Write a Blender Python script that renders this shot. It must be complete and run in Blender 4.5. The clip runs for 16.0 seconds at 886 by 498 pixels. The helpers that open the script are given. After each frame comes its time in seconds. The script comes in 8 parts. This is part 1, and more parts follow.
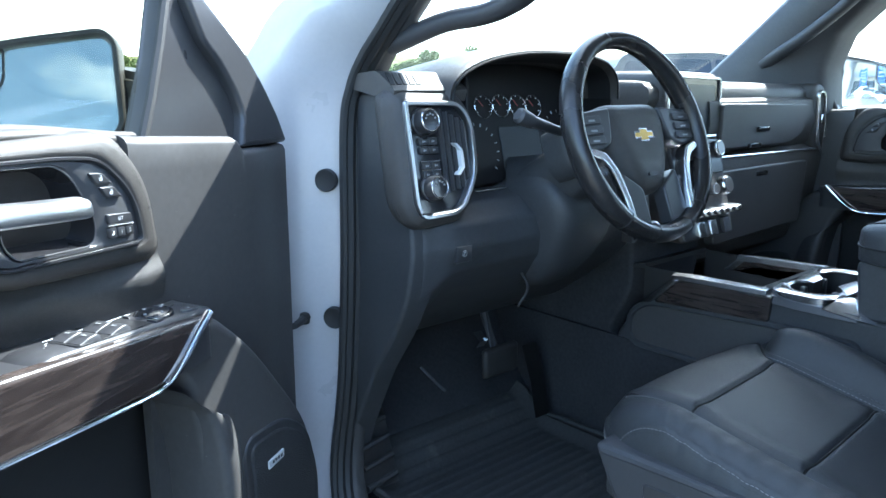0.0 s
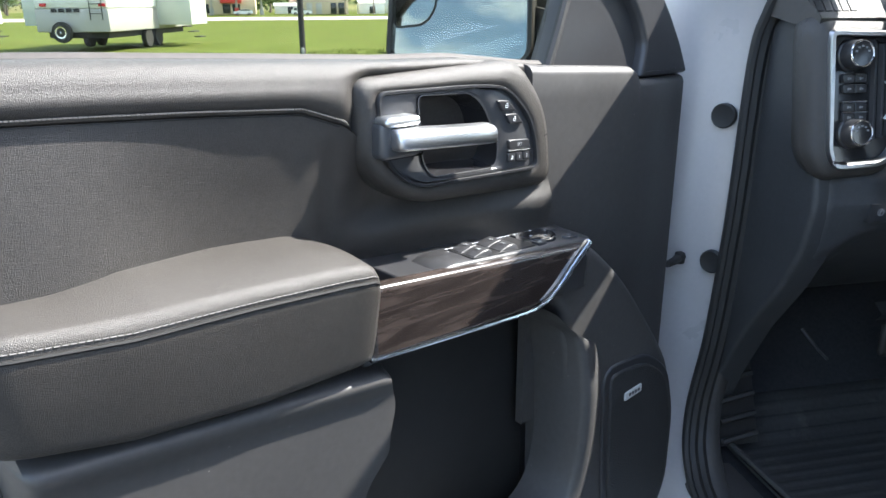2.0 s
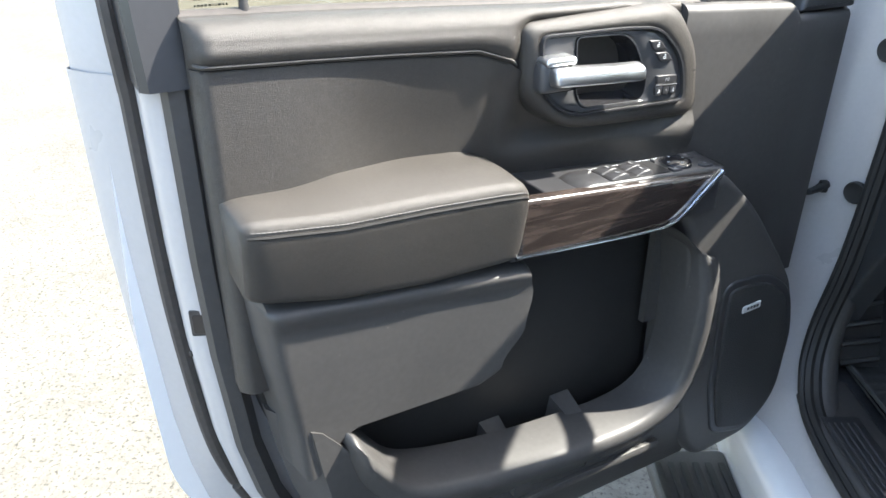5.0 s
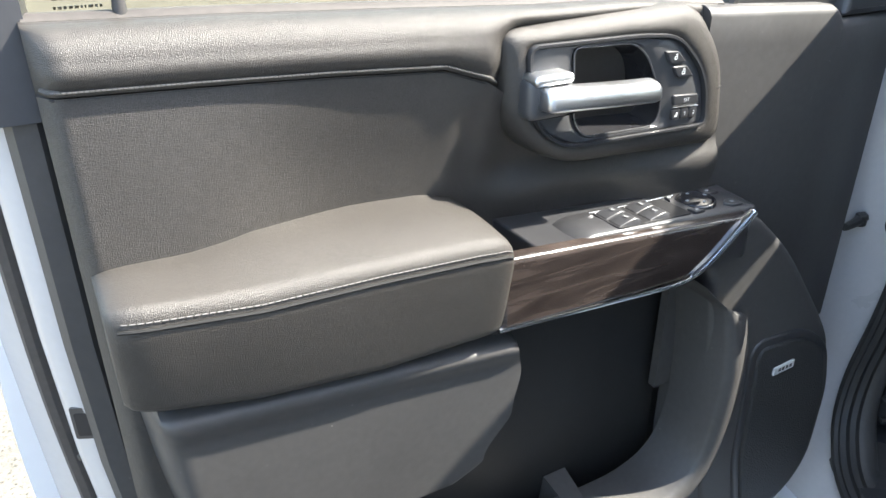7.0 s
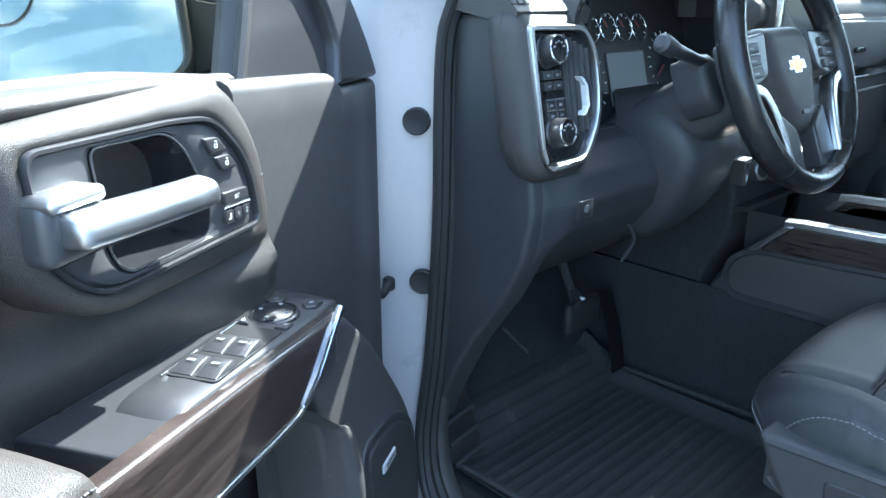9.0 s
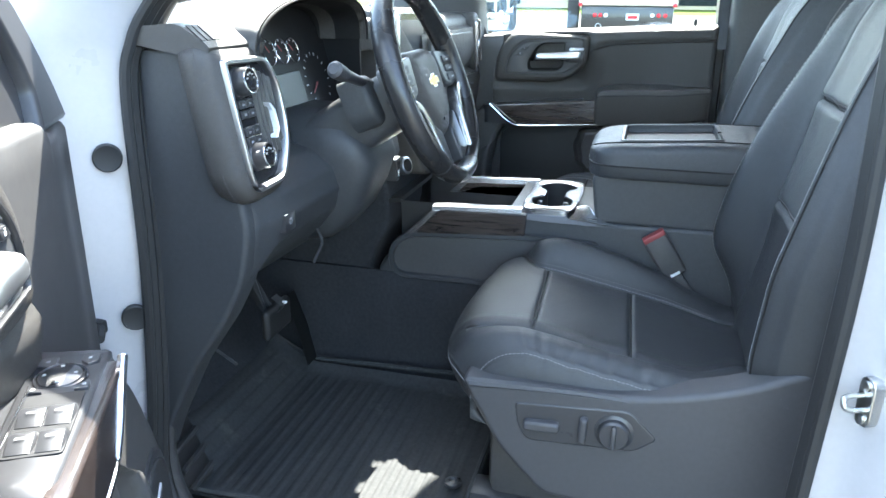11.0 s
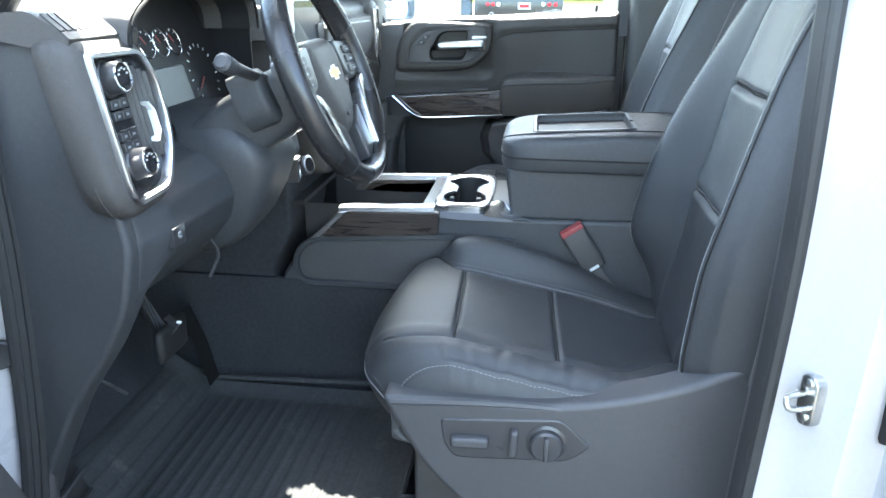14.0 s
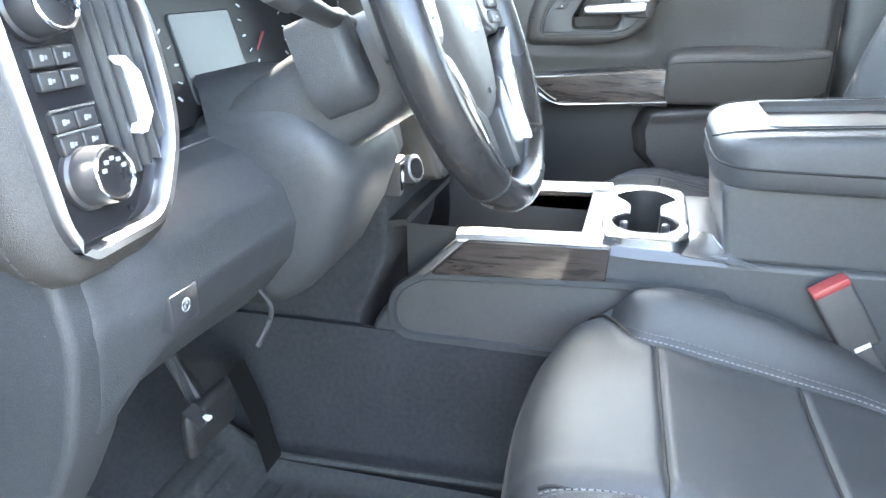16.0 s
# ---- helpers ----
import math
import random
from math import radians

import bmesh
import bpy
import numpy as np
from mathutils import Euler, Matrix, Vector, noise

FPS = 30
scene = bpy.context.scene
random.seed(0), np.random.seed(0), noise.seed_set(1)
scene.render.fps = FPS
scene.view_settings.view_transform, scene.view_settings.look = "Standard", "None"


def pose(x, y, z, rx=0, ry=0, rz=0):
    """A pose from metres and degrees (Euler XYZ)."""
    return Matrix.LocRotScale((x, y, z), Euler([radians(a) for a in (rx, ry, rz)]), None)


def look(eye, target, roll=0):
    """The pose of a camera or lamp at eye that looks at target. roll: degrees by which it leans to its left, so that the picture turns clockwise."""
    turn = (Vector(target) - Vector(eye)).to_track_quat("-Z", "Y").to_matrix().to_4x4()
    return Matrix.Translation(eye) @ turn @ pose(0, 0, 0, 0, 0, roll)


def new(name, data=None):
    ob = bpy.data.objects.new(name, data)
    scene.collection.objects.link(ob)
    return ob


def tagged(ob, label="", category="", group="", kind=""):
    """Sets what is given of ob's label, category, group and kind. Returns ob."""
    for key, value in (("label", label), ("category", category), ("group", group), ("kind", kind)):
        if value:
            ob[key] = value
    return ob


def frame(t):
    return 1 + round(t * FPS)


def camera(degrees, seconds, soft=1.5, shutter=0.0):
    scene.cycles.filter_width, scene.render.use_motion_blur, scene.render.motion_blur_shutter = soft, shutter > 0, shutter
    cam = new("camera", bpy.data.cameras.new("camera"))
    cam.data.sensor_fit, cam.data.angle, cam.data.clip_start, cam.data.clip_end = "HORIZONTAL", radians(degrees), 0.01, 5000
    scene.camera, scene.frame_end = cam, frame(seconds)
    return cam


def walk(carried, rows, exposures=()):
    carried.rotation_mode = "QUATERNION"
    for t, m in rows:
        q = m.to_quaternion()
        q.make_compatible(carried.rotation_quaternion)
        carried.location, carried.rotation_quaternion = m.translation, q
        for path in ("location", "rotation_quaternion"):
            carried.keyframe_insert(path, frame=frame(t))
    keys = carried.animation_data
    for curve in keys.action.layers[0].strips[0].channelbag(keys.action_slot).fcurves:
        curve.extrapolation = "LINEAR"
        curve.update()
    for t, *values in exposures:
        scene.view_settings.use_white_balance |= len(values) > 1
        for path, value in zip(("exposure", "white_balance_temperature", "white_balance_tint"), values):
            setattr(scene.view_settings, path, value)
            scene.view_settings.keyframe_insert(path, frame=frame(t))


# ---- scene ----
# ---- camera ----
PATH = [
    (0, (-1.5421, -1.1128, 1.4350), (-0.2621, 0.3625, 1.0048), 0.16),
    (0.5, (-1.5910, -0.9967, 1.4255), (-0.6209, 0.7001, 1.0016), -0.35),
    (1, (-1.6014, -0.9730, 1.4239), (-0.8772, 0.8394, 0.9872), -0.43),
    (1.5, (-1.5698, -1.0127, 1.4114), (-1.0037, 0.8349, 0.8958), -0.29),
    (2, (-1.5489, -1.1004, 1.4485), (-1.1619, 0.7584, 0.8201), -0.25),
    (2.5, (-1.5535, -1.1935, 1.5086), (-1.3174, 0.6563, 0.7859), 0.08),
    (3, (-1.5645, -1.2627, 1.5438), (-1.4158, 0.5495, 0.7109), -0.01),
    (3.5, (-1.5701, -1.2746, 1.5568), (-1.4890, 0.5119, 0.6613), 0.07),
    (4, (-1.5723, -1.2646, 1.5574), (-1.5434, 0.5105, 0.6364), -0.01),
    (4.2, (-1.5726, -1.2697, 1.5547), (-1.5641, 0.5051, 0.6326), 0.02),
    (6.5, (-1.5242, -1.0996, 1.5202), (-1.5746, 0.6726, 0.5945), 0.02),
    (7, (-1.5316, -1.0366, 1.5032), (-1.5492, 0.7492, 0.6028), -0.14),
    (7.5, (-1.5813, -0.9625, 1.4898), (-1.3570, 0.8808, 0.7468), 0.03),
    (8, (-1.5988, -0.9194, 1.4778), (-0.9046, 0.8387, 0.8242), 0.10),
    (8.5, (-1.5862, -0.8686, 1.4679), (-0.5507, 0.7125, 0.8138), 0.28),
    (9, (-1.5694, -0.8100, 1.4502), (-0.2633, 0.5564, 0.7966), 0.18),
    (9.5, (-1.5943, -0.7867, 1.4505), (-0.0774, 0.3385, 0.7926), 0.31),
    (10, (-1.6687, -0.7765, 1.4706), (0.0015, 0.1082, 0.8164), 0.22),
    (10.2, (-1.6983, -0.7648, 1.4777), (0.0196, 0.0225, 0.8227), 0.32),
    (12.3, (-1.7432, -0.7296, 1.5284), (0.1242, -0.4370, 0.8749), 0.43),
    (12.5, (-1.7420, -0.7291, 1.5298), (0.1272, -0.4506, 0.8751), 0.45),
    (13, (-1.7358, -0.7245, 1.5269), (0.1364, -0.4682, 0.8719), 0.38),
    (13.5, (-1.7086, -0.7146, 1.5160), (0.1636, -0.4749, 0.8545), 0.36),
    (14, (-1.6414, -0.7035, 1.4919), (0.2257, -0.4630, 0.8164), 0.38),
    (14.5, (-1.5134, -0.6897, 1.4722), (0.3487, -0.4519, 0.7821), 0.50),
    (15, (-1.3800, -0.6457, 1.4388), (0.4773, -0.3839, 0.7445), 0.39),
    (15.5, (-1.2505, -0.5767, 1.4107), (0.5909, -0.2326, 0.7102), 0.36),
    (16, (-1.1580, -0.5337, 1.3962), (0.6515, -0.0511, 0.6942), 0.05),
]
cam = camera(61.80, 16.0)
EXPOSURES = [(0.0, 2.85, 5600, 2), (0.5, 2.6, 5750, 3), (1.0, 2.3, 5950, 5), (1.5, 2.15, 6150, 7), (2.0, 2.35, 6350, 8), (2.5, 2.55, 6500, 8), (4.0, 2.5, 6600, 7), (6.5, 2.65, 6800, 7), (7.5, 2.55, 6600, 7), (8.0, 2.5, 6200, 5),
             (8.5, 2.55, 5750, 2), (9.0, 3.05, 5650, 1), (9.5, 3.4, 5900, 3), (10.0, 3.7, 6250, 4), (12.5, 3.6, 6350, 5), (13.5, 3.7, 6300, 5), (14.5, 4.45, 6800, 6), (15.5, 5.1, 7000, 8), (16.0, 5.2, 7000, 8)]
walk(cam, [(t, look(e, a, r)) for t, e, a, r in PATH], EXPOSURES)
SKY = 0.15
SUN_POWER = 4.0
# ---- world and light ----
SUN = Vector((0.65, 0.09, 0.78)).normalized()


def make_world():
    w = bpy.data.worlds.new("sky")
    scene.world = w
    w.use_nodes = True
    nt = w.node_tree
    nt.nodes.clear()
    out = nt.nodes.new("ShaderNodeOutputWorld")
    bg = nt.nodes.new("ShaderNodeBackground")
    sky = nt.nodes.new("ShaderNodeTexSky")
    sky.sky_type = "NISHITA"
    sky.sun_disc = False
    sky.sun_elevation = math.asin(SUN.z)
    sky.sun_rotation = math.atan2(SUN.x, SUN.y)
    sky.dust_density = 1.6
    sky.ozone_density = 2.0
    tc = nt.nodes.new("ShaderNodeTexCoord")
    mp = nt.nodes.new("ShaderNodeMapping")
    mp.inputs["Scale"].default_value = (2.2, 2.2, 5.0)
    nz = nt.nodes.new("ShaderNodeTexNoise")
    nz.inputs["Scale"].default_value = 1.6
    nz.inputs["Detail"].default_value = 8
    rp = nt.nodes.new("ShaderNodeValToRGB")
    rp.color_ramp.elements[0].position = 0.5
    rp.color_ramp.elements[1].position = 0.78
    mx = nt.nodes.new("ShaderNodeMixRGB")
    mx.inputs["Color2"].default_value = (9.5, 10.0, 10.6, 1)
    nt.links.new(tc.outputs["Generated"], mp.inputs["Vector"])
    nt.links.new(mp.outputs["Vector"], nz.inputs["Vector"])
    nt.links.new(nz.outputs["Fac"], rp.inputs["Fac"])
    nt.links.new(rp.outputs["Color"], mx.inputs["Fac"])
    nt.links.new(sky.outputs["Color"], mx.inputs["Color1"])
    nt.links.new(mx.outputs["Color"], bg.inputs["Color"])
    bg.inputs["Strength"].default_value = SKY
    nt.links.new(bg.outputs["Background"], out.inputs["Surface"])
    lamp = bpy.data.lights.new("sun", "SUN")
    lamp.energy = SUN_POWER
    lamp.angle = radians(0.53)
    lamp.color = (1.0, 0.96, 0.9)
    ob = new("sun", lamp)
    ob.matrix_world = look((40 * SUN.x, 40 * SUN.y, 40 * SUN.z), (0, 0, 0))


make_world()


# ---- materials ----
def mat(name, color, rough=0.5, metal=0.0, grain=0.0, grain_scale=400.0, mottle=0.12, mottle_scale=9.0, coat=0.0,
        spec=0.5, kind="noise", dirt=None, random_tint=0.0, dust=0.0, rough_var=0.1, relief=0.42):
    """A surface: base colour with two scales of variation, grain relief, and roughness that wanders."""
    m = bpy.data.materials.new(name)
    m.use_nodes = True
    nt = m.node_tree
    b = nt.nodes["Principled BSDF"]
    b.inputs["Metallic"].default_value = metal
    b.inputs["Specular IOR Level"].default_value = spec
    b.inputs["Coat Weight"].default_value = coat
    b.inputs["Coat Roughness"].default_value = 0.06
    tc = nt.nodes.new("ShaderNodeTexCoord")
    big = nt.nodes.new("ShaderNodeTexNoise")
    big.inputs["Scale"].default_value = mottle_scale
    big.inputs["Detail"].default_value = 5
    nt.links.new(tc.outputs["Object"], big.inputs["Vector"])
    fine = nt.nodes.new("ShaderNodeTexNoise")
    fine.inputs["Scale"].default_value = mottle_scale * 14
    fine.inputs["Detail"].default_value = 3
    nt.links.new(tc.outputs["Object"], fine.inputs["Vector"])
    add = nt.nodes.new("ShaderNodeMath")
    add.operation = "ADD"
    nt.links.new(big.outputs["Fac"], add.inputs[0])
    nt.links.new(fine.outputs["Fac"], add.inputs[1])
    rng = nt.nodes.new("ShaderNodeMapRange")
    rng.inputs["From Min"].default_value = 0.6
    rng.inputs["From Max"].default_value = 1.4
    rng.inputs["To Min"].default_value = 1 - mottle
    rng.inputs["To Max"].default_value = 1 + mottle
    nt.links.new(add.outputs[0], rng.inputs["Value"])
    mul = nt.nodes.new("ShaderNodeMixRGB")
    mul.blend_type = "MULTIPLY"
    mul.inputs["Fac"].default_value = 1
    mul.inputs["Color1"].default_value = (*color, 1)
    nt.links.new(rng.outputs["Result"], mul.inputs["Color2"])
    col = mul.outputs["Color"]
    if random_tint:
        oi = nt.nodes.new("ShaderNodeObjectInfo")
        r2 = nt.nodes.new("ShaderNodeMapRange")
        r2.inputs["To Min"].default_value = 1 - random_tint
        r2.inputs["To Max"].default_value = 1 + random_tint
        nt.links.new(oi.outputs["Random"], r2.inputs["Value"])
        m2 = nt.nodes.new("ShaderNodeMixRGB")
        m2.blend_type = "MULTIPLY"
        m2.inputs["Fac"].default_value = 1
        nt.links.new(col, m2.inputs["Color1"])
        nt.links.new(r2.outputs["Result"], m2.inputs["Color2"])
        col = m2.outputs["Color"]
    if dirt:
        sp = nt.nodes.new("ShaderNodeTexNoise")
        sp.inputs["Scale"].default_value = dirt[1]
        sp.inputs["Detail"].default_value = 6
        sp.inputs["Roughness"].default_value = 0.7
        nt.links.new(tc.outputs["Object"], sp.inputs["Vector"])
        r3 = nt.nodes.new("ShaderNodeMapRange")
        r3.inputs["From Min"].default_value = dirt[2]
        r3.inputs["From Max"].default_value = dirt[2] + 0.12
        r3.inputs["To Max"].default_value = dirt[3]
        nt.links.new(sp.outputs["Fac"], r3.inputs["Value"])
        m3 = nt.nodes.new("ShaderNodeMixRGB")
        m3.inputs["Color2"].default_value = (*dirt[0], 1)
        nt.links.new(r3.outputs["Result"], m3.inputs["Fac"])
        nt.links.new(col, m3.inputs["Color1"])
        col = m3.outputs["Color"]
    if dust:
        vd = nt.nodes.new("ShaderNodeTexVoronoi")
        vd.inputs["Scale"].default_value = 70
        nt.links.new(tc.outputs["Object"], vd.inputs["Vector"])
        r4 = nt.nodes.new("ShaderNodeMapRange")
        r4.inputs["From Min"].default_value = 0.055
        r4.inputs["From Max"].default_value = 0.04
        r4.inputs["To Max"].default_value = dust
        nt.links.new(vd.outputs["Distance"], r4.inputs["Value"])
        gate = nt.nodes.new("ShaderNodeMath")
        gate.operation = "MULTIPLY"
        nt.links.new(r4.outputs["Result"], gate.inputs[0])
        g2 = nt.nodes.new("ShaderNodeMapRange")
        g2.inputs["From Min"].default_value = 0.5
        g2.inputs["From Max"].default_value = 0.62
        nt.links.new(big.outputs["Fac"], g2.inputs["Value"])
        nt.links.new(g2.outputs["Result"], gate.inputs[1])
        m4 = nt.nodes.new("ShaderNodeMixRGB")
        m4.inputs["Color2"].default_value = (0.35, 0.33, 0.3, 1)
        nt.links.new(gate.outputs[0], m4.inputs["Fac"])
        nt.links.new(col, m4.inputs["Color1"])
        col = m4.outputs["Color"]
    nt.links.new(col, b.inputs["Base Color"])
    rr = nt.nodes.new("ShaderNodeMapRange")
    rr.inputs["From Min"].default_value = 0.3
    rr.inputs["From Max"].default_value = 0.7
    rr.inputs["To Min"].default_value = max(0.02, rough * (1 - rough_var))
    rr.inputs["To Max"].default_value = min(1.0, rough * (1 + rough_var))
    nt.links.new(big.outputs["Fac"], rr.inputs["Value"])
    nt.links.new(rr.outputs["Result"], b.inputs["Roughness"])
    if grain:
        if kind == "cell":
            tx = nt.nodes.new("ShaderNodeTexVoronoi")
            tx.feature = "SMOOTH_F1"
            tx.inputs["Smoothness"].default_value = 0.4
            hgt = tx.outputs["Distance"]
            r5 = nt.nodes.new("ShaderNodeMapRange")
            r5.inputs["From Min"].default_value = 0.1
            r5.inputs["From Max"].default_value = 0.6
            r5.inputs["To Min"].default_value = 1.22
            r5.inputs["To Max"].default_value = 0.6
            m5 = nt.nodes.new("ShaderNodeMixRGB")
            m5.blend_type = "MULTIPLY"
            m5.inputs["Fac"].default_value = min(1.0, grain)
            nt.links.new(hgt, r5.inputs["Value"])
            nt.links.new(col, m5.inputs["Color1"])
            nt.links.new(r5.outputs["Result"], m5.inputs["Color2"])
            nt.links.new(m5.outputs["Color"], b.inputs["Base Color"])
        else:
            tx = nt.nodes.new("ShaderNodeTexNoise")
            tx.inputs["Detail"].default_value = 1.5 if kind == "pebble" else 4
            hgt = tx.outputs["Fac"]
        tx.inputs["Scale"].default_value = grain_scale
        nt.links.new(tc.outputs["Object"], tx.inputs["Vector"])
        bp = nt.nodes.new("ShaderNodeBump")
        bp.inputs["Strength"].default_value = min(1.0, grain)
        bp.inputs["Distance"].default_value = relief / grain_scale
        nt.links.new(hgt, bp.inputs["Height"])
        nt.links.new(bp.outputs["Normal"], b.inputs["Normal"])
    return m


def wood_mat():
    m = mat("dark_wood_veneer", (0.05, 0.032, 0.024), 0.22, coat=0.6)
    nt = m.node_tree
    b = nt.nodes["Principled BSDF"]
    tc = nt.nodes.new("ShaderNodeTexCoord")
    mp = nt.nodes.new("ShaderNodeMapping")
    mp.inputs["Scale"].default_value = (5.0, 5.0, 48.0)
    wn = nt.nodes.new("ShaderNodeTexNoise")
    wn.inputs["Scale"].default_value = 1.6
    wn.inputs["Detail"].default_value = 8
    wn.inputs["Roughness"].default_value = 0.62
    wn.inputs["Distortion"].default_value = 1.3
    rp = nt.nodes.new("ShaderNodeValToRGB")
    rp.color_ramp.elements[0].position = 0.36
    rp.color_ramp.elements[0].color = (0.018, 0.0135, 0.012, 1)
    rp.color_ramp.elements[1].position = 0.66
    rp.color_ramp.elements[1].color = (0.052, 0.040, 0.035, 1)
    nt.links.new(tc.outputs["Object"], mp.inputs["Vector"])
    nt.links.new(mp.outputs["Vector"], wn.inputs["Vector"])
    nt.links.new(wn.outputs["Fac"], rp.inputs["Fac"])
    nt.links.new(rp.outputs["Color"], b.inputs["Base Color"])
    return m


def glass_mat(name, tint=(0.93, 0.97, 0.96), gloss=0.6):
    m = bpy.data.materials.new(name)
    m.use_nodes = True
    nt = m.node_tree
    nt.nodes.clear()
    out = nt.nodes.new("ShaderNodeOutputMaterial")
    tr = nt.nodes.new("ShaderNodeBsdfTransparent")
    tr.inputs["Color"].default_value = (*tint, 1)
    gl = nt.nodes.new("ShaderNodeBsdfGlossy")
    gl.inputs["Roughness"].default_value = 0.02
    lw = nt.nodes.new("ShaderNodeLayerWeight")
    lw.inputs["Blend"].default_value = 0.5
    pw = nt.nodes.new("ShaderNodeMath")
    pw.operation = "POWER"
    pw.inputs[1].default_value = 4.0
    nt.links.new(lw.outputs["Facing"], pw.inputs[0])
    fr = nt.nodes.new("ShaderNodeMapRange")
    fr.inputs["To Min"].default_value = 0.04 * gloss / 0.6
    fr.inputs["To Max"].default_value = gloss
    nt.links.new(pw.outputs[0], fr.inputs["Value"])
    mx = nt.nodes.new("ShaderNodeMixShader")
    nt.links.new(fr.outputs["Result"], mx.inputs["Fac"])
    nt.links.new(tr.outputs["BSDF"], mx.inputs[1])
    nt.links.new(gl.outputs["BSDF"], mx.inputs[2])
    nt.links.new(mx.outputs["Shader"], out.inputs["Surface"])
    return m


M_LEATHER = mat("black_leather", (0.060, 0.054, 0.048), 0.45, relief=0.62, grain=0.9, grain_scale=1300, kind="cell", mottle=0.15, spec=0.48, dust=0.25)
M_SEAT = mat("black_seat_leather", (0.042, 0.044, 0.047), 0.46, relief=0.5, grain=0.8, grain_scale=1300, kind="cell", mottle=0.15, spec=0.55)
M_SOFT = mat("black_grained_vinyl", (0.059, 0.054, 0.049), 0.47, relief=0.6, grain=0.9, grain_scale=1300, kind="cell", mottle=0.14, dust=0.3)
M_PLASTIC = mat("black_moulded_plastic", (0.054, 0.052, 0.051), 0.5, grain=0.3, grain_scale=900, mottle=0.15, dust=0.5)
# Even base lifted and tinted slightly blue, standing in for veiling haze.
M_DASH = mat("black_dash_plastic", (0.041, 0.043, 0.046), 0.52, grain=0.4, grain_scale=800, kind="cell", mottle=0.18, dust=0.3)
# Non-metal pale grey: a silver badge's bright reflection put into the colour.
M_BADGE = mat("pale_badge", (0.5, 0.5, 0.5), 0.35)
M_PLAST_G = mat("dark_grey_plastic", (0.046, 0.046, 0.049), 0.5, grain=0.3, grain_scale=900, mottle=0.12, dust=0.2)
M_GLOSSY = mat("gloss_black", (0.02, 0.02, 0.022), 0.12, mottle=0.1)
M_SATIN = mat("satin_black_plastic", (0.035, 0.035, 0.037), 0.3, mottle=0.1)
M_CHROME = mat("chrome", (0.78, 0.79, 0.81), 0.16, metal=1.0, mottle=0.04)
M_SILVER = mat("satin_silver", (0.62, 0.63, 0.65), 0.24, metal=1.0, mottle=0.05)
M_STEEL = mat("zinc_steel", (0.55, 0.55, 0.53), 0.3, metal=1.0, mottle=0.12, mottle_scale=40)
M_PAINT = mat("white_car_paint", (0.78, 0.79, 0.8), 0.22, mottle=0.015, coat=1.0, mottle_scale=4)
# Same white paint as outside; jamb brightness is toned down in the base colour.
M_PAINT_TONED = mat("toned_down_white_jamb_paint", (0.425, 0.418, 0.42), 0.3, mottle=0.04, coat=0.5, dirt=((0.35, 0.33, 0.3), 22, 0.66, 0.25))
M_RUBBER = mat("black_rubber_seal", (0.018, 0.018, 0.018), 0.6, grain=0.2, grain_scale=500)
M_RUBBER_B = mat("dusty_rubber_seal", (0.05, 0.044, 0.04), 0.65, grain=0.2, grain_scale=500, mottle=0.25)
# Carpet and mat: bases raised likewise to carry the haze over the footwell.
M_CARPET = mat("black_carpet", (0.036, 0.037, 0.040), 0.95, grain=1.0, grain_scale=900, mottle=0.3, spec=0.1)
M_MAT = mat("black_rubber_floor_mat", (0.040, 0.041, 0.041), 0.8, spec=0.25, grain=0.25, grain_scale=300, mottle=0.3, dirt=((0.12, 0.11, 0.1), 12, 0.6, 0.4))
M_THREAD = mat("grey_stitch_thread", (0.19, 0.19, 0.19), 0.7)
M_THREAD_D = mat("dark_stitch_thread", (0.10, 0.097, 0.094), 0.7)
M_THREAD_K = mat("black_stitch_thread", (0.06, 0.058, 0.056), 0.7)
M_DCHROME = mat("dark_satin_chrome", (0.42, 0.43, 0.45), 0.3, metal=1.0, mottle=0.04)
M_GUN = mat("dark_metallic_plate", (0.085, 0.085, 0.088), 0.36, metal=0.35, mottle=0.05)
# Near-black cord along seams and splits, drawing their shadow line as colour.
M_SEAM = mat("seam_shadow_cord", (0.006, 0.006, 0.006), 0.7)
M_PALE = mat("dim_print", (0.26, 0.27, 0.275), 0.5, mottle=0.03)
M_WHITE = mat("white_print", (0.6, 0.62, 0.63), 0.5, mottle=0.03)
M_RED = mat("red_plastic", (0.24, 0.04, 0.04), 0.5)
# Grey base carries the touchscreen's reflection; display glass itself is darker.
M_SCREEN = mat("display_glass", (0.12, 0.13, 0.135), 0.2, mottle=0.05)
M_RIM = mat("worn_leather_rim", (0.022, 0.021, 0.021), 0.26, grain=0.2, grain_scale=900, kind="cell", mottle=0.2, rough_var=0.35)
M_FACE = mat("matt_gauge_face", (0.012, 0.012, 0.013), 0.55, spec=0.3)
M_DISPLAY = mat("unlit_display", (0.045, 0.05, 0.054), 0.35, spec=0.25, mottle=0.05)
M_MIRROR = mat("mirror_silver", (0.60, 0.66, 0.70), 0.015, metal=1.0, mottle=0.01)
M_SATINC = mat("satin_chrome", (0.66, 0.67, 0.68), 0.34, metal=1.0, mottle=0.04)
M_GOLD = mat("gold_emblem", (0.55, 0.36, 0.10), 0.3, metal=1.0)
M_WOOD = wood_mat()
M_GLASS = glass_mat("window_glass")
M_GLASS_T = glass_mat("tinted_window_glass", (0.79, 0.785, 0.72), 0.2)
M_HEADLINER = mat("grey_headliner_cloth", (0.38, 0.37, 0.36), 0.9, grain=0.4, grain_scale=700, mottle=0.08)
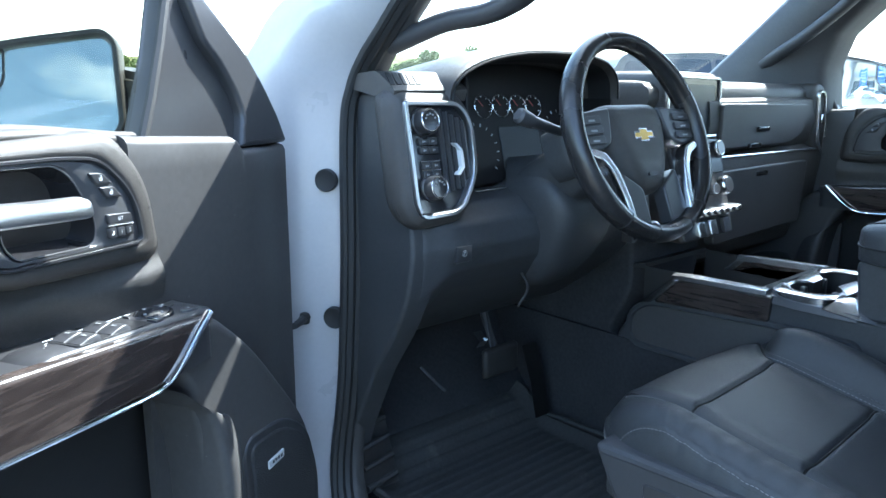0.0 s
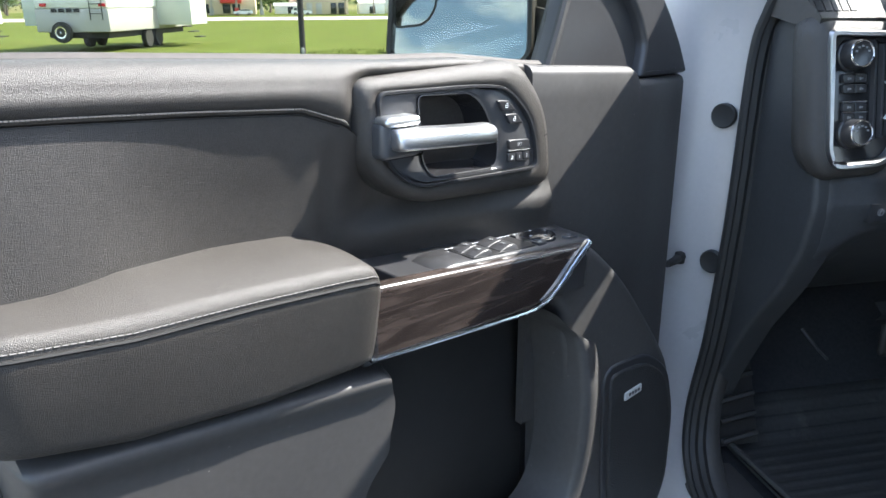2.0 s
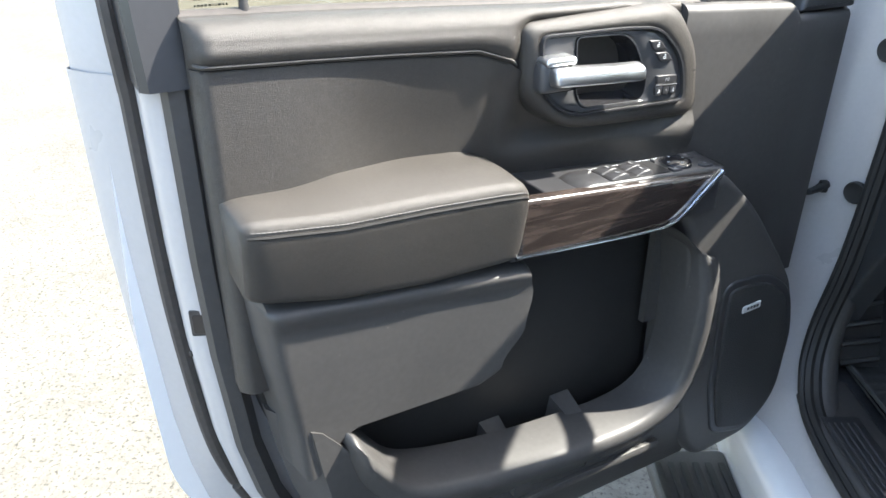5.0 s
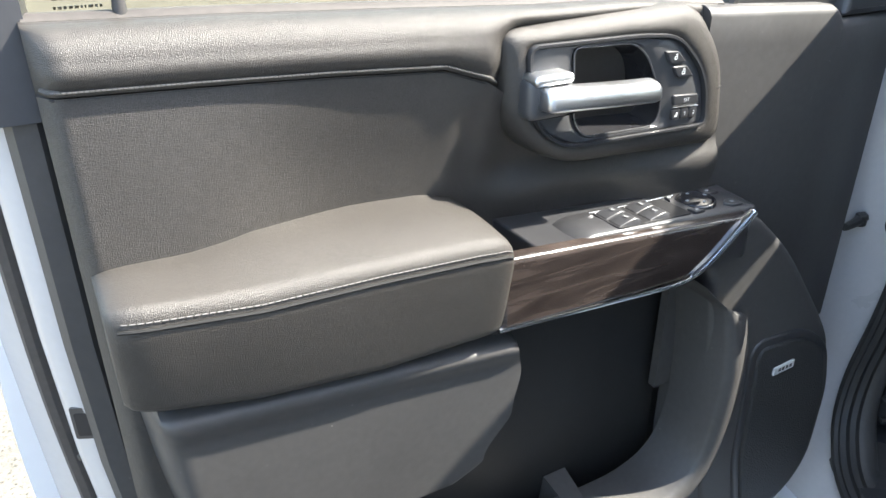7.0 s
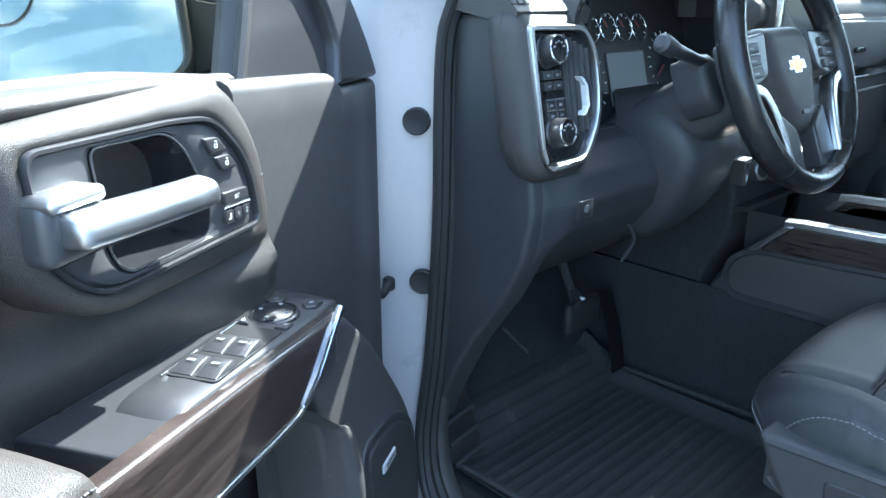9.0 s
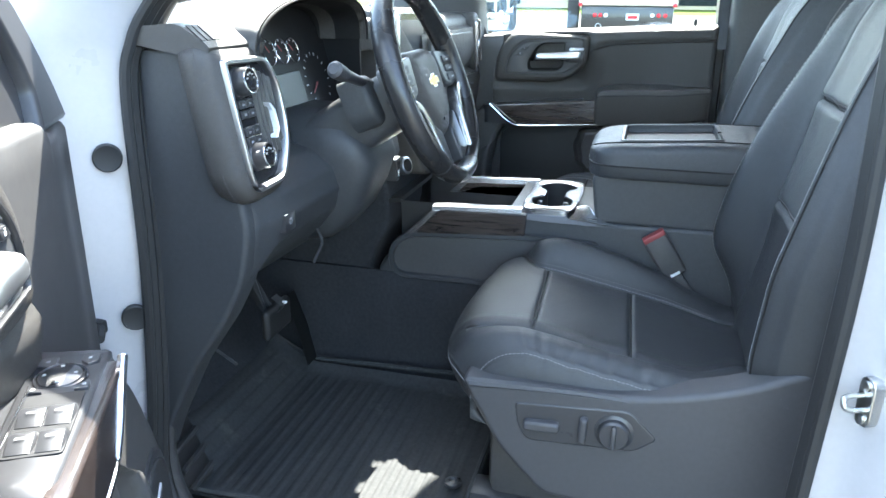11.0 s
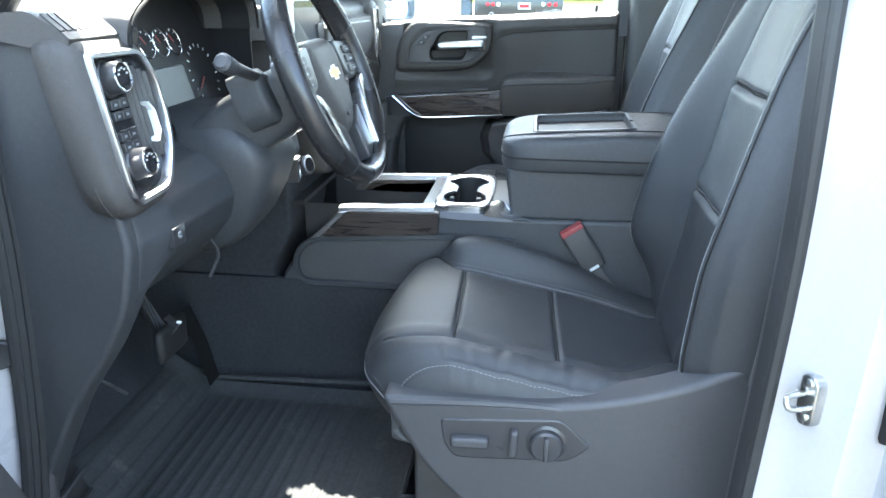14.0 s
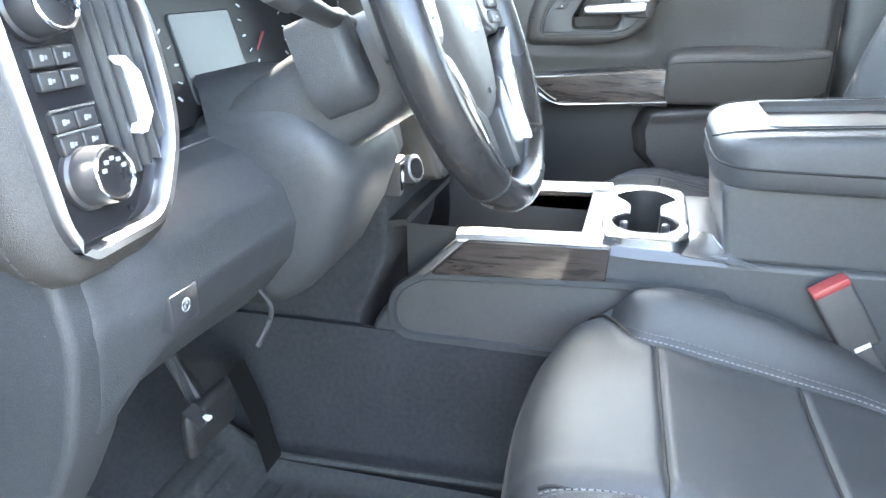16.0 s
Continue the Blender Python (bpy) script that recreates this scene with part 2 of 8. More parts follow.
M_GRILLE = mat("speaker_grille_mesh", (0.035, 0.035, 0.036), 0.55, grain=1.0, grain_scale=420, kind="cell")

# ---- building tools ----
BASE = {}


def thing(name, at=(0, 0, 0), label="", category="", group="", kind="", matrix=None):
    ob = new(name)
    ob.empty_display_size = 0.05
    m = matrix if matrix is not None else Matrix.Translation(at)
    ob.matrix_world = m
    BASE[ob.name] = (m, matrix is not None)
    return tagged(ob, label, category, group, kind)


def part(name, bm, material, parent=None, label="", sharp=35, smooth=True):
    """Links a bmesh as one mesh object under a thing or a part. Under a plain thing the mesh is given in world
    coordinates, under a thing with a frame of its own (a door) in that frame."""
    bmesh.ops.recalc_face_normals(bm, faces=bm.faces)
    me = bpy.data.meshes.new(name)
    bm.to_mesh(me)
    bm.free()
    me.materials.append(material)
    if smooth:
        me.polygons.foreach_set("use_smooth", [True] * len(me.polygons))
        me.set_sharp_from_angle(angle=radians(sharp))
    ob = new(name, me)
    if parent is not None:
        m, own = BASE[parent.name]
        if not own:
            me.transform(m.inverted())
        ob.parent = parent
        BASE[ob.name] = (m, own)
    if label:
        ob["label"] = label
    return ob


def solo(name, bm, material, label="", category="", kind="", group="", sharp=35, at=None):
    """A thing that is one mesh; its origin is set at its base."""
    xs = [v.co for v in bm.verts]
    lo = Vector((sum(c.x for c in xs) / len(xs), sum(c.y for c in xs) / len(xs), min(c.z for c in xs)))
    for v in bm.verts:
        v.co -= lo
    ob = part(name, bm, material, None, sharp=sharp)
    ob.location = lo
    BASE[ob.name] = (Matrix.Translation(lo), False)
    return tagged(ob, label, category, group, kind)


def nb():
    return bmesh.new()


def box(bm, lo, hi, bevel=0.0, seg=2, m=None):
    vs = []
    for i in range(8):
        c = Vector(((lo, hi)[i & 1][0], (lo, hi)[i >> 1 & 1][1], (lo, hi)[i >> 2 & 1][2]))
        vs.append(bm.verts.new(m @ c if m is not None else c))
    fs = [bm.faces.new([vs[i] for i in q]) for q in
          ((0, 2, 3, 1), (4, 5, 7, 6), (0, 1, 5, 4), (2, 6, 7, 3), (0, 4, 6, 2), (1, 3, 7, 5))]
    if bevel:
        es = {e for f in fs for e in f.edges}
        bmesh.ops.bevel(bm, geom=list(es), offset=bevel, segments=seg, profile=0.5, affect="EDGES")
    return bm


def skin(bm, loops, close=True, cap0=True, cap1=True):
    """Faces between equal loops of points; close: each loop is a ring."""
    rows = [[bm.verts.new(p) for p in lp] for lp in loops]
    n = len(rows[0])
    for a, b in zip(rows, rows[1:]):
        for i in range(n if close else n - 1):
            j = (i + 1) % n
            bm.faces.new((a[i], a[j], b[j], b[i]))
    if close and cap0:
        bm.faces.new(list(reversed(rows[0])))
    if close and cap1:
        bm.faces.new(rows[-1])
    return rows


def rounded(pts, r, n=5):
    """A polygon with its corners rounded; r one radius or one for each corner."""
    out = []
    k = len(pts)
    for i in range(k):
        p = Vector(pts[i])
        a, b = Vector(pts[i - 1]) - p, Vector(pts[(i + 1) % k]) - p
        rr = r[i] if isinstance(r, (list, tuple)) else r
        d = min(rr, a.length * 0.49, b.length * 0.49)
        if d < 1e-5:
            out.append(tuple(p))
            continue
        p0, p1 = p + a.normalized() * d, p + b.normalized() * d
        for j in range(n + 1):
            t = j / n
            out.append(tuple((1 - t) ** 2 * p0 + 2 * t * (1 - t) * p + t * t * p1))
    return out


def inset(poly, d):
    """The polygon moved inwards by d."""
    k = len(poly)
    area = sum(poly[i][0] * poly[(i + 1) % k][1] - poly[(i + 1) % k][0] * poly[i][1] for i in range(k))
    s = 1 if area > 0 else -1
    out = []
    for i in range(k):
        a, p, b = Vector(poly[i - 1]), Vector(poly[i]), Vector(poly[(i + 1) % k])
        e0, e1 = p - a, b - p
        if e0.length < 1e-9 or e1.length < 1e-9:
            out.append(tuple(p))
            continue
        n0, n1 = Vector((-e0.y, e0.x)).normalized(), Vector((-e1.y, e1.x)).normalized()
        n = n0 + n1
        n = n / max(n.length_squared, 0.5) * 2 if n.length > 1e-6 else n0
        out.append(tuple(p + n * d * s))
    # corners whose arc is smaller than the offset collapse to one point
    for _ in range(4):
        flip = [(Vector(out[(i + 1) % k]) - Vector(out[i])).dot(Vector(poly[(i + 1) % k]) - Vector(poly[i])) < -1e-12 for i in range(k)]
        if not any(flip) or all(flip):
            break
        start = next(i for i in range(k) if not flip[i])
        i = 0
        while i < k:
            e = (start + i) % k
            if not flip[e]:
                i += 1
                continue
            run = 0
            while flip[(e + run) % k] and run < k:
                run += 1
            j = (e + run) % k
            a, da = Vector(out[e]), Vector(poly[e]) - Vector(poly[e - 1])
            b, db = Vector(out[j]), Vector(poly[(j + 1) % k]) - Vector(poly[j])
            den = da.x * db.y - da.y * db.x
            m = (a + b) / 2
            if abs(den) > 1e-12:
                t = ((b.x - a.x) * db.y - (b.y - a.y) * db.x) / den
                x = a + da * t
                if (x - m).length < 3 * abs(d) + 0.002:
                    m = x
            for q in range(run + 1):
                out[(e + q) % k] = tuple(m)
            i += run
    return out


def slab(bm, poly, w0, w1, to, round_=0.0, seg=3, back=True):
    """The outline poly (2D) as a solid from depth w0 to w1, its edge at w1 rounded; to(a, b, w) gives the place."""
    sgn = 1 if w1 > w0 else -1
    loops = [[to(a, b, w0) for a, b in poly], ]
    if round_ > 0:
        for i in range(seg + 1):
            t = i / seg * math.pi / 2
            q = inset(poly, round_ * (1 - math.cos(t)))
            loops.append([to(a, b, w1 - sgn * round_ * (1 - math.sin(t))) for a, b in q])
        q = inset(poly, round_ + 0.0008)
        loops.append([to(a, b, w1) for a, b in q])
    else:
        loops.append([to(a, b, w1) for a, b in poly])
    skin(bm, loops, True, back, True)
    return bm


def ring(bm, outer, inner, w0, w1, to, round_=0.002):
    """A frame between two outlines with equally many points, from depth w0 to w1."""
    s = 1 if w1 > w0 else -1
    lo = [[to(a, b, w0) for a, b in outer], [to(a, b, w1 - s * round_) for a, b in outer]]
    q = [((a[0] * 0.8 + b[0] * 0.2), (a[1] * 0.8 + b[1] * 0.2)) for a, b in zip(outer, inner)]
    q2 = [((a[0] * 0.2 + b[0] * 0.8), (a[1] * 0.2 + b[1] * 0.8)) for a, b in zip(outer, inner)]
    lo += [[to(a, b, w1) for a, b in q], [to(a, b, w1) for a, b in q2]]
    lo += [[to(a, b, w1 - s * round_) for a, b in inner], [to(a, b, w0) for a, b in inner]]
    skin(bm, lo + [lo[0]], True, False, False)
    bmesh.ops.remove_doubles(bm, verts=bm.verts, dist=1e-6)
    return bm


def tube(bm, pts, r, n=8, closed=False, flat=1.0, up=(0, 0, 1)):
    """A round cord along points; r one radius or one for each point."""
    pts = [Vector(p) for p in pts]
    k = len(pts)
    loops = []
    for i, p in enumerate(pts):
        if closed:
            d = pts[(i + 1) % k] - pts[i - 1]
        else:
            d = pts[min(i + 1, k - 1)] - pts[max(i - 1, 0)]
        d.normalize()
        u = Vector(up)
        if abs(d.dot(u)) > 0.95:
            u = Vector((1, 0, 0))
        a = d.cross(u).normalized()
        b = a.cross(d).normalized()
        rr = r[i] if isinstance(r, (list, tuple)) else r
        loops.append([p + rr * (math.cos(2 * math.pi * j / n) * a + flat * math.sin(2 * math.pi * j / n) * b) for j in range(n)])
    if closed:
        skin(bm, loops + [loops[0]], True, False, False)
        bmesh.ops.remove_doubles(bm, verts=bm.verts, dist=1e-7)
    else:
        skin(bm, loops)
    return bm


def smooth_path(pts, n=8):
    """Catmull-Rom through points of any dimension."""
    P = [Vector(p) for p in pts]
    P = [2 * P[0] - P[1]] + P + [2 * P[-1] - P[-2]]
    out = []
    for i in range(1, len(P) - 2):
        for j in range(n):
            t = j / n
            a, b, c, d = P[i - 1:i + 3]
            out.append(0.5 * ((2 * b) + (c - a) * t + (2 * a - 5 * b + 4 * c - d) * t * t + (3 * b - a - 3 * c + d) * t ** 3))
    out.append(P[-2])
    return out


def lathe(bm, prof, centre, axis, n=24):
    """Turns (radius, height) rows round an axis through centre."""
    z = Vector(axis).normalized()
    x = z.orthogonal().normalized()
    y = z.cross(x)
    c = Vector(centre)
    loops = [[c + z * h + max(r, 1e-5) * (math.cos(2 * math.pi * i / n) * x + math.sin(2 * math.pi * i / n) * y) for i in range(n)]
             for r, h in prof]
    skin(bm, loops)
    return bm


def sheet(bm, fn, nu, nv, thick=0.0, back=None):
    """A grid of points fn(i, j), i and j from 0 to 1; thick adds a back along back (a vector)."""
    rows = [[bm.verts.new(fn(i / nu, j / nv)) for j in range(nv + 1)] for i in range(nu + 1)]
    for i in range(nu):
        for j in range(nv):
            bm.faces.new((rows[i][j], rows[i + 1][j], rows[i + 1][j + 1], rows[i][j + 1]))
    if thick:
        d = Vector(back) * thick
        r2 = [[bm.verts.new(v.co + d) for v in r] for r in rows]
        for i in range(nu):
            for j in range(nv):
                bm.faces.new((r2[i][j], r2[i][j + 1], r2[i + 1][j + 1], r2[i + 1][j]))
        rim = [rows[i][0] for i in range(nu)] + [rows[nu][j] for j in range(nv)] + [rows[i][nv] for i in range(nu, 0, -1)] + [rows[0][j] for j in range(nv, 0, -1)]
        rim2 = [r2[i][0] for i in range(nu)] + [r2[nu][j] for j in range(nv)] + [r2[i][nv] for i in range(nu, 0, -1)] + [r2[0][j] for j in range(nv, 0, -1)]
        k = len(rim)
        for i in range(k):
            j = (i + 1) % k
            bm.faces.new((rim[i], rim2[i], rim2[j], rim[j]))
    return bm


def letters(bm, text, size, to):
    """Flat letters of the built-in font, centred; to(a, b, w) gives the place."""
    cu = bpy.data.curves.new("lettering", "FONT")
    cu.body, cu.size, cu.align_x, cu.align_y = text, size, "CENTER", "CENTER"
    ob = bpy.data.objects.new("lettering", cu)
    scene.collection.objects.link(ob)
    bpy.context.view_layer.update()
    me = bpy.data.meshes.new_from_object(ob.evaluated_get(bpy.context.evaluated_depsgraph_get()))
    vs = [bm.verts.new(to(v.co.x, v.co.y, 0.0)) for v in me.vertices]
    for p in me.polygons:
        bm.faces.new([vs[i] for i in p.vertices])
    bpy.data.objects.remove(ob)
    bpy.data.curves.remove(cu)
    bpy.data.meshes.remove(me)
    return bm


def dashes(bm, pts, length, gap, r, n=5):
    """Stitches along a path."""
    pts = [Vector(p) for p in pts]
    acc, on, cur = 0.0, True, [pts[0]]
    for a, b in zip(pts, pts[1:]):
        d = (b - a).length
        pos = 0.0
        while pos < d:
            want = (length if on else gap) - acc
            step = min(want, d - pos)
            pos += step
            acc += step
            p = a.lerp(b, pos / d) if d > 0 else b
            if on:
                cur.append(p)
            if acc >= (length if on else gap) - 1e-9:
                if on and len(cur) > 1:
                    tube(bm, [cur[0], cur[-1]], r, n)
                on, acc, cur = not on, 0.0, [p]
    return bm


def lerp_table(rows, x):
    """Piecewise smooth value from rows of (x, value)."""
    if x <= rows[0][0]:
        return rows[0][1]
    for (a, va), (b, vb) in zip(rows, rows[1:]):
        if x <= b:
            t = (x - a) / (b - a)
            t = t * t * (3 - 2 * t)
            return va + (vb - va) * t
    return rows[-1][1]


def line_table(rows, x):
    if x <= rows[0][0]:
        return rows[0][1]
    for (a, va), (b, vb) in zip(rows, rows[1:]):
        if x <= b:
            return va + (vb - va) * (x - a) / (b - a)
    return rows[-1][1]


def curve_table(rows, x):
    """Value on a smooth curve through rows of (x, value), x rising."""
    n = len(rows)
    if x <= rows[0][0]:
        return rows[0][1]
    if x >= rows[-1][0]:
        return rows[-1][1]
    k = next(i for i in range(n - 1) if x <= rows[i + 1][0])

    def slope(i):
        if i in (0, n - 1):
            return 0.0
        return (rows[i + 1][1] - rows[i - 1][1]) / (rows[i + 1][0] - rows[i - 1][0])

    (a, va), (b, vb) = rows[k], rows[k + 1]
    h = b - a
    t = (x - a) / h
    return ((2 * t ** 3 - 3 * t * t + 1) * va + (t ** 3 - 2 * t * t + t) * h * slope(k)
            + (3 * t * t - 2 * t ** 3) * vb + (t ** 3 - t * t) * h * slope(k + 1))


def sstep(a, b, x):
    t = min(1.0, max(0.0, (x - a) / (b - a)))
    return t * t * (3 - 2 * t)

# ---- doors ----
def DZ(a, b, w):
    return Vector((a, w, b))


BELT = [(0.10, 1.356), (0.155, 1.36), (0.385, 1.374), (0.52, 1.389), (0.62, 1.391), (0.75, 1.398), (0.93, 1.407), (1.046, 1.411), (1.07, 1.412)]
STITCH = [(0.36, 1.29), (0.60, 1.296), (0.657, 1.308), (0.70, 1.335), (0.746, 1.351), (0.85, 1.358), (0.95, 1.363), (1.07, 1.368)]


def make_door(name, matrix, driver, label):
    d = thing(name, label=label, category="car door", matrix=matrix)

    # painted shell: rear jamb face swept down the edge, and the outer skin
    rail = [(1.46, 0.004), (1.33, 0.004), (1.15, 0.004), (1.02, 0.0), (0.87, -0.012), (0.78, -0.03), (0.70, -0.06), (0.62, -0.11), (0.545, -0.2)]
    prof = [(1.060, -0.02), (1.072, -0.028), (1.084, -0.032), (1.096, -0.042), (1.101, -0.055), (1.101, -0.085), (1.106, -0.097),
            (1.122, -0.112), (1.138, -0.13), (1.150, -0.148), (1.156, -0.160), (1.158, -0.168), (1.154, -0.174), (1.140, -0.176)]
    loops = []
    for z, du in rail:
        if z > 1.345:
            z = 1.345
        k = 0.55 if z < 0.9 else 1.0
        loops.append([Vector((u + du * (1.0 if v > -0.1 else k), v, z)) for u, v in prof])
    bm = nb()
    skin(bm, loops, False)
    part("jamb", bm, M_PAINT_TONED, d, "white painted steel door edge")
    bm = nb()
    loops = []
    for z in (1.32, 1.36, 1.45, 1.58, 1.70, 1.78):
        lean, du = -max(0, z - 1.35) * 0.16, -0.02 * sstep(1.5, 1.8, z)
        loops.append([Vector((u + du, v + lean, z)) for u, v in prof[5:]])
    skin(bm, loops, False)
    part("upper_jamb", bm, M_PAINT_TONED, d, "white painted window frame edge")
    # seal on the jamb
    bm = nb()
    tube(bm, smooth_path([(1.108 + du, -0.090, z) for z, du in rail]), 0.0095, 8)
    part("door_seal", bm, M_RUBBER_B, d, "dusty rubber weatherstrip")
    # outer skin
    bm = nb()
    sk = rounded([(0.03, 1.35), (1.135, 1.36), (1.156, 1.0), (1.15, 0.75), (1.02, 0.50), (0.05, 0.50)], 0.05)
    slab(bm, sk, -0.13, -0.178, DZ, 0.012)
    part("outer_skin", bm, M_PAINT, d, "white painted outer panel")
    bm = nb()
    inn = rounded([(0.045, 1.33), (1.075, 1.335), (1.083, 1.0), (1.05, 0.75), (0.97, 0.53), (0.06, 0.53)], 0.04)
    slab(bm, inn, -0.135, -0.055, DZ, 0.01)
    part("inner_shell", bm, M_PAINT_TONED, d)
    if driver:
        # latch
        LT = lambda a, b, w: Vector((1.064 + 0.84 * a + 0.54 * w, -0.0212 - 0.54 * a + 0.84 * w, b))
        bm = nb()
        slab(bm, rounded([(0.0, 1.048), (0.040, 1.044), (0.040, 1.080), (0.0, 1.084)], 0.003, 3), -0.006, 0.0025, LT, 0.001)
        lt = part("latch", bm, M_SATIN, d, "black latch opening in the jamb")
        bm = nb()
        slab(bm, rounded([(0.006, 1.052), (0.036, 1.049), (0.036, 1.074), (0.006, 1.077)], 0.002, 3), -0.004, 0.0032, LT)
        part("latch_slot", bm, M_GLOSSY, lt)
        for z, r in ((1.385, 0.006), (1.13, 0.005), (1.005, 0.004), (1.15, 0.004)):
            bm = nb()
            lathe(bm, [(r, -0.001), (r, 0.002), (r * 0.7, 0.003)], (1.116 if z > 1.3 else 1.1, -0.105 if z > 1.3 else -0.065, z if z < 1.34 else 1.33), (1, 0.6, 0), 10)
            part("jamb_plug", bm, M_RUBBER, d)
        bm = nb()
        lathe(bm, [(0.011, 0), (0.011, 0.0015)], (1.1015, -0.070, 1.205), (1, 0.2, 0), 16)
        st = part("sticker", bm, M_WHITE, d, "small round white sticker")
        bm = nb()
        lathe(bm, [(0.005, 0), (0.005, 0.0022)], (1.1015, -0.070, 1.205), (1, 0.2, 0), 12)
        part("sticker_mark", bm, M_RED, st)

    # dark gap strip beside the trim
    bm = nb()
    loops = []
    for z, du in rail:
        z = min(z, 1.355)
        loops.append([Vector((u + du, v, z)) for u, v in ((1.05, -0.03), (1.062, -0.018), (1.078, -0.02), (1.084, -0.03))])
    skin(bm, loops, False)
    part("edge_strip", bm, M_PLASTIC, d)

    # window frame: rear upright, front upright with the sail panel, top rail
    bm = nb()
    loops = []
    for z, sh in ((1.345, 0), (1.42, 0.002), (1.55, 0.0), (1.70, -0.02), (1.80, -0.05)):
        lean = -(z - 1.35) * 0.16
        loops.append([Vector((u + sh, v + lean, z)) for u, v in ((1.052, -0.03), (1.056, -0.012), (1.10, -0.012), (1.108, -0.022), (1.108, -0.075), (1.07, -0.09), (1.052, -0.07))])
    skin(bm, loops)
    part("rear_window_frame", bm, M_SATIN, d, "black window frame upright")
    bm = nb()
    tube(bm, smooth_path([(1.112, -0.09, 1.33), (1.115, -0.09, 1.42), (1.113, -0.11, 1.55), (1.09, -0.135, 1.7), (1.06, -0.15, 1.8)]), 0.010, 8)
    part("frame_seal", bm, M_RUBBER_B, d)
    bm = nb()
    top = [(0.135, 1.485), (0.235, 1.61), (0.42, 1.745), (0.60, 1.80), (0.85, 1.825), (1.03, 1.82), (1.08, 1.79)]
    loops = []
    for u, z in smooth_path(top, 5):
        lean = -(z - 1.35) * 0.16
        loops.append([Vector((u + a * 0.6, lean + v, z + b)) for a, b, v in ((0, 0.022, -0.02), (0, 0.022, -0.075), (0.0, -0.02, -0.08), (0.02, -0.022, -0.045), (0, -0.012, -0.015))])
    skin(bm, loops)
    part("top_window_frame", bm, M_SATIN, d)
    bm = nb()
    front = [(0.150, 1.528), (0.100, 1.482), (0.068, 1.435), (0.044, 1.39), (0.028, 1.344)]
    lean = lambda a, b, w: Vector((a, w - max(0, b - 1.35) * 0.16, b))
    sail = rounded(front + [(0.352, 1.352), (0.283, 1.472), (0.225, 1.60), (0.190, 1.565)], 0.008, 2)
    slab(bm, sail, -0.055, -0.022, lean, 0.005)
    sl = part("sail_panel", bm, M_SATIN, d, "black sail panel behind the mirror")
    bm = nb()
    slab(bm, rounded(front + [(0.160, 1.344), (0.140, 1.39), (0.150, 1.425), (0.174, 1.465), (0.203, 1.495), (0.225, 1.56), (0.190, 1.565)], 0.01, 3), -0.024, -0.004, lean, 0.008)
    part("sail_edge", bm, M_SATIN, sl)
    bm = nb()
    tube(bm, [(0.345, -0.026, 1.362), (0.312, -0.034, 1.42), (0.275, -0.045, 1.49), (0.22, -0.064, 1.60)], 0.007, 8)
    part("glass_channel", bm, M_RUBBER, sl)
    bm = nb()
    gl = [(0.34, 1.36), (1.065, 1.40), (1.065, 1.80), (0.62, 1.81), (0.40, 1.74), (0.22, 1.62)]
    slab(bm, gl, -0.048, -0.052, lambda a, b, w: Vector((a, w - (b - 1.35) * 0.16, b)))
    g = part("window_glass", bm, M_GLASS_T if driver else M_GLASS, d, "lightly tinted raised side window" if driver else "clear raised side window")
    g.visible_shadow = False
    if driver:
        # maker's marks etched on the glass, as plain bars
        rnd = random.Random(3)
        for i in range(5):
            bm = nb()
            z = 1.414 + i * 0.0065
            u = 1.036
            while u > 1.002:
                w = rnd.uniform(0.0012, 0.004)
                lean = -(z - 1.35) * 0.16 - 0.0535
                box(bm, (u - w, lean, z), (u, lean + 0.001, z + 0.0022))
                u -= w + 0.0013
            part("glass_mark", bm, M_SATIN, g)
        bm = nb()
        box(bm, (0.998, -0.0665, 1.436), (1.006, -0.065, 1.444))
        part("glass_mark", bm, M_SATIN, g)
    bm = nb()
    lathe(bm, [(0.0095, -0.006), (0.0095, 0.001), (0.006, 0.003), (0.0045, 0.022), (0.0048, 0.025), (0.0036, 0.028), (0.001, 0.029)], (0.994, -0.028, 1.405), (0, 0, 1), 16)
    part("lock_pin", bm, M_PLASTIC, d, "black lock pin")

    # moulded trim base
    bm = nb()
    base = rounded([(1.064, 1.40), (1.066, 1.12), (1.035, 0.92), (1.0, 0.80), (0.955, 0.60), (0.92, 0.565), (0.505, 0.562), (0.30, 0.565), (0.17, 0.568), (0.095, 0.615),
                    (0.095, 0.80), (0.03, 0.86), (0.022, 1.05), (0.035, 1.34), (0.07, 1.352)],
                   [0.01, 0.05, 0.05, 0.03, 0.05, 0.03, 0.02, 0.03, 0.04, 0.03, 0.04, 0.03, 0.04, 0.02, 0.01], 4)
    slab(bm, base, -0.062, -0.042, DZ, 0.008)
    part("trim_base", bm, M_PLASTIC, d, "black moulded door trim")

    # upper pad with its rolled belt edge
    def pad(i, j):
        u = 0.372 + 0.690 * i
        zt, zs = line_table(BELT, u), line_table(STITCH, u)
        e = sstep(-0.02, 0.015, i) * sstep(1.0, 0.984, i)
        if j < 0.62:
            q = j / 0.62
            z = zs + (zt - 0.018 - zs) * q
            v = 0.018 + 0.008 * math.sin(min(1, q * 1.25) * math.pi / 2)
            v += 0.003 * math.sin(q * math.pi)
        else:
            q = (j - 0.62) / 0.38 * math.pi * 0.62
            z = zt - 0.018 + 0.02 * math.sin(q)
            v = -0.004 + 0.030 * math.cos(q)
        v -= 0.034 * sstep(0.705, 0.655, u) * sstep(1.396, 1.362, z)
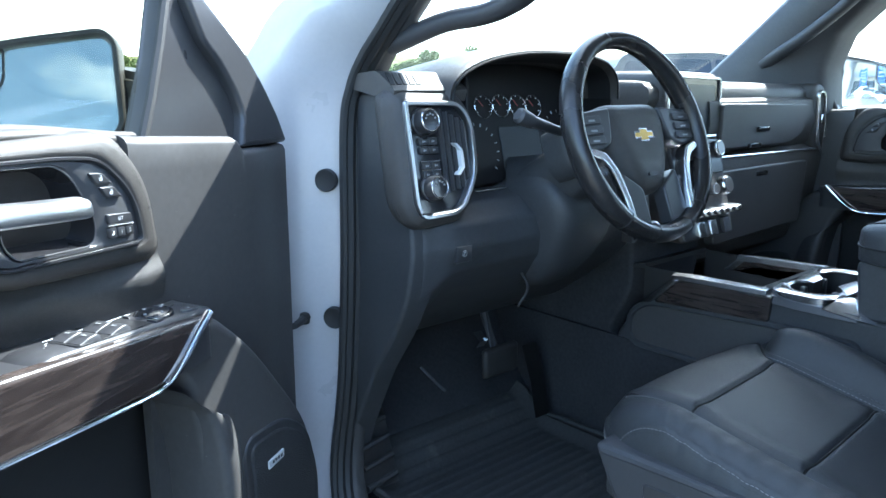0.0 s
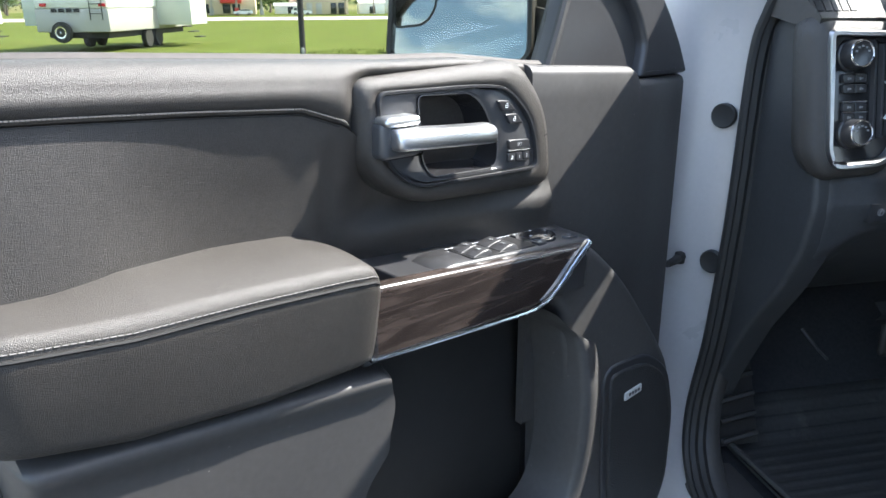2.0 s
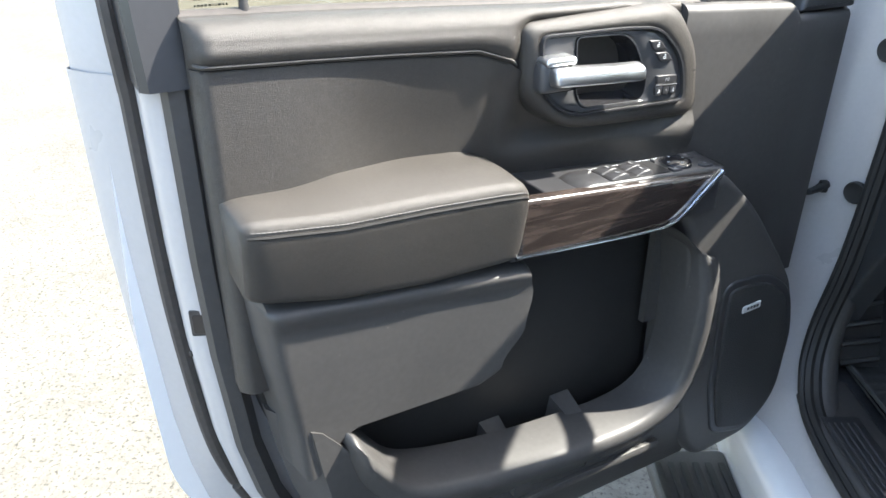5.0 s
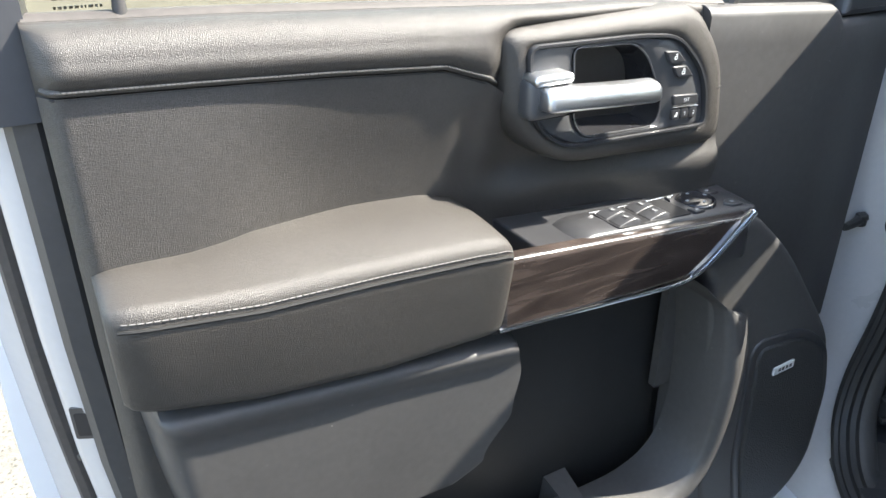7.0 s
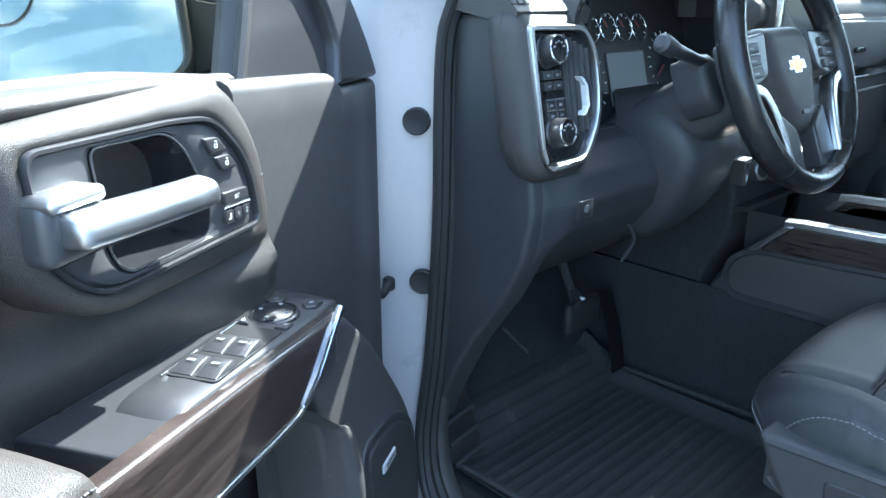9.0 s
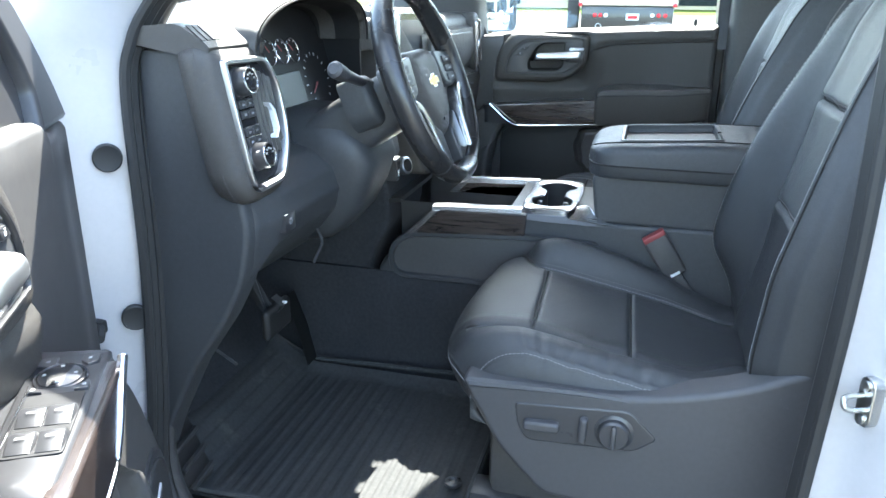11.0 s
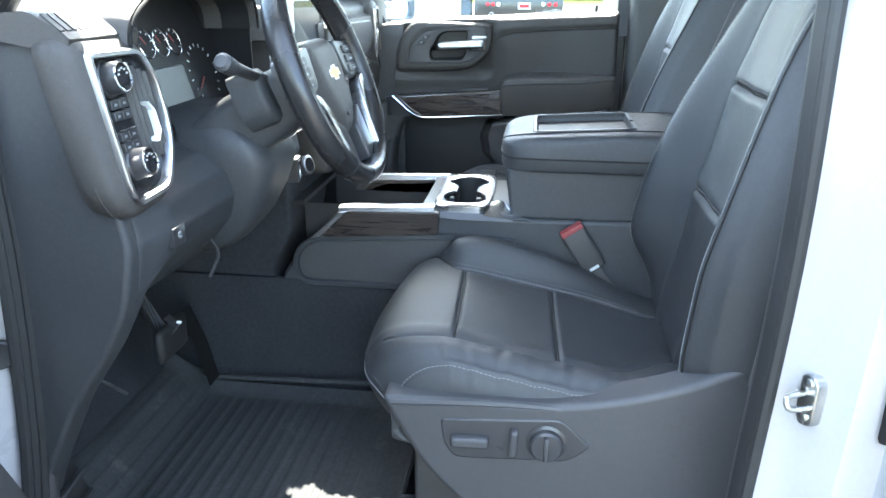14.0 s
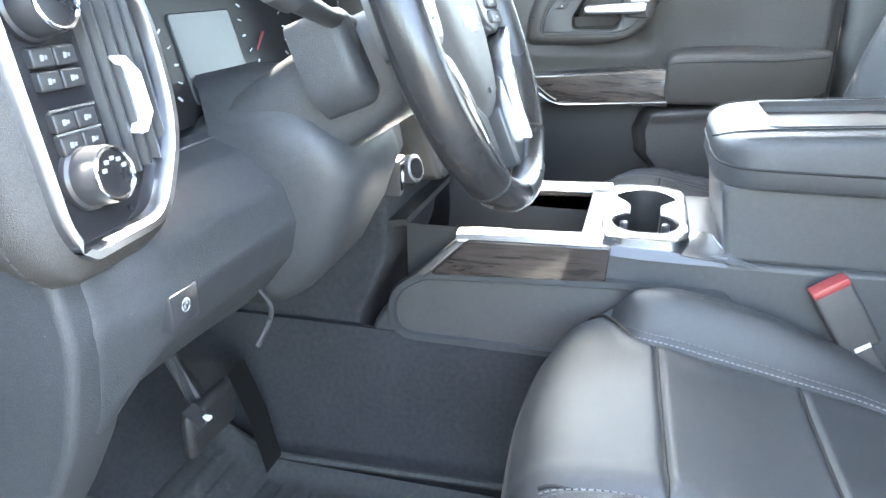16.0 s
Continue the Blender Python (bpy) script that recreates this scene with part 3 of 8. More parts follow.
        return Vector((u, -0.012 + (v + 0.012) * (0.35 + 0.65 * e), z))

    bm = nb()
    sheet(bm, pad, 90, 22, 0.012, (0, -1, 0))
    up = part("upper_pad", bm, M_LEATHER, d, "black grained leather upper pad with a stitched seam", sharp=50)
    for off, nm in ((0.0045, "stitching"), (-0.002, "stitching")):
        bm = nb()
        pts = [pad((u - 0.372) / 0.690, 0.0) + Vector((0, 0.0006, off * 0.5)) for u in np.linspace(0.672, 1.057, 100)]
        if off > 0:
            weld = [pad((p.x - 0.372) / 0.690, 0.62 * 0.0044 / max(line_table(BELT, p.x) - 0.018 - line_table(STITCH, p.x), 0.012)) + Vector((0, -0.0012, 0)) for p in pts]
            tube(bm, weld, 0.0034, 8, flat=0.9)
            part("welt", bm, M_LEATHER, up, "raised leather welt above the seam")
            bm = nb()
            dashes(bm, [pad((p.x - 0.372) / 0.690, 0.62 * 0.0052 / max(line_table(BELT, p.x) - 0.018 - line_table(STITCH, p.x), 0.012)) + Vector((0, 0.0022, 0)) for p in pts], 0.0027, 0.0009, 0.0008, 5)
            part(nm, bm, M_THREAD_D, up, "row of grey stitches")
        else:
            tube(bm, pts, 0.0015, 6)
            part("seam", bm, M_SEAM, up)

    # rubber belt strip between the pad and the glass
    bm = nb()
    skin(bm, [[Vector((u, v, line_table(BELT, u) + dz)) for v, dz in ((-0.020, -0.012), (-0.020, 0.002), (-0.026, 0.006), (-0.036, 0.006), (-0.046, 0.002), (-0.046, -0.02))] for u in np.linspace(0.36, 1.06, 30)], False)
    part("belt_strip", bm, M_RUBBER_B, d, "black rubber window belt strip")

    # insert below the seam
    def ins(i, j):
        u = 0.372 + 0.690 * i
        zs = line_table(STITCH, u)
        z = zs + (1.125 - 0.145 * sstep(0.70, 0.74, u) - zs) * j
        edge = sstep(1, 0.984, i)
        v = 0.020 - 0.005 * sstep(0.0, 0.25, j) * sstep(1.0, 0.86, u) * (1 - 0.8 * sstep(0.35, 0.7, j)) - 0.040 * min(1.0, j / 0.7) * sstep(0.97, 0.80, u)
        v += 0.036 * sstep(0.56, 0.385, u) * sstep(1.30, 1.24, z) - 0.020 * sstep(0.376, 0.372, u)
        v -= 0.020 * sstep(0.70, 0.64, u) * sstep(1.20, 1.24, z)
        return Vector((u, -0.040 + (v + 0.040) * (0.78 + 0.22 * edge), z))

    bm = nb()
    sheet(bm, ins, 120, 26, 0.03, (0, -1, 0))
    part("insert", bm, M_SOFT, d, "black grained vinyl insert", sharp=50)

    # front panel between the pad and the hinge side
    def fp(i, j):
        u = 0.032 + 0.372 * i
        k = min(1, max(0, (u - 0.168) / 0.022))
        zt = 1.342 + (line_table(BELT, u) - 1.342) * math.sqrt(1 - (1 - k) ** 2)
        if j < 0.8:
            z, v = 0.87 + (zt - 0.012 - 0.87) * j / 0.8, 0.004
        else:
            q = (j - 0.8) / 0.2 * math.pi * 0.6
            z, v = zt - 0.012 + 0.013 * math.sin(q), -0.012 + 0.016 * math.cos(q)
        v -= 0.012 * sstep(0.16, 0.05, u)
        return Vector((u, v, z))

    bm = nb()
    sheet(bm, fp, 80, 16, 0.012, (0, -1, 0))
    part("front_panel", bm, M_PLASTIC, d, "dusty black plastic front trim panel", sharp=50)
    bm = nb()
    tube(bm, [(0.380, 0.001, 1.292), (0.384, 0.010, 1.292), (0.390, 0.0185, 1.292), (0.402, 0.0240, 1.292)], 0.0012, 5)
    part("trim_split", bm, M_SEAM, d)

    # handle bezel
    o = rounded([(0.664, 1.366), (0.526, 1.364), (0.474, 1.359), (0.426, 1.315), (0.415, 1.253), (0.617, 1.259), (0.657, 1.292)], [0.014, 0.02, 0.022, 0.03, 0.016, 0.03, 0.03], 7)
    i1 = inset(o, 0.0040)
    pad_o = rounded([(0.690, 1.380), (0.526, 1.385), (0.436, 1.386), (0.386, 1.325), (0.373, 1.222), (0.612, 1.236), (0.678, 1.284)], [0.02, 0.02, 0.03, 0.04, 0.03, 0.04, 0.04], 7)
    bm = nb()
    mix = lambda k: [(a[0] * (1 - k) + b[0] * k, a[1] * (1 - k) + b[1] * k) for a, b in zip(pad_o, o)]
    skin(bm, [[DZ(a, b, v) for a, b in mix(k)] for k, v in ((0.0, -0.035), (0.0, 0.0), (0.06, 0.010), (0.2, 0.0185), (0.45, 0.0240), (0.75, 0.0262), (0.95, 0.0262))]
         + [[DZ(a, b, 0.020) for a, b in inset(o, 0.003)]], True, False, False)
    part("handle_surround", bm, M_LEATHER, d, sharp=60)
    bm = nb()
    ring(bm, o, i1, 0.02, 0.0305, DZ, 0.002)
    bz = part("handle_bezel", bm, M_SATIN if driver else M_PLASTIC, d, "dark handle bezel with bright edge")
    # plate with the recess cut through
    inner = rounded([(0.610, 1.3585), (0.534, 1.356), (0.514, 1.342), (0.486, 1.292), (0.491, 1.264), (0.590, 1.267), (0.604, 1.284)], [0.010, 0.016, 0.02, 0.02, 0.014, 0.018, 0.015], 7)
    bm = nb()
    ring(bm, i1, inner, 0.018, 0.0275, DZ, 0.003)
    part("handle_plate", bm, M_GUN if driver else M_PLASTIC, bz, "dark grey metallic plate")
    bm = nb()
    loops = [[DZ(a, b, 0.026) for a, b in inner], [DZ(a, b, 0.010) for a, b in inset(inner, 0.003)], [DZ(a, b, -0.010) for a, b in inset(inner, 0.008)], [DZ(a, b, -0.022) for a, b in inset(inner, 0.018)]]
    skin(bm, loops, True, False, True)
    part("handle_recess", bm, M_GLOSSY, bz, "gloss black finger recess")
    bm = nb()
    tube(bm, [DZ(a, b, 0.0268) for a, b in inset(inner, 0.0006)], 0.0009, 6, closed=True)
    part("recess_edge", bm, M_GUN if driver else M_PLASTIC, bz)
    # pull handle: a bar of rounded square section
    bm = nb()
    loops = []
    for u, k, v in ((0.6585, 0.70, 0.050), (0.6565, 0.90, 0.0505), (0.652, 1.0, 0.051), (0.63, 1.0, 0.052), (0.59, 0.98, 0.053), (0.55, 0.97, 0.053), (0.528, 0.97, 0.052), (0.5225, 0.9, 0.0515), (0.520, 0.7, 0.051)):
        zc = 1.3195 - (0.6585 - u) * 0.055
        sec = rounded([(-0.011, -0.0125), (0.0105, -0.0105), (0.0095, 0.0085), (-0.011, 0.0125)], [0.004, 0.007, 0.009, 0.004], 4)
        loops.append([Vector((u, v + a * k, zc + b * k)) for a, b in sec])
    skin(bm, loops)
    part("door_handle", bm, M_SATINC, bz, "satin chrome pull handle", sharp=50)
    bm = nb()
    box(bm, (0.617, 0.016, 1.297), (0.669, 0.043, 1.338), 0.008, 3)
    part("handle_pivot", bm, M_GUN if driver else M_PLASTIC, bz)
    bm = nb()
    box(bm, (0.612, 0.022, 1.297), (0.664, 0.040, 1.304), 0.003, 2)
    part("pivot_lip", bm, M_GLOSSY, bz)
    bm = nb()
    box(bm, (0.622, 0.022, 1.331), (0.667, 0.049, 1.3415), 0.005, 3)
    part("handle_cap", bm, M_SATINC, bz)
    # lock and memory buttons
    qb = [([(0.494, 1.3435), (0.475, 1.342), (0.461, 1.329), (0.484, 1.3295)], 0), ([(0.481, 1.3265), (0.460, 1.3255), (0.448, 1.313), (0.471, 1.3135)], 0)]
    if driver:
        qb += [([(0.474, 1.2955), (0.437, 1.293), (0.435, 1.282), (0.472, 1.2835)], 1)]
        for k in range(3):
            a = 0.4735 - k * 0.0128
            qb.append(([(a, 1.2805 - k * 0.0008), (a - 0.0122, 1.280 - k * 0.0008), (a - 0.0128, 1.2672), (a - 0.0008, 1.268)], 2 + k))
    for q, kk in qb:
        bm = nb()
        slab(bm, rounded(q, 0.003, 3), 0.025, 0.0310, DZ, 0.0015)
        b = part("button", bm, M_SATIN, bz, "black button with a white mark")
        cu, cz = sum(p[0] for p in q) / 4, sum(p[1] for p in q) / 4
        bm = nb()
        if kk == 0:
            ring(bm, rounded([(cu - .0022, cz - .0024), (cu + .0022, cz - .0024), (cu + .0022, cz + .001), (cu - .0022, cz + .001)], .0005, 1),
                 rounded([(cu - .0015, cz - .0017), (cu + .0015, cz - .0017), (cu + .0015, cz + .0004), (cu - .0015, cz + .0004)], .0003, 1), 0.0307, 0.0316, DZ, 0.0002)
            box(bm, (cu - .0016, 0.0307, cz + .001), (cu - .0011, 0.0316, cz + .0030))
            box(bm, (cu - .0016, 0.0307, cz + .0028), (cu + .0010, 0.0316, cz + .0034))
        elif kk in (1, 3, 4):
            letters(bm, {1: "SET", 3: "1", 4: "2"}[kk], 0.0052 if kk == 1 else 0.006, lambda a, b, w: DZ(cu - a, cz + b, 0.0314))
        else:
            box(bm, (cu - .0016, 0.0307, cz - .0020), (cu + .0004, 0.0314, cz + .0022))
            box(bm, (cu - .0010, 0.0307, cz - .0024), (cu + .0022, 0.0314, cz - .0012))
        part("button_mark", bm, M_WHITE, bz, smooth=False)
    if driver:
        bm = nb()
        tube(bm, [(0.4735, 0.0305, 1.2822), (0.4355, 0.0305, 1.2802)], 0.0011, 6)
        part("memory_button_rail", bm, M_SILVER, bz)

    # armrest
    ARM_T = [(0.705, 1.20), (0.73, 1.214), (0.758, 1.217), (0.847, 1.222), (0.95, 1.225), (1.044, 1.236)]
    ARM_B = [(0.705, 1.105), (0.73, 1.107), (0.846, 1.107), (0.958, 1.118), (1.055, 1.14)]
    ARM_K = [(0.69, 1.19), (0.72, 1.214), (0.76, 1.225), (0.84, 1.231), (0.93, 1.234), (0.985, 1.226), (1.055, 1.226)]

    def arm_section(u, k=1.0):
        zt, zb, zk = line_table(ARM_T, u), line_table(ARM_B, u), line_table(ARM_K, u) + 0.004
        raw = [(-0.012, zb + 0.006), (0.088, zb), (0.106, zt - 0.014), (0.102, zt + 0.004), (0.05, (zt + zk) / 2 + 0.006), (-0.012, zk)]
        out = rounded(raw, [0.0, 0.014, 0.012, 0.018, 0.03, 0.0], 5)
        c = Vector((0.03, (zt + zb) / 2))
        return [Vector((u, c.x + (a - c.x) * k, c.y + (b - c.y) * k)) for a, b in out]

    bm = nb()
    us = [(0.716, 0.80), (0.718, 0.90), (0.724, 0.965), (0.732, 0.99)] + [(u, 1.0) for u in np.linspace(0.74, 1.03, 24)] + [(1.042, 0.985), (1.051, 0.95), (1.056, 0.88)]
    skin(bm, [arm_section(u, k) for u, k in us])
    arm = part("armrest", bm, M_LEATHER, d, "padded black leather armrest with stitched edge", sharp=60)
    bm = nb()
    ARM_S = [(0.716, 0.80), (0.718, 0.90), (0.724, 0.965), (0.732, 0.99), (0.74, 1.0), (1.03, 1.0), (1.042, 0.985), (1.051, 0.95), (1.056, 0.88)]

    def arm_at(u, dz):
        """The outer face of the armrest at a height dz from its top edge."""
        sec = arm_section(u, line_table(ARM_S, u))
        z = line_table(ARM_T, u) + dz
        hits = [a.lerp(b, (z - a.z) / (b.z - a.z)) for a, b in zip(sec, sec[1:]) if (a.z - z) * (b.z - z) <= 0 and abs(a.z - b.z) > 1e-6]
        return max(hits, key=lambda c: c.y) if hits else max(sec, key=lambda c: c.y)

    us = np.linspace(0.722, 1.050, 90)
    tube(bm, [arm_at(u, -0.012) for u in us], 0.0016, 6)
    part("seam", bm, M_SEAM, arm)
    bm = nb()
    dashes(bm, [arm_at(u, -0.0065) + Vector((0, 0.0006, 0.0004)) for u in us], 0.004, 0.0014, 0.0007, 4)
    part("stitching", bm, M_THREAD_D, arm)

    # pocket panel under the armrest
    def pp(i, j):
        ul = lerp_table([(0.0, 0.690), (0.10, 0.662), (0.28, 0.650), (0.55, 0.658), (0.85, 0.695), (1.0, 0.75)], j)
        ur = 1.050 - 0.03 * j * j
        ub = ul + (ur - ul) * i
        zt = line_table([(0.652, 1.080), (0.70, 1.102), (0.80, 1.114), (0.90, 1.124), (1.042, 1.140), (1.06, 1.140)], ub)
        z = zt + (0.905 - zt) * j
        z -= 0.05 * sstep(0.68, 0.95, i) * sstep(0.8, 1.0, j)
        lip = math.exp(-((j - 0.12) / 0.075) ** 2)
        v = 0.074 + 0.008 * lip - 0.010 * j
        edge = sstep(0, 0.09, i) * (1 - (1 - min(1.0, j / 0.11)) ** 2) * sstep(1.0, 0.95, i) * max(sstep(1.0, 0.95, j), sstep(0.66, 0.8, i))
        return Vector((ub, -0.01 + (v + 0.01) * (0.15 + 0.85 * edge), z))

    bm = nb()
    sheet(bm, pp, 48, 72, 0.012, (0, -1, 0))
    part("map_pocket_panel", bm, M_PLASTIC, d, "scuffed black plastic map pocket panel", sharp=50)

    # lower lip of the bottle pocket: a swept rim with a floor behind it
    lip = smooth_path([(0.975, 0.93), (0.945, 0.908), (0.915, 0.862), (0.86, 0.803), (0.717, 0.768), (0.55, 0.752), (0.455, 0.756), (0.402, 0.79), (0.383, 0.86), (0.380, 0.95), (0.392, 1.03), (0.43, 1.075)], 6)
    loops = []
    n = len(lip)
    for i, p in enumerate(lip):
        a = lip[max(i - 1, 0)]
        b = lip[min(i + 1, n - 1)]
        t = (b - a).normalized()
        nx = Vector((t.y, -t.x))
        if i < n * 0.5 and nx.y > 0:
            nx = -nx
        nx = Vector((-abs(t.y) if i > n * 0.55 else -t.y * 0.0, -abs(t.x))).normalized() if i > n * 0.4 else Vector((0.0, -1.0))
        row = []
        for off, v in ((0.0, 0.01), (0.0, 0.085), (0.006, 0.096), (0.018, 0.098), (0.035, 0.09), (0.075, 0.066)):
            q = p + nx * off
            v = 0.02 + (v - 0.02) * sstep(-0.02, 0.12, i / n)
            row.append(Vector((q.x, v if i < n * 0.8 else v - 0.02 * (i / n - 0.8) * 5, q.y)))
        loops.append(row)
    bm = nb()
    skin(bm, loops, False)
    part("pocket_lip", bm, M_PLASTIC, d, "scuffed black plastic pocket rim", sharp=60)
    bm = nb()

    def low(i, j):
        u = 1.035 - 0.74 * i
        zt = line_table([(0.2, 0.72), (0.38, 0.72), (0.5, 0.69), (0.72, 0.70), (0.86, 0.74), (0.90, 0.775), (0.93, 0.82), (0.96, 0.89), (0.99, 0.935), (1.04, 0.94)], u)
        z = zt + (0.57 - zt) * j
        edge = line_table([(0.545, 0.87), (0.62, 0.945), (0.70, 0.985), (0.78, 1.012), (0.87, 1.03), (0.94, 1.04)], z)
        v = 0.068 - 0.03 * j * j
        return Vector((u - (1.04 - edge) * sstep(0.3, 0.0, i), -0.02 + (v + 0.02) * (0.25 + 0.75 * sstep(0, 0.05, i)), z))

    sheet(bm, low, 60, 10, 0.015, (0, -1, 0))
    part("lower_trim", bm, M_PLASTIC, d, sharp=50)
    bm = nb()
    box(bm, (0.40, -0.03, 0.655), (0.95, 0.075, 0.672), 0.004)
    part("pocket_floor", bm, M_PLASTIC, d)
    # Near-black back wall: shade of the deep pocket put into its colour.
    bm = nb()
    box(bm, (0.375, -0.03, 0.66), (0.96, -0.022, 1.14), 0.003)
    part("shaded_pocket_back", bm, M_RUBBER, d)
    for u0 in (0.685, 0.548):
        bm = nb()
        skin(bm, [[Vector((u0 + a * (1 - k * 0.45), -0.02 + 0.10 * k + 0.0, 0.695 + b * (1.2 - 0.5 * k))) for a, b in ((-0.03, 0), (0.03, 0), (0.02, 0.058), (-0.017, 0.058))] for k in (0, 0.5, 1.0)])
        part("bottle_divider", bm, M_PLASTIC, d)

    # front lower swell that carries the wood end and the speaker
    bm = nb()
    fo = rounded([(0.385, 1.15), (0.345, 1.145), (0.262, 1.075), (0.16, 0.95), (0.125, 0.90), (0.10, 0.81), (0.098, 0.66), (0.15, 0.585), (0.29, 0.575), (0.33, 0.62), (0.375, 0.75), (0.378, 0.95), (0.40, 1.06), (0.43, 1.10)],
                 [0.01, 0.02, 0.05, 0.03, 0.03, 0.03, 0.04, 0.04, 0.03, 0.04, 0.05, 0.05, 0.03, 0.01], 4)
    slab(bm, fo, -0.012, 0.07, DZ, 0.014, 4)
    part("front_swell", bm, M_PLASTIC, d)
    sp = rounded([(0.302, 0.945), (0.204, 0.937), (0.140, 0.893), (0.112, 0.805), (0.113, 0.66), (0.17, 0.602), (0.262, 0.632), (0.29, 0.74)], [0.03, 0.03, 0.03, 0.03, 0.04, 0.04, 0.02, 0.02], 4)
    bm = nb()
    slab(bm, inset(sp, -0.007), 0.06, 0.0735, DZ, 0.004)
    sw_ = part("speaker_pod", bm, M_SATIN, d)
    bm = nb()
    slab(bm, inset(sp, 0.006), 0.07, 0.0775, DZ, 0.004)
    part("speaker_grille", bm, M_GRILLE, sw_, "fine black mesh speaker cover")
    bm = nb()
    slab(bm, rounded([(0.259, 0.884), (0.217, 0.886), (0.217, 0.899), (0.259, 0.897)], 0.002, 2), 0.074, 0.0800, DZ, 0.001)
    bd = part("speaker_badge", bm, M_BADGE, sw_, "small silver badge, its reflection painted pale grey")
    bm = nb()
    for k in range(4):
        box(bm, (0.250 - k * 0.0075, 0.0797, 0.8895), (0.2455 - k * 0.0075, 0.0806, 0.8945))
    part("badge_mark", bm, M_SATIN, sw_)

    # wood strip, chrome edge, switch shelf
    wd = rounded([(0.722, 1.110), (0.722, 1.189), (0.385, 1.161), (0.440, 1.116), (0.474, 1.100)], [0.002, 0.002, 0.004, 0.03, 0.03], 4)
    bm = nb()
    slab(bm, wd, 0.072, 0.088, DZ, 0.006, 4)
    part("wood_strip", bm, M_WOOD, d, "dark wood veneer trim strip")
    bm = nb()
    path = smooth_path([(0.724, 0.0855, 1.112), (0.60, 0.0855, 1.104), (0.50, 0.086, 1.098), (0.462, 0.086, 1.101), (0.432, 0.087, 1.118), (0.40, 0.087, 1.146), (0.381, 0.087, 1.163)], 6)
    tube(bm, path, [0.0028 + 0.0022 * sstep(0.6, 1.0, i / (len(path) - 1)) for i in range(len(path))], 8)
    part("chrome_strip", bm, M_CHROME, d, "chrome trim line")
    bm = nb()
    path = smooth_path([(0.47, 0.088, 1.105), (0.443, 0.089, 1.122), (0.412, 0.089, 1.148), (0.388, 0.089, 1.166)], 5)
    tube(bm, path, 0.0028, 6)
    part("chrome_edge", bm, M_CHROME, d)
    bm = nb()
    shelf = rounded([(0.672, 0.0795), (0.372, 0.0795), (0.352, 0.06), (0.352, -0.01), (0.672, -0.01)], [0.003, 0.01, 0.01, 0.01, 0.003], 3)
    slab(bm, shelf, 1.10, 1.186, lambda a, b, w: Vector((a, b, w - 0.083 * (0.722 - a) if w > 1.15 else w)), 0.003)
    box(bm, (0.668, -0.02, 1.10), (0.726, 0.076, 1.135), 0.003)
    part("armrest_shelf", bm, M_SATIN, d)
    if driver:
        top = lambda u: 1.161 + 0.083 * (u - 0.385) + 0.003 - 0.030 * sstep(0.598, 0.662, u) ** 1.4
        on = lambda a, b, w: Vector((a, b, top(a) + w))
        ends = rounded([(0.660, 0.040), (0.640, 0.024), (0.56, 0.018), (0.352, 0.002), (0.358, 0.074), (0.60, 0.0775), (0.655, 0.0755)], [0.008, 0.015, 0.02, 0.004, 0.004, 0.02, 0.008], 4)
        mesh_rows = []
        for k in np.linspace(0, 1, 34):
            u = max(p[0] for p in ends) * (1 - k) + min(p[0] for p in ends) * k + 0.0005 * (0.5 - k) * -2
            cr = sorted(a[1] + (u - a[0]) / (b[0] - a[0]) * (b[1] - a[1]) for a, b in zip(ends, ends[1:] + ends[:1]) if (a[0] - u) * (b[0] - u) <= 0 and abs(a[0] - b[0]) > 1e-6)
            v0, v1 = cr[0], cr[-1]
            mesh_rows.append([on(u, v0 - 0.003, -0.03), on(u, v0, -0.004), on(u, v0 + 0.004, 0.0), on(u, (v0 + v1) / 2, 0.001), on(u, v1 - 0.004, 0.0), on(u, v1, -0.003), on(u, v1, -0.02)])
        bm = nb()
        skin(bm, mesh_rows, False)
        sw = part("switch_pack", bm, M_SATIN, d, "satin black window and mirror switch pack", sharp=60)
        # Thin dark plate proud of the pack: shade of the opening put into colour.
        bm = nb()
        slab(bm, rounded([(0.572, 0.030), (0.462, 0.022), (0.460, 0.069), (0.572, 0.0735)], 0.005, 3), -0.004, 0.0016, on, 0.0006)
        part("switch_well", bm, M_FACE, sw, "dark plate painted as the shaded switch opening")
        for a, length in ((0.568, 0.028), (0.524, 0.028)):
            for b0, b1 in ((0.0315, 0.0515), (0.0525, 0.0725)):
                b0, b1 = b0 - (0.568 - a) * 0.09, b1 - (0.568 - a) * 0.05
                bm = nb()
                loops = []
                for k in range(10):
                    t = k / 9
                    h = 0.0022 + 0.0062 * math.sin(min(1.0, t * 1.12) * math.pi / 2) - 0.0030 * sstep(0.84, 1.0, t)
                    loops.append([on(a - length * t, b0, 0.0), on(a - length * t, b0 + 0.0008, h - 0.0006), on(a - length * t, b0 + 0.002, h), on(a - length * t, b1 - 0.002, h), on(a - length * t, b1 - 0.0008, h - 0.0006), on(a - length * t, b1, 0.0)])
                skin(bm, loops, True)
                ws_ = part("window_switch", bm, M_SATIN, sw, "black rocker window switch with a white mark", sharp=60)
                bm = nb()
                uc, vc = a - length * 0.52, (b0 + b1) / 2
                H_ = 0.0081
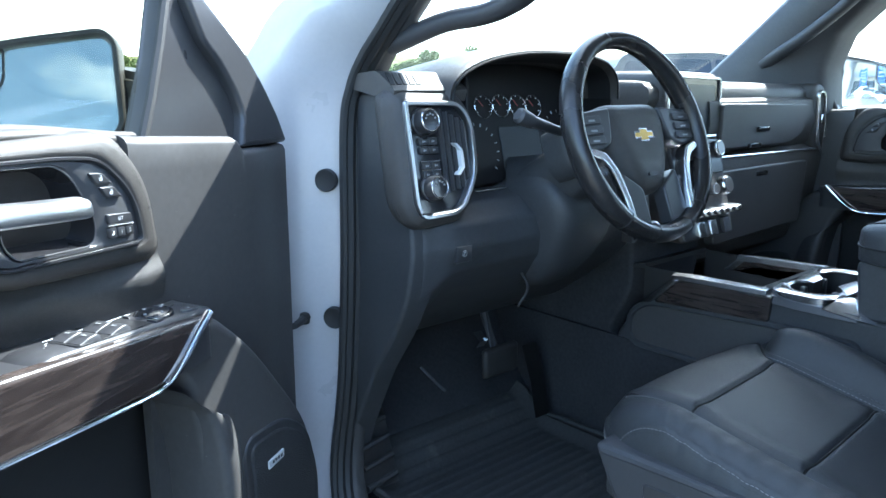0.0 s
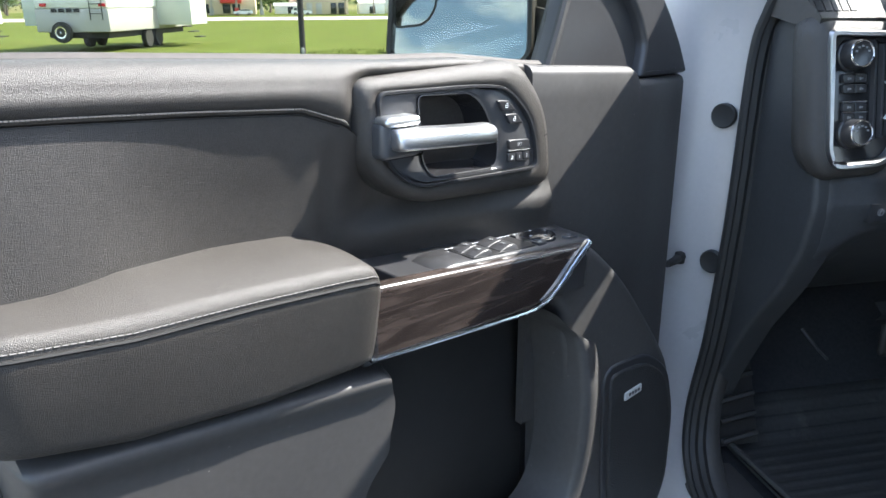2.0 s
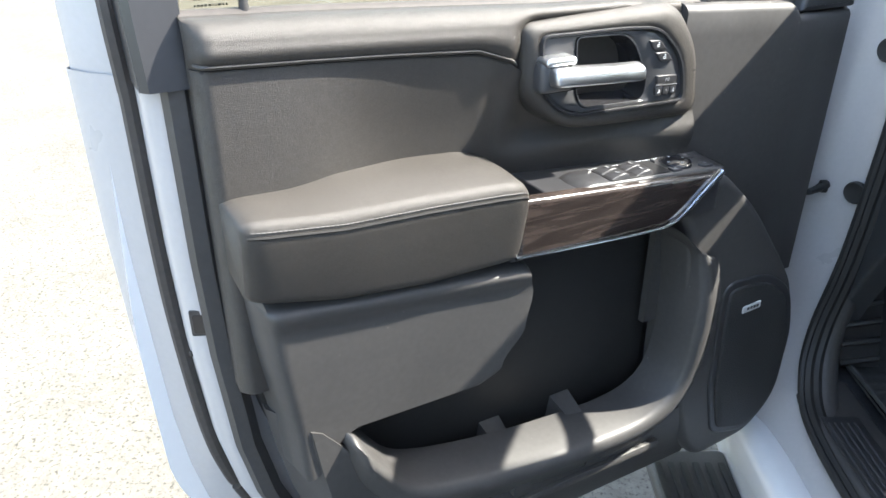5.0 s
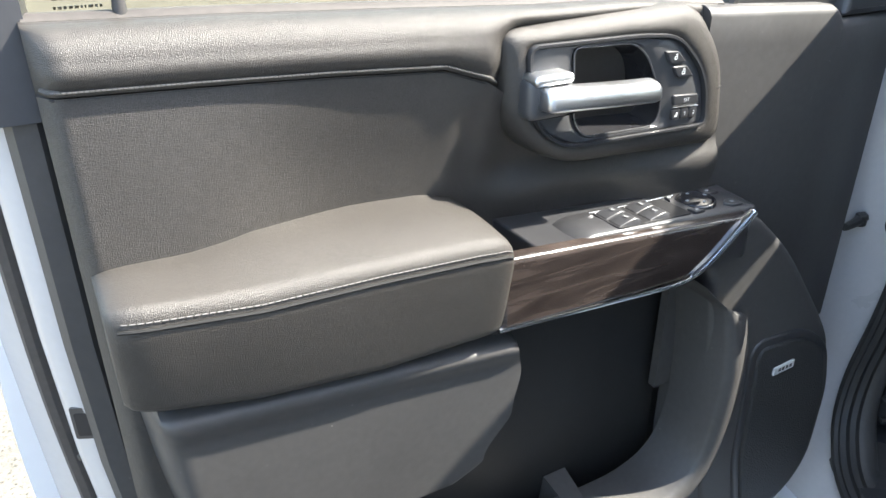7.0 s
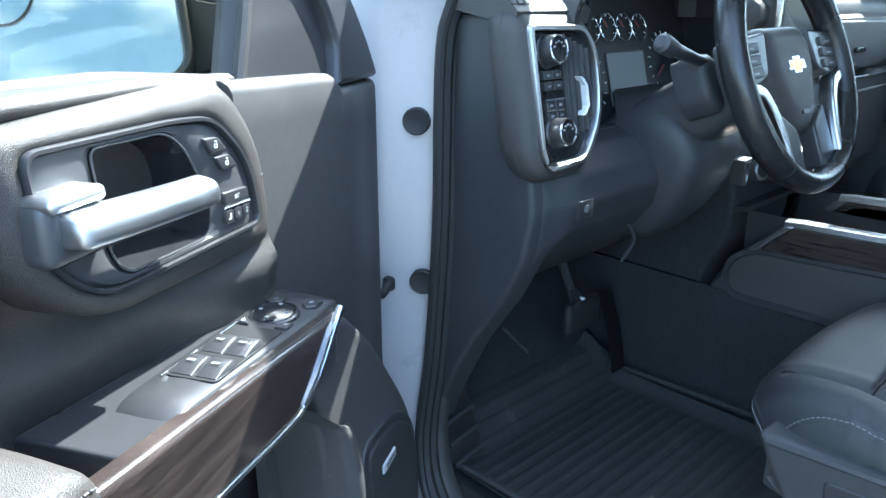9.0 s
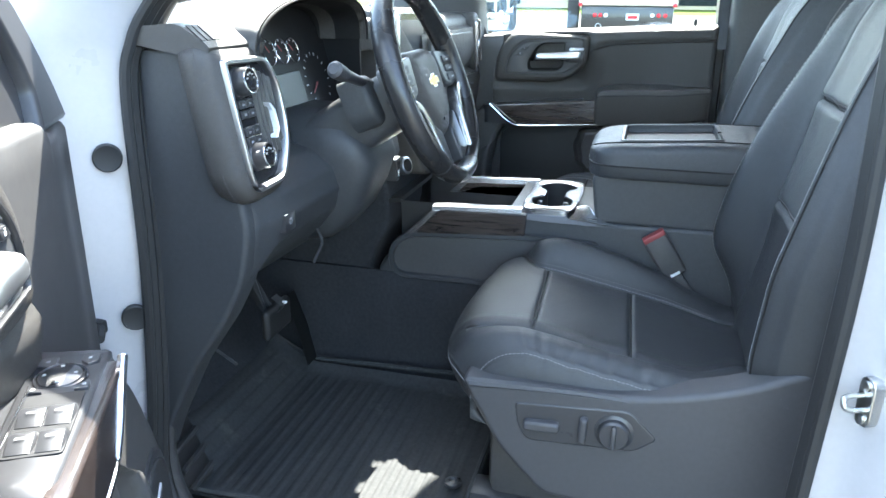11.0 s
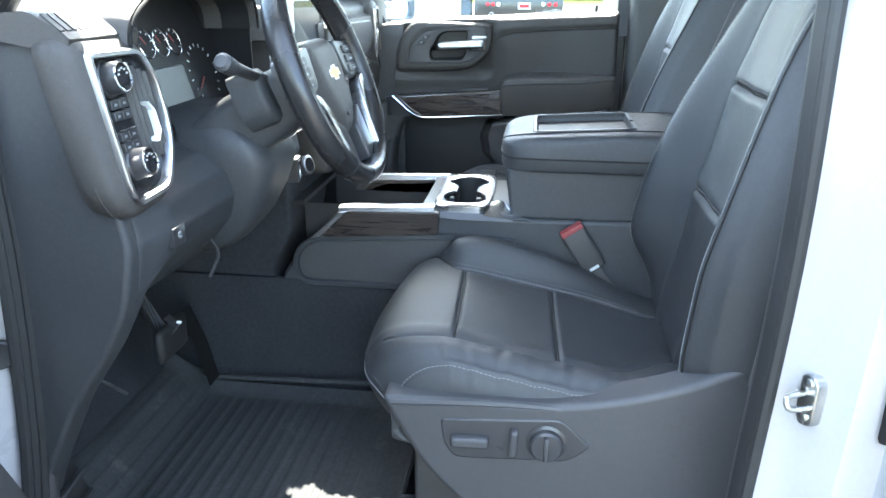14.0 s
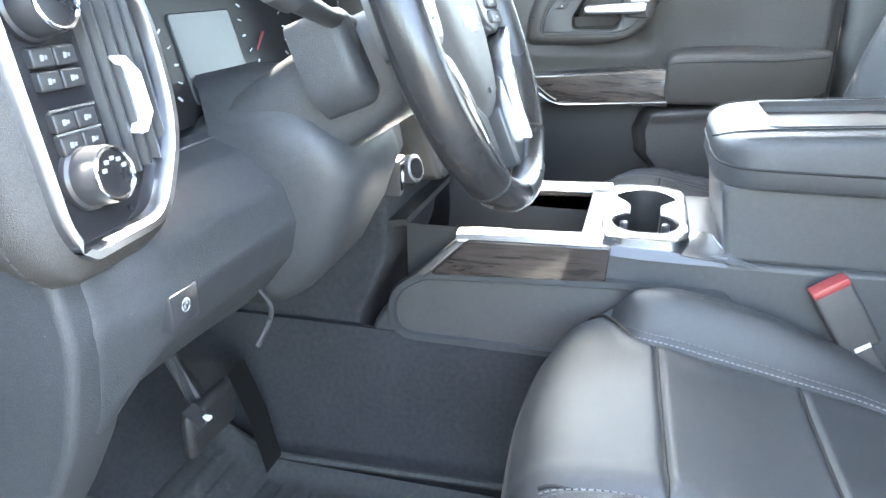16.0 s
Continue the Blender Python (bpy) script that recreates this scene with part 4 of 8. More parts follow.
                for p, q in (((-0.0018, -0.0035), (-0.0011, 0.0035)), ((0.0011, -0.0035), (0.0018, 0.0035)), ((-0.0018, -0.0035), (0.0018, -0.0028)), ((-0.0004, -0.0026), (0.0004, 0.0035))):
                    vs = [bm.verts.new(on(uc + x, vc + y, H_)) for x, y in ((p[0], p[1]), (q[0], p[1]), (q[0], q[1]), (p[0], q[1]))]
                    bm.faces.new(vs)
                part("switch_mark", bm, M_PALE, sw, smooth=False)
        bm = nb()
        tube(bm, [on(0.574, 0.0285, 0.0012), on(0.520, 0.0245, 0.0012), on(0.440, 0.0185, 0.0012)], 0.0008, 5)
        part("bright_line", bm, M_SILVER, sw)
        c = on(0.428, 0.042, 0.0)
        bm = nb()
        lathe(bm, [(0.0235, -0.002), (0.0235, 0.0015), (0.0225, 0.0035), (0.0205, 0.0042), (0.0195, 0.0030), (0.0185, 0.0046), (0.012, 0.0062), (0.0001, 0.0066)], c, (0.08, 0, 1), 32)
        mk = part("mirror_knob", bm, M_GLOSSY, sw, "round mirror adjuster")
        bm = nb()
        for da, db in ((0.013, 0.0), (-0.013, 0.0), (0.0, 0.013), (0.0, -0.013)):
            box(bm, (c.x + da - 0.0016, c.y + db - 0.0016, c.z + 0.005 + da * -0.08), (c.x + da + 0.0016, c.y + db + 0.0016, c.z + 0.0064 + da * -0.08))
        part("knob_marks", bm, M_PALE, sw)
        for q in ([(0.459, 0.058), (0.448, 0.066), (0.440, 0.069), (0.458, 0.071)], [(0.457, 0.021), (0.459, 0.034), (0.452, 0.026), (0.446, 0.020)], [(0.402, 0.060), (0.392, 0.052), (0.376, 0.052), (0.378, 0.068), (0.396, 0.069)], [(0.402, 0.026), (0.394, 0.032), (0.376, 0.030), (0.380, 0.014), (0.398, 0.015)]):
            bm = nb()
            slab(bm, rounded(q, 0.002, 2), -0.002, 0.0032, on, 0.001)
            part("mirror_button", bm, M_SATIN, sw)
            bm = nb()
            um, vm = sum(p[0] for p in q) / len(q), sum(p[1] for p in q) / len(q)
            box(bm, tuple(on(um - 0.002, vm - 0.0016, 0.0030)), tuple(on(um + 0.002, vm + 0.0016, 0.0037)))
            part("switch_mark", bm, M_PALE, sw)
    return d


U_AX, V_AX = Vector((-0.866, -0.5, 0)).normalized(), Vector((0.5, -0.866, 0)).normalized()
DOOR_M = Matrix(((U_AX.x, V_AX.x, 0, -0.90), (U_AX.y, V_AX.y, 0, 0.0), (0, 0, 1, 0), (0, 0, 0, 1)))
driver_door = make_door("driver_door", DOOR_M, True, "open white pickup door with black leather trim and armrest")
PAX_M = Matrix(((0, -1, 0, 0.732), (-1, 0, 0, 0.135), (0, 0, 1, 0), (0, 0, 0, 1)))
make_door("passenger_door", PAX_M, False, "closed passenger door with black trim and wood strip")


def wing_mirror(name, matrix, label, centre, normal, bulge=0.0):
    """Door mirror in its door's frame: housing, large glass and a small convex spotter glass."""
    d = thing(name, label=label, category="wing mirror", matrix=matrix)
    N = Vector(normal).normalized()
    H = Vector((0, 0, 1)).cross(N).normalized()
    B = N.cross(H)
    C = Vector(centre)

    def to(a, b, w):
        return C + H * a + B * b + N * w

    out = rounded([(-0.112, 0.036), (-0.03, 0.058), (0.094, 0.078), (0.113, 0.06), (0.118, -0.07), (0.098, -0.092), (-0.09, -0.097), (-0.113, -0.075)], [0.02, 0.04, 0.02, 0.02, 0.03, 0.03, 0.03, 0.03], 5)
    bm = nb()
    loops = [[to(*p, 0.008) for p in out], [to(*p, -0.02) for p in inset(out, -0.005)], [to(*p, -0.07) for p in inset(out, 0.004)], [to(*p, -0.11) for p in inset(out, 0.025)], [to(*p, -0.13) for p in inset(out, 0.05)]]
    skin(bm, loops, True, False, True)
    part("housing", bm, M_PLASTIC, d, "black grained mirror housing")
    g = inset(out, 0.009)
    bm = nb()
    ring(bm, out, g, -0.012, 0.010, to, 0.003)
    part("mirror_rim", bm, M_SATIN, d)
    bm = nb()
    if bulge:
        c0 = Vector((0.0, -0.01))
        skin(bm, [[to(c0.x + (a - c0.x) * k, c0.y + (b - c0.y) * k, -0.002 - ((a - c0.x) ** 2 + (b - c0.y) ** 2) * k * k / (2 * bulge)) for a, b in g] for k in (1.0, 0.85, 0.7, 0.55, 0.4, 0.25, 0.1, 0.01)], True, False, True)
    else:
        slab(bm, g, -0.012, -0.002, to)
    part("mirror_glass", bm, M_MIRROR, d, "mirror glass showing the sky")
    sm = rounded([(-0.1, -0.026), (-0.102, 0.026), (-0.038, 0.045), (-0.039, 0.0), (-0.056, -0.022)], [0.006, 0.012, 0.004, 0.03, 0.02], 5)
    bm = nb()
    ring(bm, inset(sm, -0.0025), sm, -0.004, 0.001, to, 0.0005)
    part("spotter_rim", bm, M_SATIN, d)
    bm = nb()
    c = Vector((-0.07, 0.01))
    skin(bm, [[to(c.x + (a - c.x) * k, c.y + (b - c.y) * k, 0.002 - ((a - c.x) ** 2 + (b - c.y) ** 2) * k * k / 3.0) for a, b in sm] for k in (1.0, 0.9, 0.8, 0.7, 0.6, 0.5, 0.4, 0.3, 0.2, 0.1, 0.02)], True, False, True)
    part("spotter_glass", bm, M_MIRROR, d, "small convex spotter mirror")
    bm = nb()
    foot = Vector((0.10, -0.06, 1.40))
    skin(bm, [[foot + Vector((a, 0, b)) for a, b in ((-0.04, -0.035), (0.05, -0.035), (0.05, 0.05), (-0.04, 0.05))],
              [(foot + to(0.10, -0.03, -0.06)) / 2 + Vector((a, 0, b)) for a, b in ((-0.035, -0.04), (0.045, -0.04), (0.045, 0.05), (-0.035, 0.05))],
              [to(0.10, -0.03, -0.06) + Vector((a, 0, b)) for a, b in ((-0.03, -0.06), (0.04, -0.06), (0.04, 0.07), (-0.03, 0.07))]])
    bmesh.ops.bevel(bm, geom=list(bm.edges), offset=0.012, segments=2, affect="EDGES")
    part("mirror_arm", bm, M_PLASTIC, d, "black grained mirror arm")
    return d


wing_mirror("wing_mirror", DOOR_M, "large black tow mirror on the open door", (0.283, -0.26, 1.44), (0.76, 0.58, 0.27))
wing_mirror("wing_mirror", PAX_M, "black mirror on the passenger door", (0.295, -0.343, 1.458), (0.80, 0.60, 0.02), 1.4)

# ---- cab shell ----
OPENING = [(-0.70, -0.80, 1.875), (-0.722, -0.62, 1.855), (-0.745, -0.42, 1.775), (-0.775, -0.20, 1.625), (-0.797, -0.100, 1.520), (-0.802, -0.062, 1.480), (-0.807, -0.036, 1.435), (-0.812, -0.020, 1.36),
           (-0.818, -0.02, 1.116), (-0.822, -0.005, 0.89), (-0.84, 0.0, 0.73), (-0.862, -0.05, 0.645), (-0.882, -0.16, 0.605), (-0.887, -0.40, 0.597), (-0.887, -0.75, 0.597),
           (-0.885, -0.90, 0.63), (-0.862, -0.965, 0.74), (-0.842, -0.978, 0.885), (-0.836, -0.992, 1.2), (-0.826, -0.992, 1.45), (-0.78, -1.0, 1.70), (-0.735, -0.975, 1.83)]
cab = thing("pickup_cab", (0, -0.4, 0.4), "white crew cab pickup body with open door frames", "pickup truck")


def ring_path(pts, n=7):
    k = len(pts)
    P = [Vector(p) for p in pts]
    out = []
    for i in range(k):
        a, b, c, d = P[i - 1], P[i], P[(i + 1) % k], P[(i + 2) % k]
        for j in range(n):
            t = j / n
            out.append(0.5 * ((2 * b) + (c - a) * t + (2 * a - 5 * b + 4 * c - d) * t * t + (3 * b - a - 3 * c + d) * t ** 3))
    return out


loop = ring_path(OPENING)
NL = len(loop)
mid = Vector((-0.8, -0.5, 1.2))


def opening_normals():
    out = []
    for i in range(NL):
        t = loop[(i + 2) % NL] - loop[i - 2]
        n = Vector((0, t.z, -t.y)).normalized()
        if n.dot(loop[i] - mid) < 0:
            n = -n
        out.append(n)
    return out


ON = opening_normals()
PROF_A = [(0.0, 0.0), (0.004, 0.010), (0.014, 0.018), (0.034, 0.036), (0.060, 0.060), (0.084, 0.078), (0.105, 0.11), (0.115, 0.18)]
PROF_B = [(0.0, 0.0), (0.003, 0.010), (0.011, 0.026), (0.028, 0.042), (0.052, 0.054), (0.065, 0.066), (0.060, 0.082), (0.050, 0.20)]
PROF_R = [(0.0, 0.0), (0.01, 0.004), (0.03, 0.012), (0.05, 0.03), (0.06, 0.05), (0.055, 0.07), (0.04, 0.085), (0.0, 0.11)]


def jamb_profile(p):
    b = sstep(-0.80, -0.93, p.y)
    r = sstep(1.40, 1.62, p.z)
    out = []
    for a_, b_, r_ in zip(PROF_A, PROF_B, PROF_R):
        q = [a_[k] * (1 - b) + b_[k] * b for k in (0, 1)]
        out.append((q[0] * (1 - r) + r_[0] * r, q[1] * (1 - r) + r_[1] * r))
    return out


bm = nb()
rows = []
for p, n in zip(loop, ON):
    rows.append([p + Vector((-a, 0, 0)) + n * b for a, b in jamb_profile(p)])
skin(bm, rows + [rows[0]], False)
bmesh.ops.remove_doubles(bm, verts=bm.verts, dist=1e-6)
part("door_frame", bm, M_PAINT_TONED, cab, "white painted door jamb", sharp=60)
for off, r, nm in ((0.014, 0.011, "door_frame_seal"), (-0.006, 0.011, "door_frame_seal"), (-0.021, 0.008, "seal_lip")):
    bm = nb()
    tube(bm, [p + Vector((off * 0.8 + 0.004, 0, 0)) + n * (-0.004) for p, n in zip(loop, ON)], r, 8, closed=True, up=(1, 0, 0))
    part(nm, bm, M_RUBBER, cab, "black rubber door seal")
# inner trim all round the opening
bm = nb()
rows = []
for p, n in zip(loop, ON):
    rows.append([p + Vector((0.012, 0, 0)) + n * 0.0, p + Vector((0.03, 0, 0)) - n * 0.012, p + Vector((0.055, 0, 0)) - n * 0.004, p + Vector((0.075, 0, 0)) + n * 0.03, p + Vector((0.08, 0, 0)) + n * 0.09])
skin(bm, rows + [rows[0]], False)
bmesh.ops.remove_doubles(bm, verts=bm.verts, dist=1e-6)
part("inner_pillar_trim", bm, M_PLASTIC, cab, "black plastic pillar trim", sharp=60)

# hinge pillar plugs, door check strap
for x, y, z in ((-0.8465, 0.004, 1.272), (-0.8425, -0.003, 1.02)):
    bm = nb()
    lathe(bm, [(0.0205, -0.006), (0.0205, 0.002), (0.0185, 0.004), (0.016, 0.003), (0.001, 0.0025)], (x, y, z), (-0.82, -0.57, 0), 24)
    part("hinge_pillar_plug", bm, M_RUBBER, cab, "black rubber plug")
bm = nb()
tube(bm, [(-0.88, 0.035, 1.020), (-0.905, 0.01, 1.022), (-0.93, -0.01, 1.024)], [0.010, 0.007, 0.006], 8)
box(bm, (-0.895, 0.016, 1.010), (-0.880, 0.034, 1.032), 0.005)
part("door_check_strap", bm, M_RUBBER, cab)
# fender side and rocker
bm = nb()
box(bm, (-0.99, -1.02, 0.40), (-0.90, 0.05, 0.555), 0.03, 4)
part("rocker", bm, M_PAINT, cab)
bm = nb()
skin(bm, [[Vector((x, y, z)) for y in (0.075, 0.6, 1.5)] for x, z in ((-0.97, 0.5), (-0.985, 0.9), (-0.975, 1.2), (-0.95, 1.30), (-0.88, 1.345), (-0.60, 1.365), (0.0, 1.385), (0.55, 1.365), (0.86, 1.345), (0.92, 1.3))], False)
part("hood_and_fender", bm, M_PAINT, cab, "white bonnet and wing")
bm = nb()
tube(bm, smooth_path([(-0.80, 0.30, 1.352), (-0.83, 0.16, 1.372), (-0.84, 0.08, 1.40)]), 0.006, 6)
part("cowl_trim", bm, M_SATIN, cab)

# striker on the rear pillar
strk = thing("door_striker", (-0.86, -1.022, 1.02), "bright steel door striker on the rear pillar", "door striker")
SN, SW = Vector((-0.36, 0.933, 0)).normalized(), Vector((0.933, 0.36, 0)).normalized()
SC = Vector((-0.866, -1.022, 1.053))
ST = lambda a, b, w: SC + SW * a + Vector((0, 0, b)) + SN * w
bm = nb()
slab(bm, rounded([(-0.0135, -0.031), (0.0135, -0.031), (0.0135, 0.031), (-0.0135, 0.031)], 0.013, 6), -0.012, 0.006, ST, 0.002)
part("striker_plate", bm, M_STEEL, strk)
bm = nb()
tube(bm, smooth_path([ST(0.004, 0.008, 0.004), ST(0.003, 0.007, 0.022), ST(0.001, 0.005, 0.031), ST(-0.003, -0.004, 0.031), ST(-0.003, -0.008, 0.022), ST(-0.003, -0.009, 0.004)], 5), 0.0036, 10)
part("striker_loop", bm, M_STEEL, strk)
for z in (0.021, -0.022):
    bm = nb()
    lathe(bm, [(0.007, 0), (0.007, 0.003), (0.004, 0.0045)], ST(0, z, 0.006), SN, 12)
    part("bolt", bm, M_STEEL, strk)

# rear door standing open behind the pillar, with its hinge
rear = thing("rear_door", (-1.2, -1.5, 0.5), "open white rear door edge", "car door")
bm = nb()
loops = []
for z, dy in ((0.42, -0.03), (0.7, -0.012), (1.0, 0.0), (1.2, 0.0), (1.33, -0.004), (1.45, -0.02), (1.80, -0.10)):
    lean = max(0, z - 1.3) * 0.2
    loops.append([Vector((x + lean, y + dy, z)) for x, y in ((-0.945, -1.072), (-0.965, -1.060), (-0.99, -1.062), (-1.02, -1.085), (-1.75, -1.60), (-1.72, -1.66), (-0.95, -1.12))])
skin(bm, loops)
part("rear_door_shell", bm, M_PAINT_TONED, rear, "white painted door edge", sharp=50)
hng = thing("rear_door_hinge", (-0.86, -1.1, 1.15), "white painted steel rear door hinge with a bolt", "door hinge")
bm = nb()
pl = rounded([(-1.065, 1.165), (-1.135, 1.165), (-1.14, 1.25), (-1.10, 1.235), (-1.065, 1.205)], 0.012, 4)
slab(bm, pl, -0.87, -0.899, lambda a, b, w: Vector((w, a, b)), 0.004)
part("hinge_leaf", bm, M_PAINT_TONED, hng)
bm = nb()
box(bm, (-0.955, -1.13, 1.203), (-0.88, -1.068, 1.226), 0.006, 2)
part("hinge_arm", bm, M_PAINT_TONED, hng)
bm = nb()
lathe(bm, [(0.012, 0), (0.012, 0.004), (0.009, 0.009), (0.001, 0.009)], (-0.899, -1.083, 1.183), (-1, 0, 0), 6)
part("bolt", bm, M_STEEL, hng)
for z0, z1 in ((1.02, 1.10), (1.36, 1.5)):
    bm = nb()
    box(bm, (-0.905, -1.115, z0), (-0.87, -1.085, z1), 0.01, 2)
    part("cable_boot", bm, M_RUBBER, hng)

# cowl sides and firewall that close the footwells
for x0 in (-0.80, 0.78):
    bm = nb()
    box(bm, (x0, 0.06, 0.55), (x0 + 0.02, 0.52, 1.38), 0.004, 1)
    part("cowl_side", bm, M_PLASTIC, cab)
bm = nb()
box(bm, (-0.84, 0.50, 0.5), (0.84, 0.53, 1.37), 0.004, 1)
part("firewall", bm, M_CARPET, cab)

# roof, windscreen, pillars on the far side, back wall
bm = nb()
sheet(bm, lambda i, j: Vector((-0.72 + 1.44 * i, -0.17 - 0.24 * (2 * i - 1) ** 2 - 1.97 * j, 1.845 + 0.05 * math.sin(math.pi * i) + 0.03 * math.sin(math.pi * min(1, j * 3) / 2) - 0.02 * (j > 0.9))), 16, 12, 0.04, (0, 0, 1))
part("roof", bm, M_HEADLINER, cab, "grey cloth headliner under the roof")
bm = nb()
sheet(bm, lambda i, j: Vector(((-0.76 + 1.52 * i) * (1 - 0.07 * j), 0.48 - 0.62 * j - (2 * i - 1) ** 2 * (0.10 + 0.14 * j), 1.40 + 0.475 * j)), 12, 8, 0.004, (0, 0.4, 0.9))
ws = part("windscreen", bm, M_GLASS, cab, "clear windscreen")
ws.visible_shadow = False
# far A pillar
bm = nb()
loops = []
for z, yf, yr in ((1.36, 0.28, -0.20), (1.43, 0.20, -0.195), (1.486, 0.135, -0.19), (1.58, 0.025, -0.225), (1.68, -0.09, -0.33), (1.78, -0.21, -0.47), (1.87, -0.32, -0.62)):
    k = (z - 1.36) * 0.10
    loops.append([Vector((x - k, y, z)) for x, y in ((0.70, yf + 0.02), (0.675, yf - 0.01), (0.675, (yf + yr) / 2), (0.69, yr + 0.02), (0.72, yr), (0.82, yr), (0.82, yf + 0.02))])
skin(bm, loops)
part("windscreen_pillar", bm, M_PLAST_G, cab, "dark grey passenger windscreen pillar trim", sharp=60)
bm = nb()
box(bm, (0.70, -1.30, 0.55), (0.80, -0.955, 1.90), 0.03, 3)
part("centre_pillar", bm, M_PLASTIC, cab)
bm = nb()
box(bm, (-0.80, -2.35, 0.55), (0.80, -2.28, 1.40), 0.02)
part("back_wall", bm, M_PLASTIC, cab)
bm = nb()
box(bm, (0.80, -2.3, 0.5), (0.93, 0.12, 1.30), 0.03)
part("far_body_side", bm, M_PAINT, cab)
for nm, pts in (("grab_handle", [(-0.765, -0.08, 1.50), (-0.725, -0.17, 1.535), (-0.70, -0.26, 1.548), (-0.69, -0.34, 1.585), (-0.70, -0.40, 1.66), (-0.73, -0.43, 1.74)]),
                ("grab_handle", [(0.675, -0.02, 1.50), (0.64, -0.08, 1.53), (0.62, -0.16, 1.575), (0.615, -0.24, 1.635), (0.62, -0.31, 1.70), (0.65, -0.36, 1.76)])):
    bm = nb()
    tube(bm, smooth_path(pts, 5), 0.021, 12, flat=0.8)
    gh = solo(nm, bm, M_PLAST_G, "dark grey grab handle on the windscreen pillar", "grab handle", sharp=60)
# floor pan and tunnel side
bm = nb()
prof = [(0.45, 1.05), (0.28, 0.92), (0.12, 0.70), (0.05, 0.635), (-0.05, 0.612), (-0.5, 0.605), (-1.0, 0.60), (-2.3, 0.60)]
skin(bm, [[Vector((x, y, z)) for x in (-0.86, -0.5, -0.24, -0.19, 0.07, 0.12, 0.4, 0.82)] for y, z in prof], False)
solo("floor", bm, M_CARPET, "black carpeted cab floor and toe board", "floor", kind="structure")
bm = nb()
box(bm, (-0.885, -0.93, 0.575), (-0.765, -0.02, 0.619), 0.012, 3)
part("sill_cover", bm, M_PLASTIC, cab, "black plastic sill cover")
bm = nb()
box(bm, (-0.872, -0.80, 0.617), (-0.80, -0.14, 0.6235), 0.003)
sc = part("sill_plate", bm, M_SATIN, cab, "ribbed sill plate")
for k in range(5):
    bm = nb()
    box(bm, (-0.866 + k * 0.012, -0.78, 0.623), (-0.861 + k * 0.012, -0.16, 0.6262), 0.001, 1)
    part("sill_rib", bm, M_PLAST_G, sc)
# running board
rb = thing("running_board", (-1.06, -0.9, 0.4), "black running board with ribbed tread", "running board")
bm = nb()
box(bm, (-1.155, -2.2, 0.405), (-0.985, -0.03, 0.445), 0.018, 4)
part("board", bm, M_PLASTIC, rb)
for k in range(6):
    bm = nb()
    box(bm, (-1.145 + k * 0.026, -0.9, 0.444), (-1.131 + k * 0.026, -0.08, 0.450), 0.003, 2)
    part("tread_rib", bm, M_RUBBER, rb)

# ---- floor mat ----
def mat_rows():
    m = thing("floor_mat", (-0.5, -0.2, 0.61), "black rubber driver floor mat with raised grooves", "floor mat")
    bm = nb()

    def f(i, j):
        x = -0.765 + 0.525 * i
        y = 0.10 - 0.60 * j
        z = 0.622 + 0.06 * sstep(-0.02, 0.10, y) + 0.02 * (sstep(0.05, 0.0, i) + sstep(0.95, 1.0, i) + sstep(0.97, 1.0, j))
        z += 0.0024 * sstep(-0.1, 0.6, math.sin(j * math.pi * 46)) * sstep(0.05, 0.08, i) * sstep(0.95, 0.92, i) * sstep(0.03, 0.06, j) * sstep(0.97, 0.94, j)
        return Vector((x, y, z))

    sheet(bm, f, 40, 230, 0.006, (0, 0, -1))
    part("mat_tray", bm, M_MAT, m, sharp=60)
    bm = nb()
    tube(bm, [(-0.765, 0.10, 0.70), (-0.765, -0.0, 0.65), (-0.765, -0.5, 0.666), (-0.24, -0.5, 0.666), (-0.24, 0.0, 0.65), (-0.24, 0.10, 0.70)], 0.006, 6)
    part("mat_rim", bm, M_MAT, m)
    bm = nb()
    lathe(bm, [(0.016, 0), (0.016, 0.006), (0.009, 0.008), (0.006, 0.004)], (-0.60, -0.455, 0.632), (0, 0, 1), 16)
    part("mat_clip", bm, M_SATIN, m)


mat_rows()
# pedals and dead pedal
ped = thing("brake_pedal", (-0.42, 0.0, 0.7), "black brake pedal with rubber pad", "pedal")
bm = nb()
box(bm, (-0.47, -0.02, 0.80), (-0.36, 0.0, 0.87), 0.012, 3, m=None)
part("pedal_pad", bm, M_RUBBER, ped)
bm = nb()
tube(bm, [(-0.415, 0.0, 0.84), (-0.41, 0.06, 0.95), (-0.40, 0.08, 1.1)], 0.012, 8)
part("pedal_arm", bm, M_SATIN, ped)
ped = thing("accelerator_pedal", (-0.27, 0.0, 0.64), "black hanging accelerator pedal", "pedal")
bm = nb()
skin(bm, [[Vector((x, y, z)) for x in (-0.30, -0.25)] for y, z in ((-0.02, 0.66), (0.0, 0.75), (0.03, 0.83))], False)
bmesh.ops.solidify(bm, geom=list(bm.faces), thickness=0.015)
part("pedal_pad", bm, M_RUBBER, ped)
bm = nb()
skin(bm, [[Vector((x, y, z)) for x in (-0.80, -0.71)] for y, z in ((-0.02, 0.65), (0.03, 0.78), (0.06, 0.85))], False)
bmesh.ops.solidify(bm, geom=list(bm.faces), thickness=0.02)
dp = solo("footrest", bm, M_PLASTIC, "black ribbed plastic footrest", "footrest")
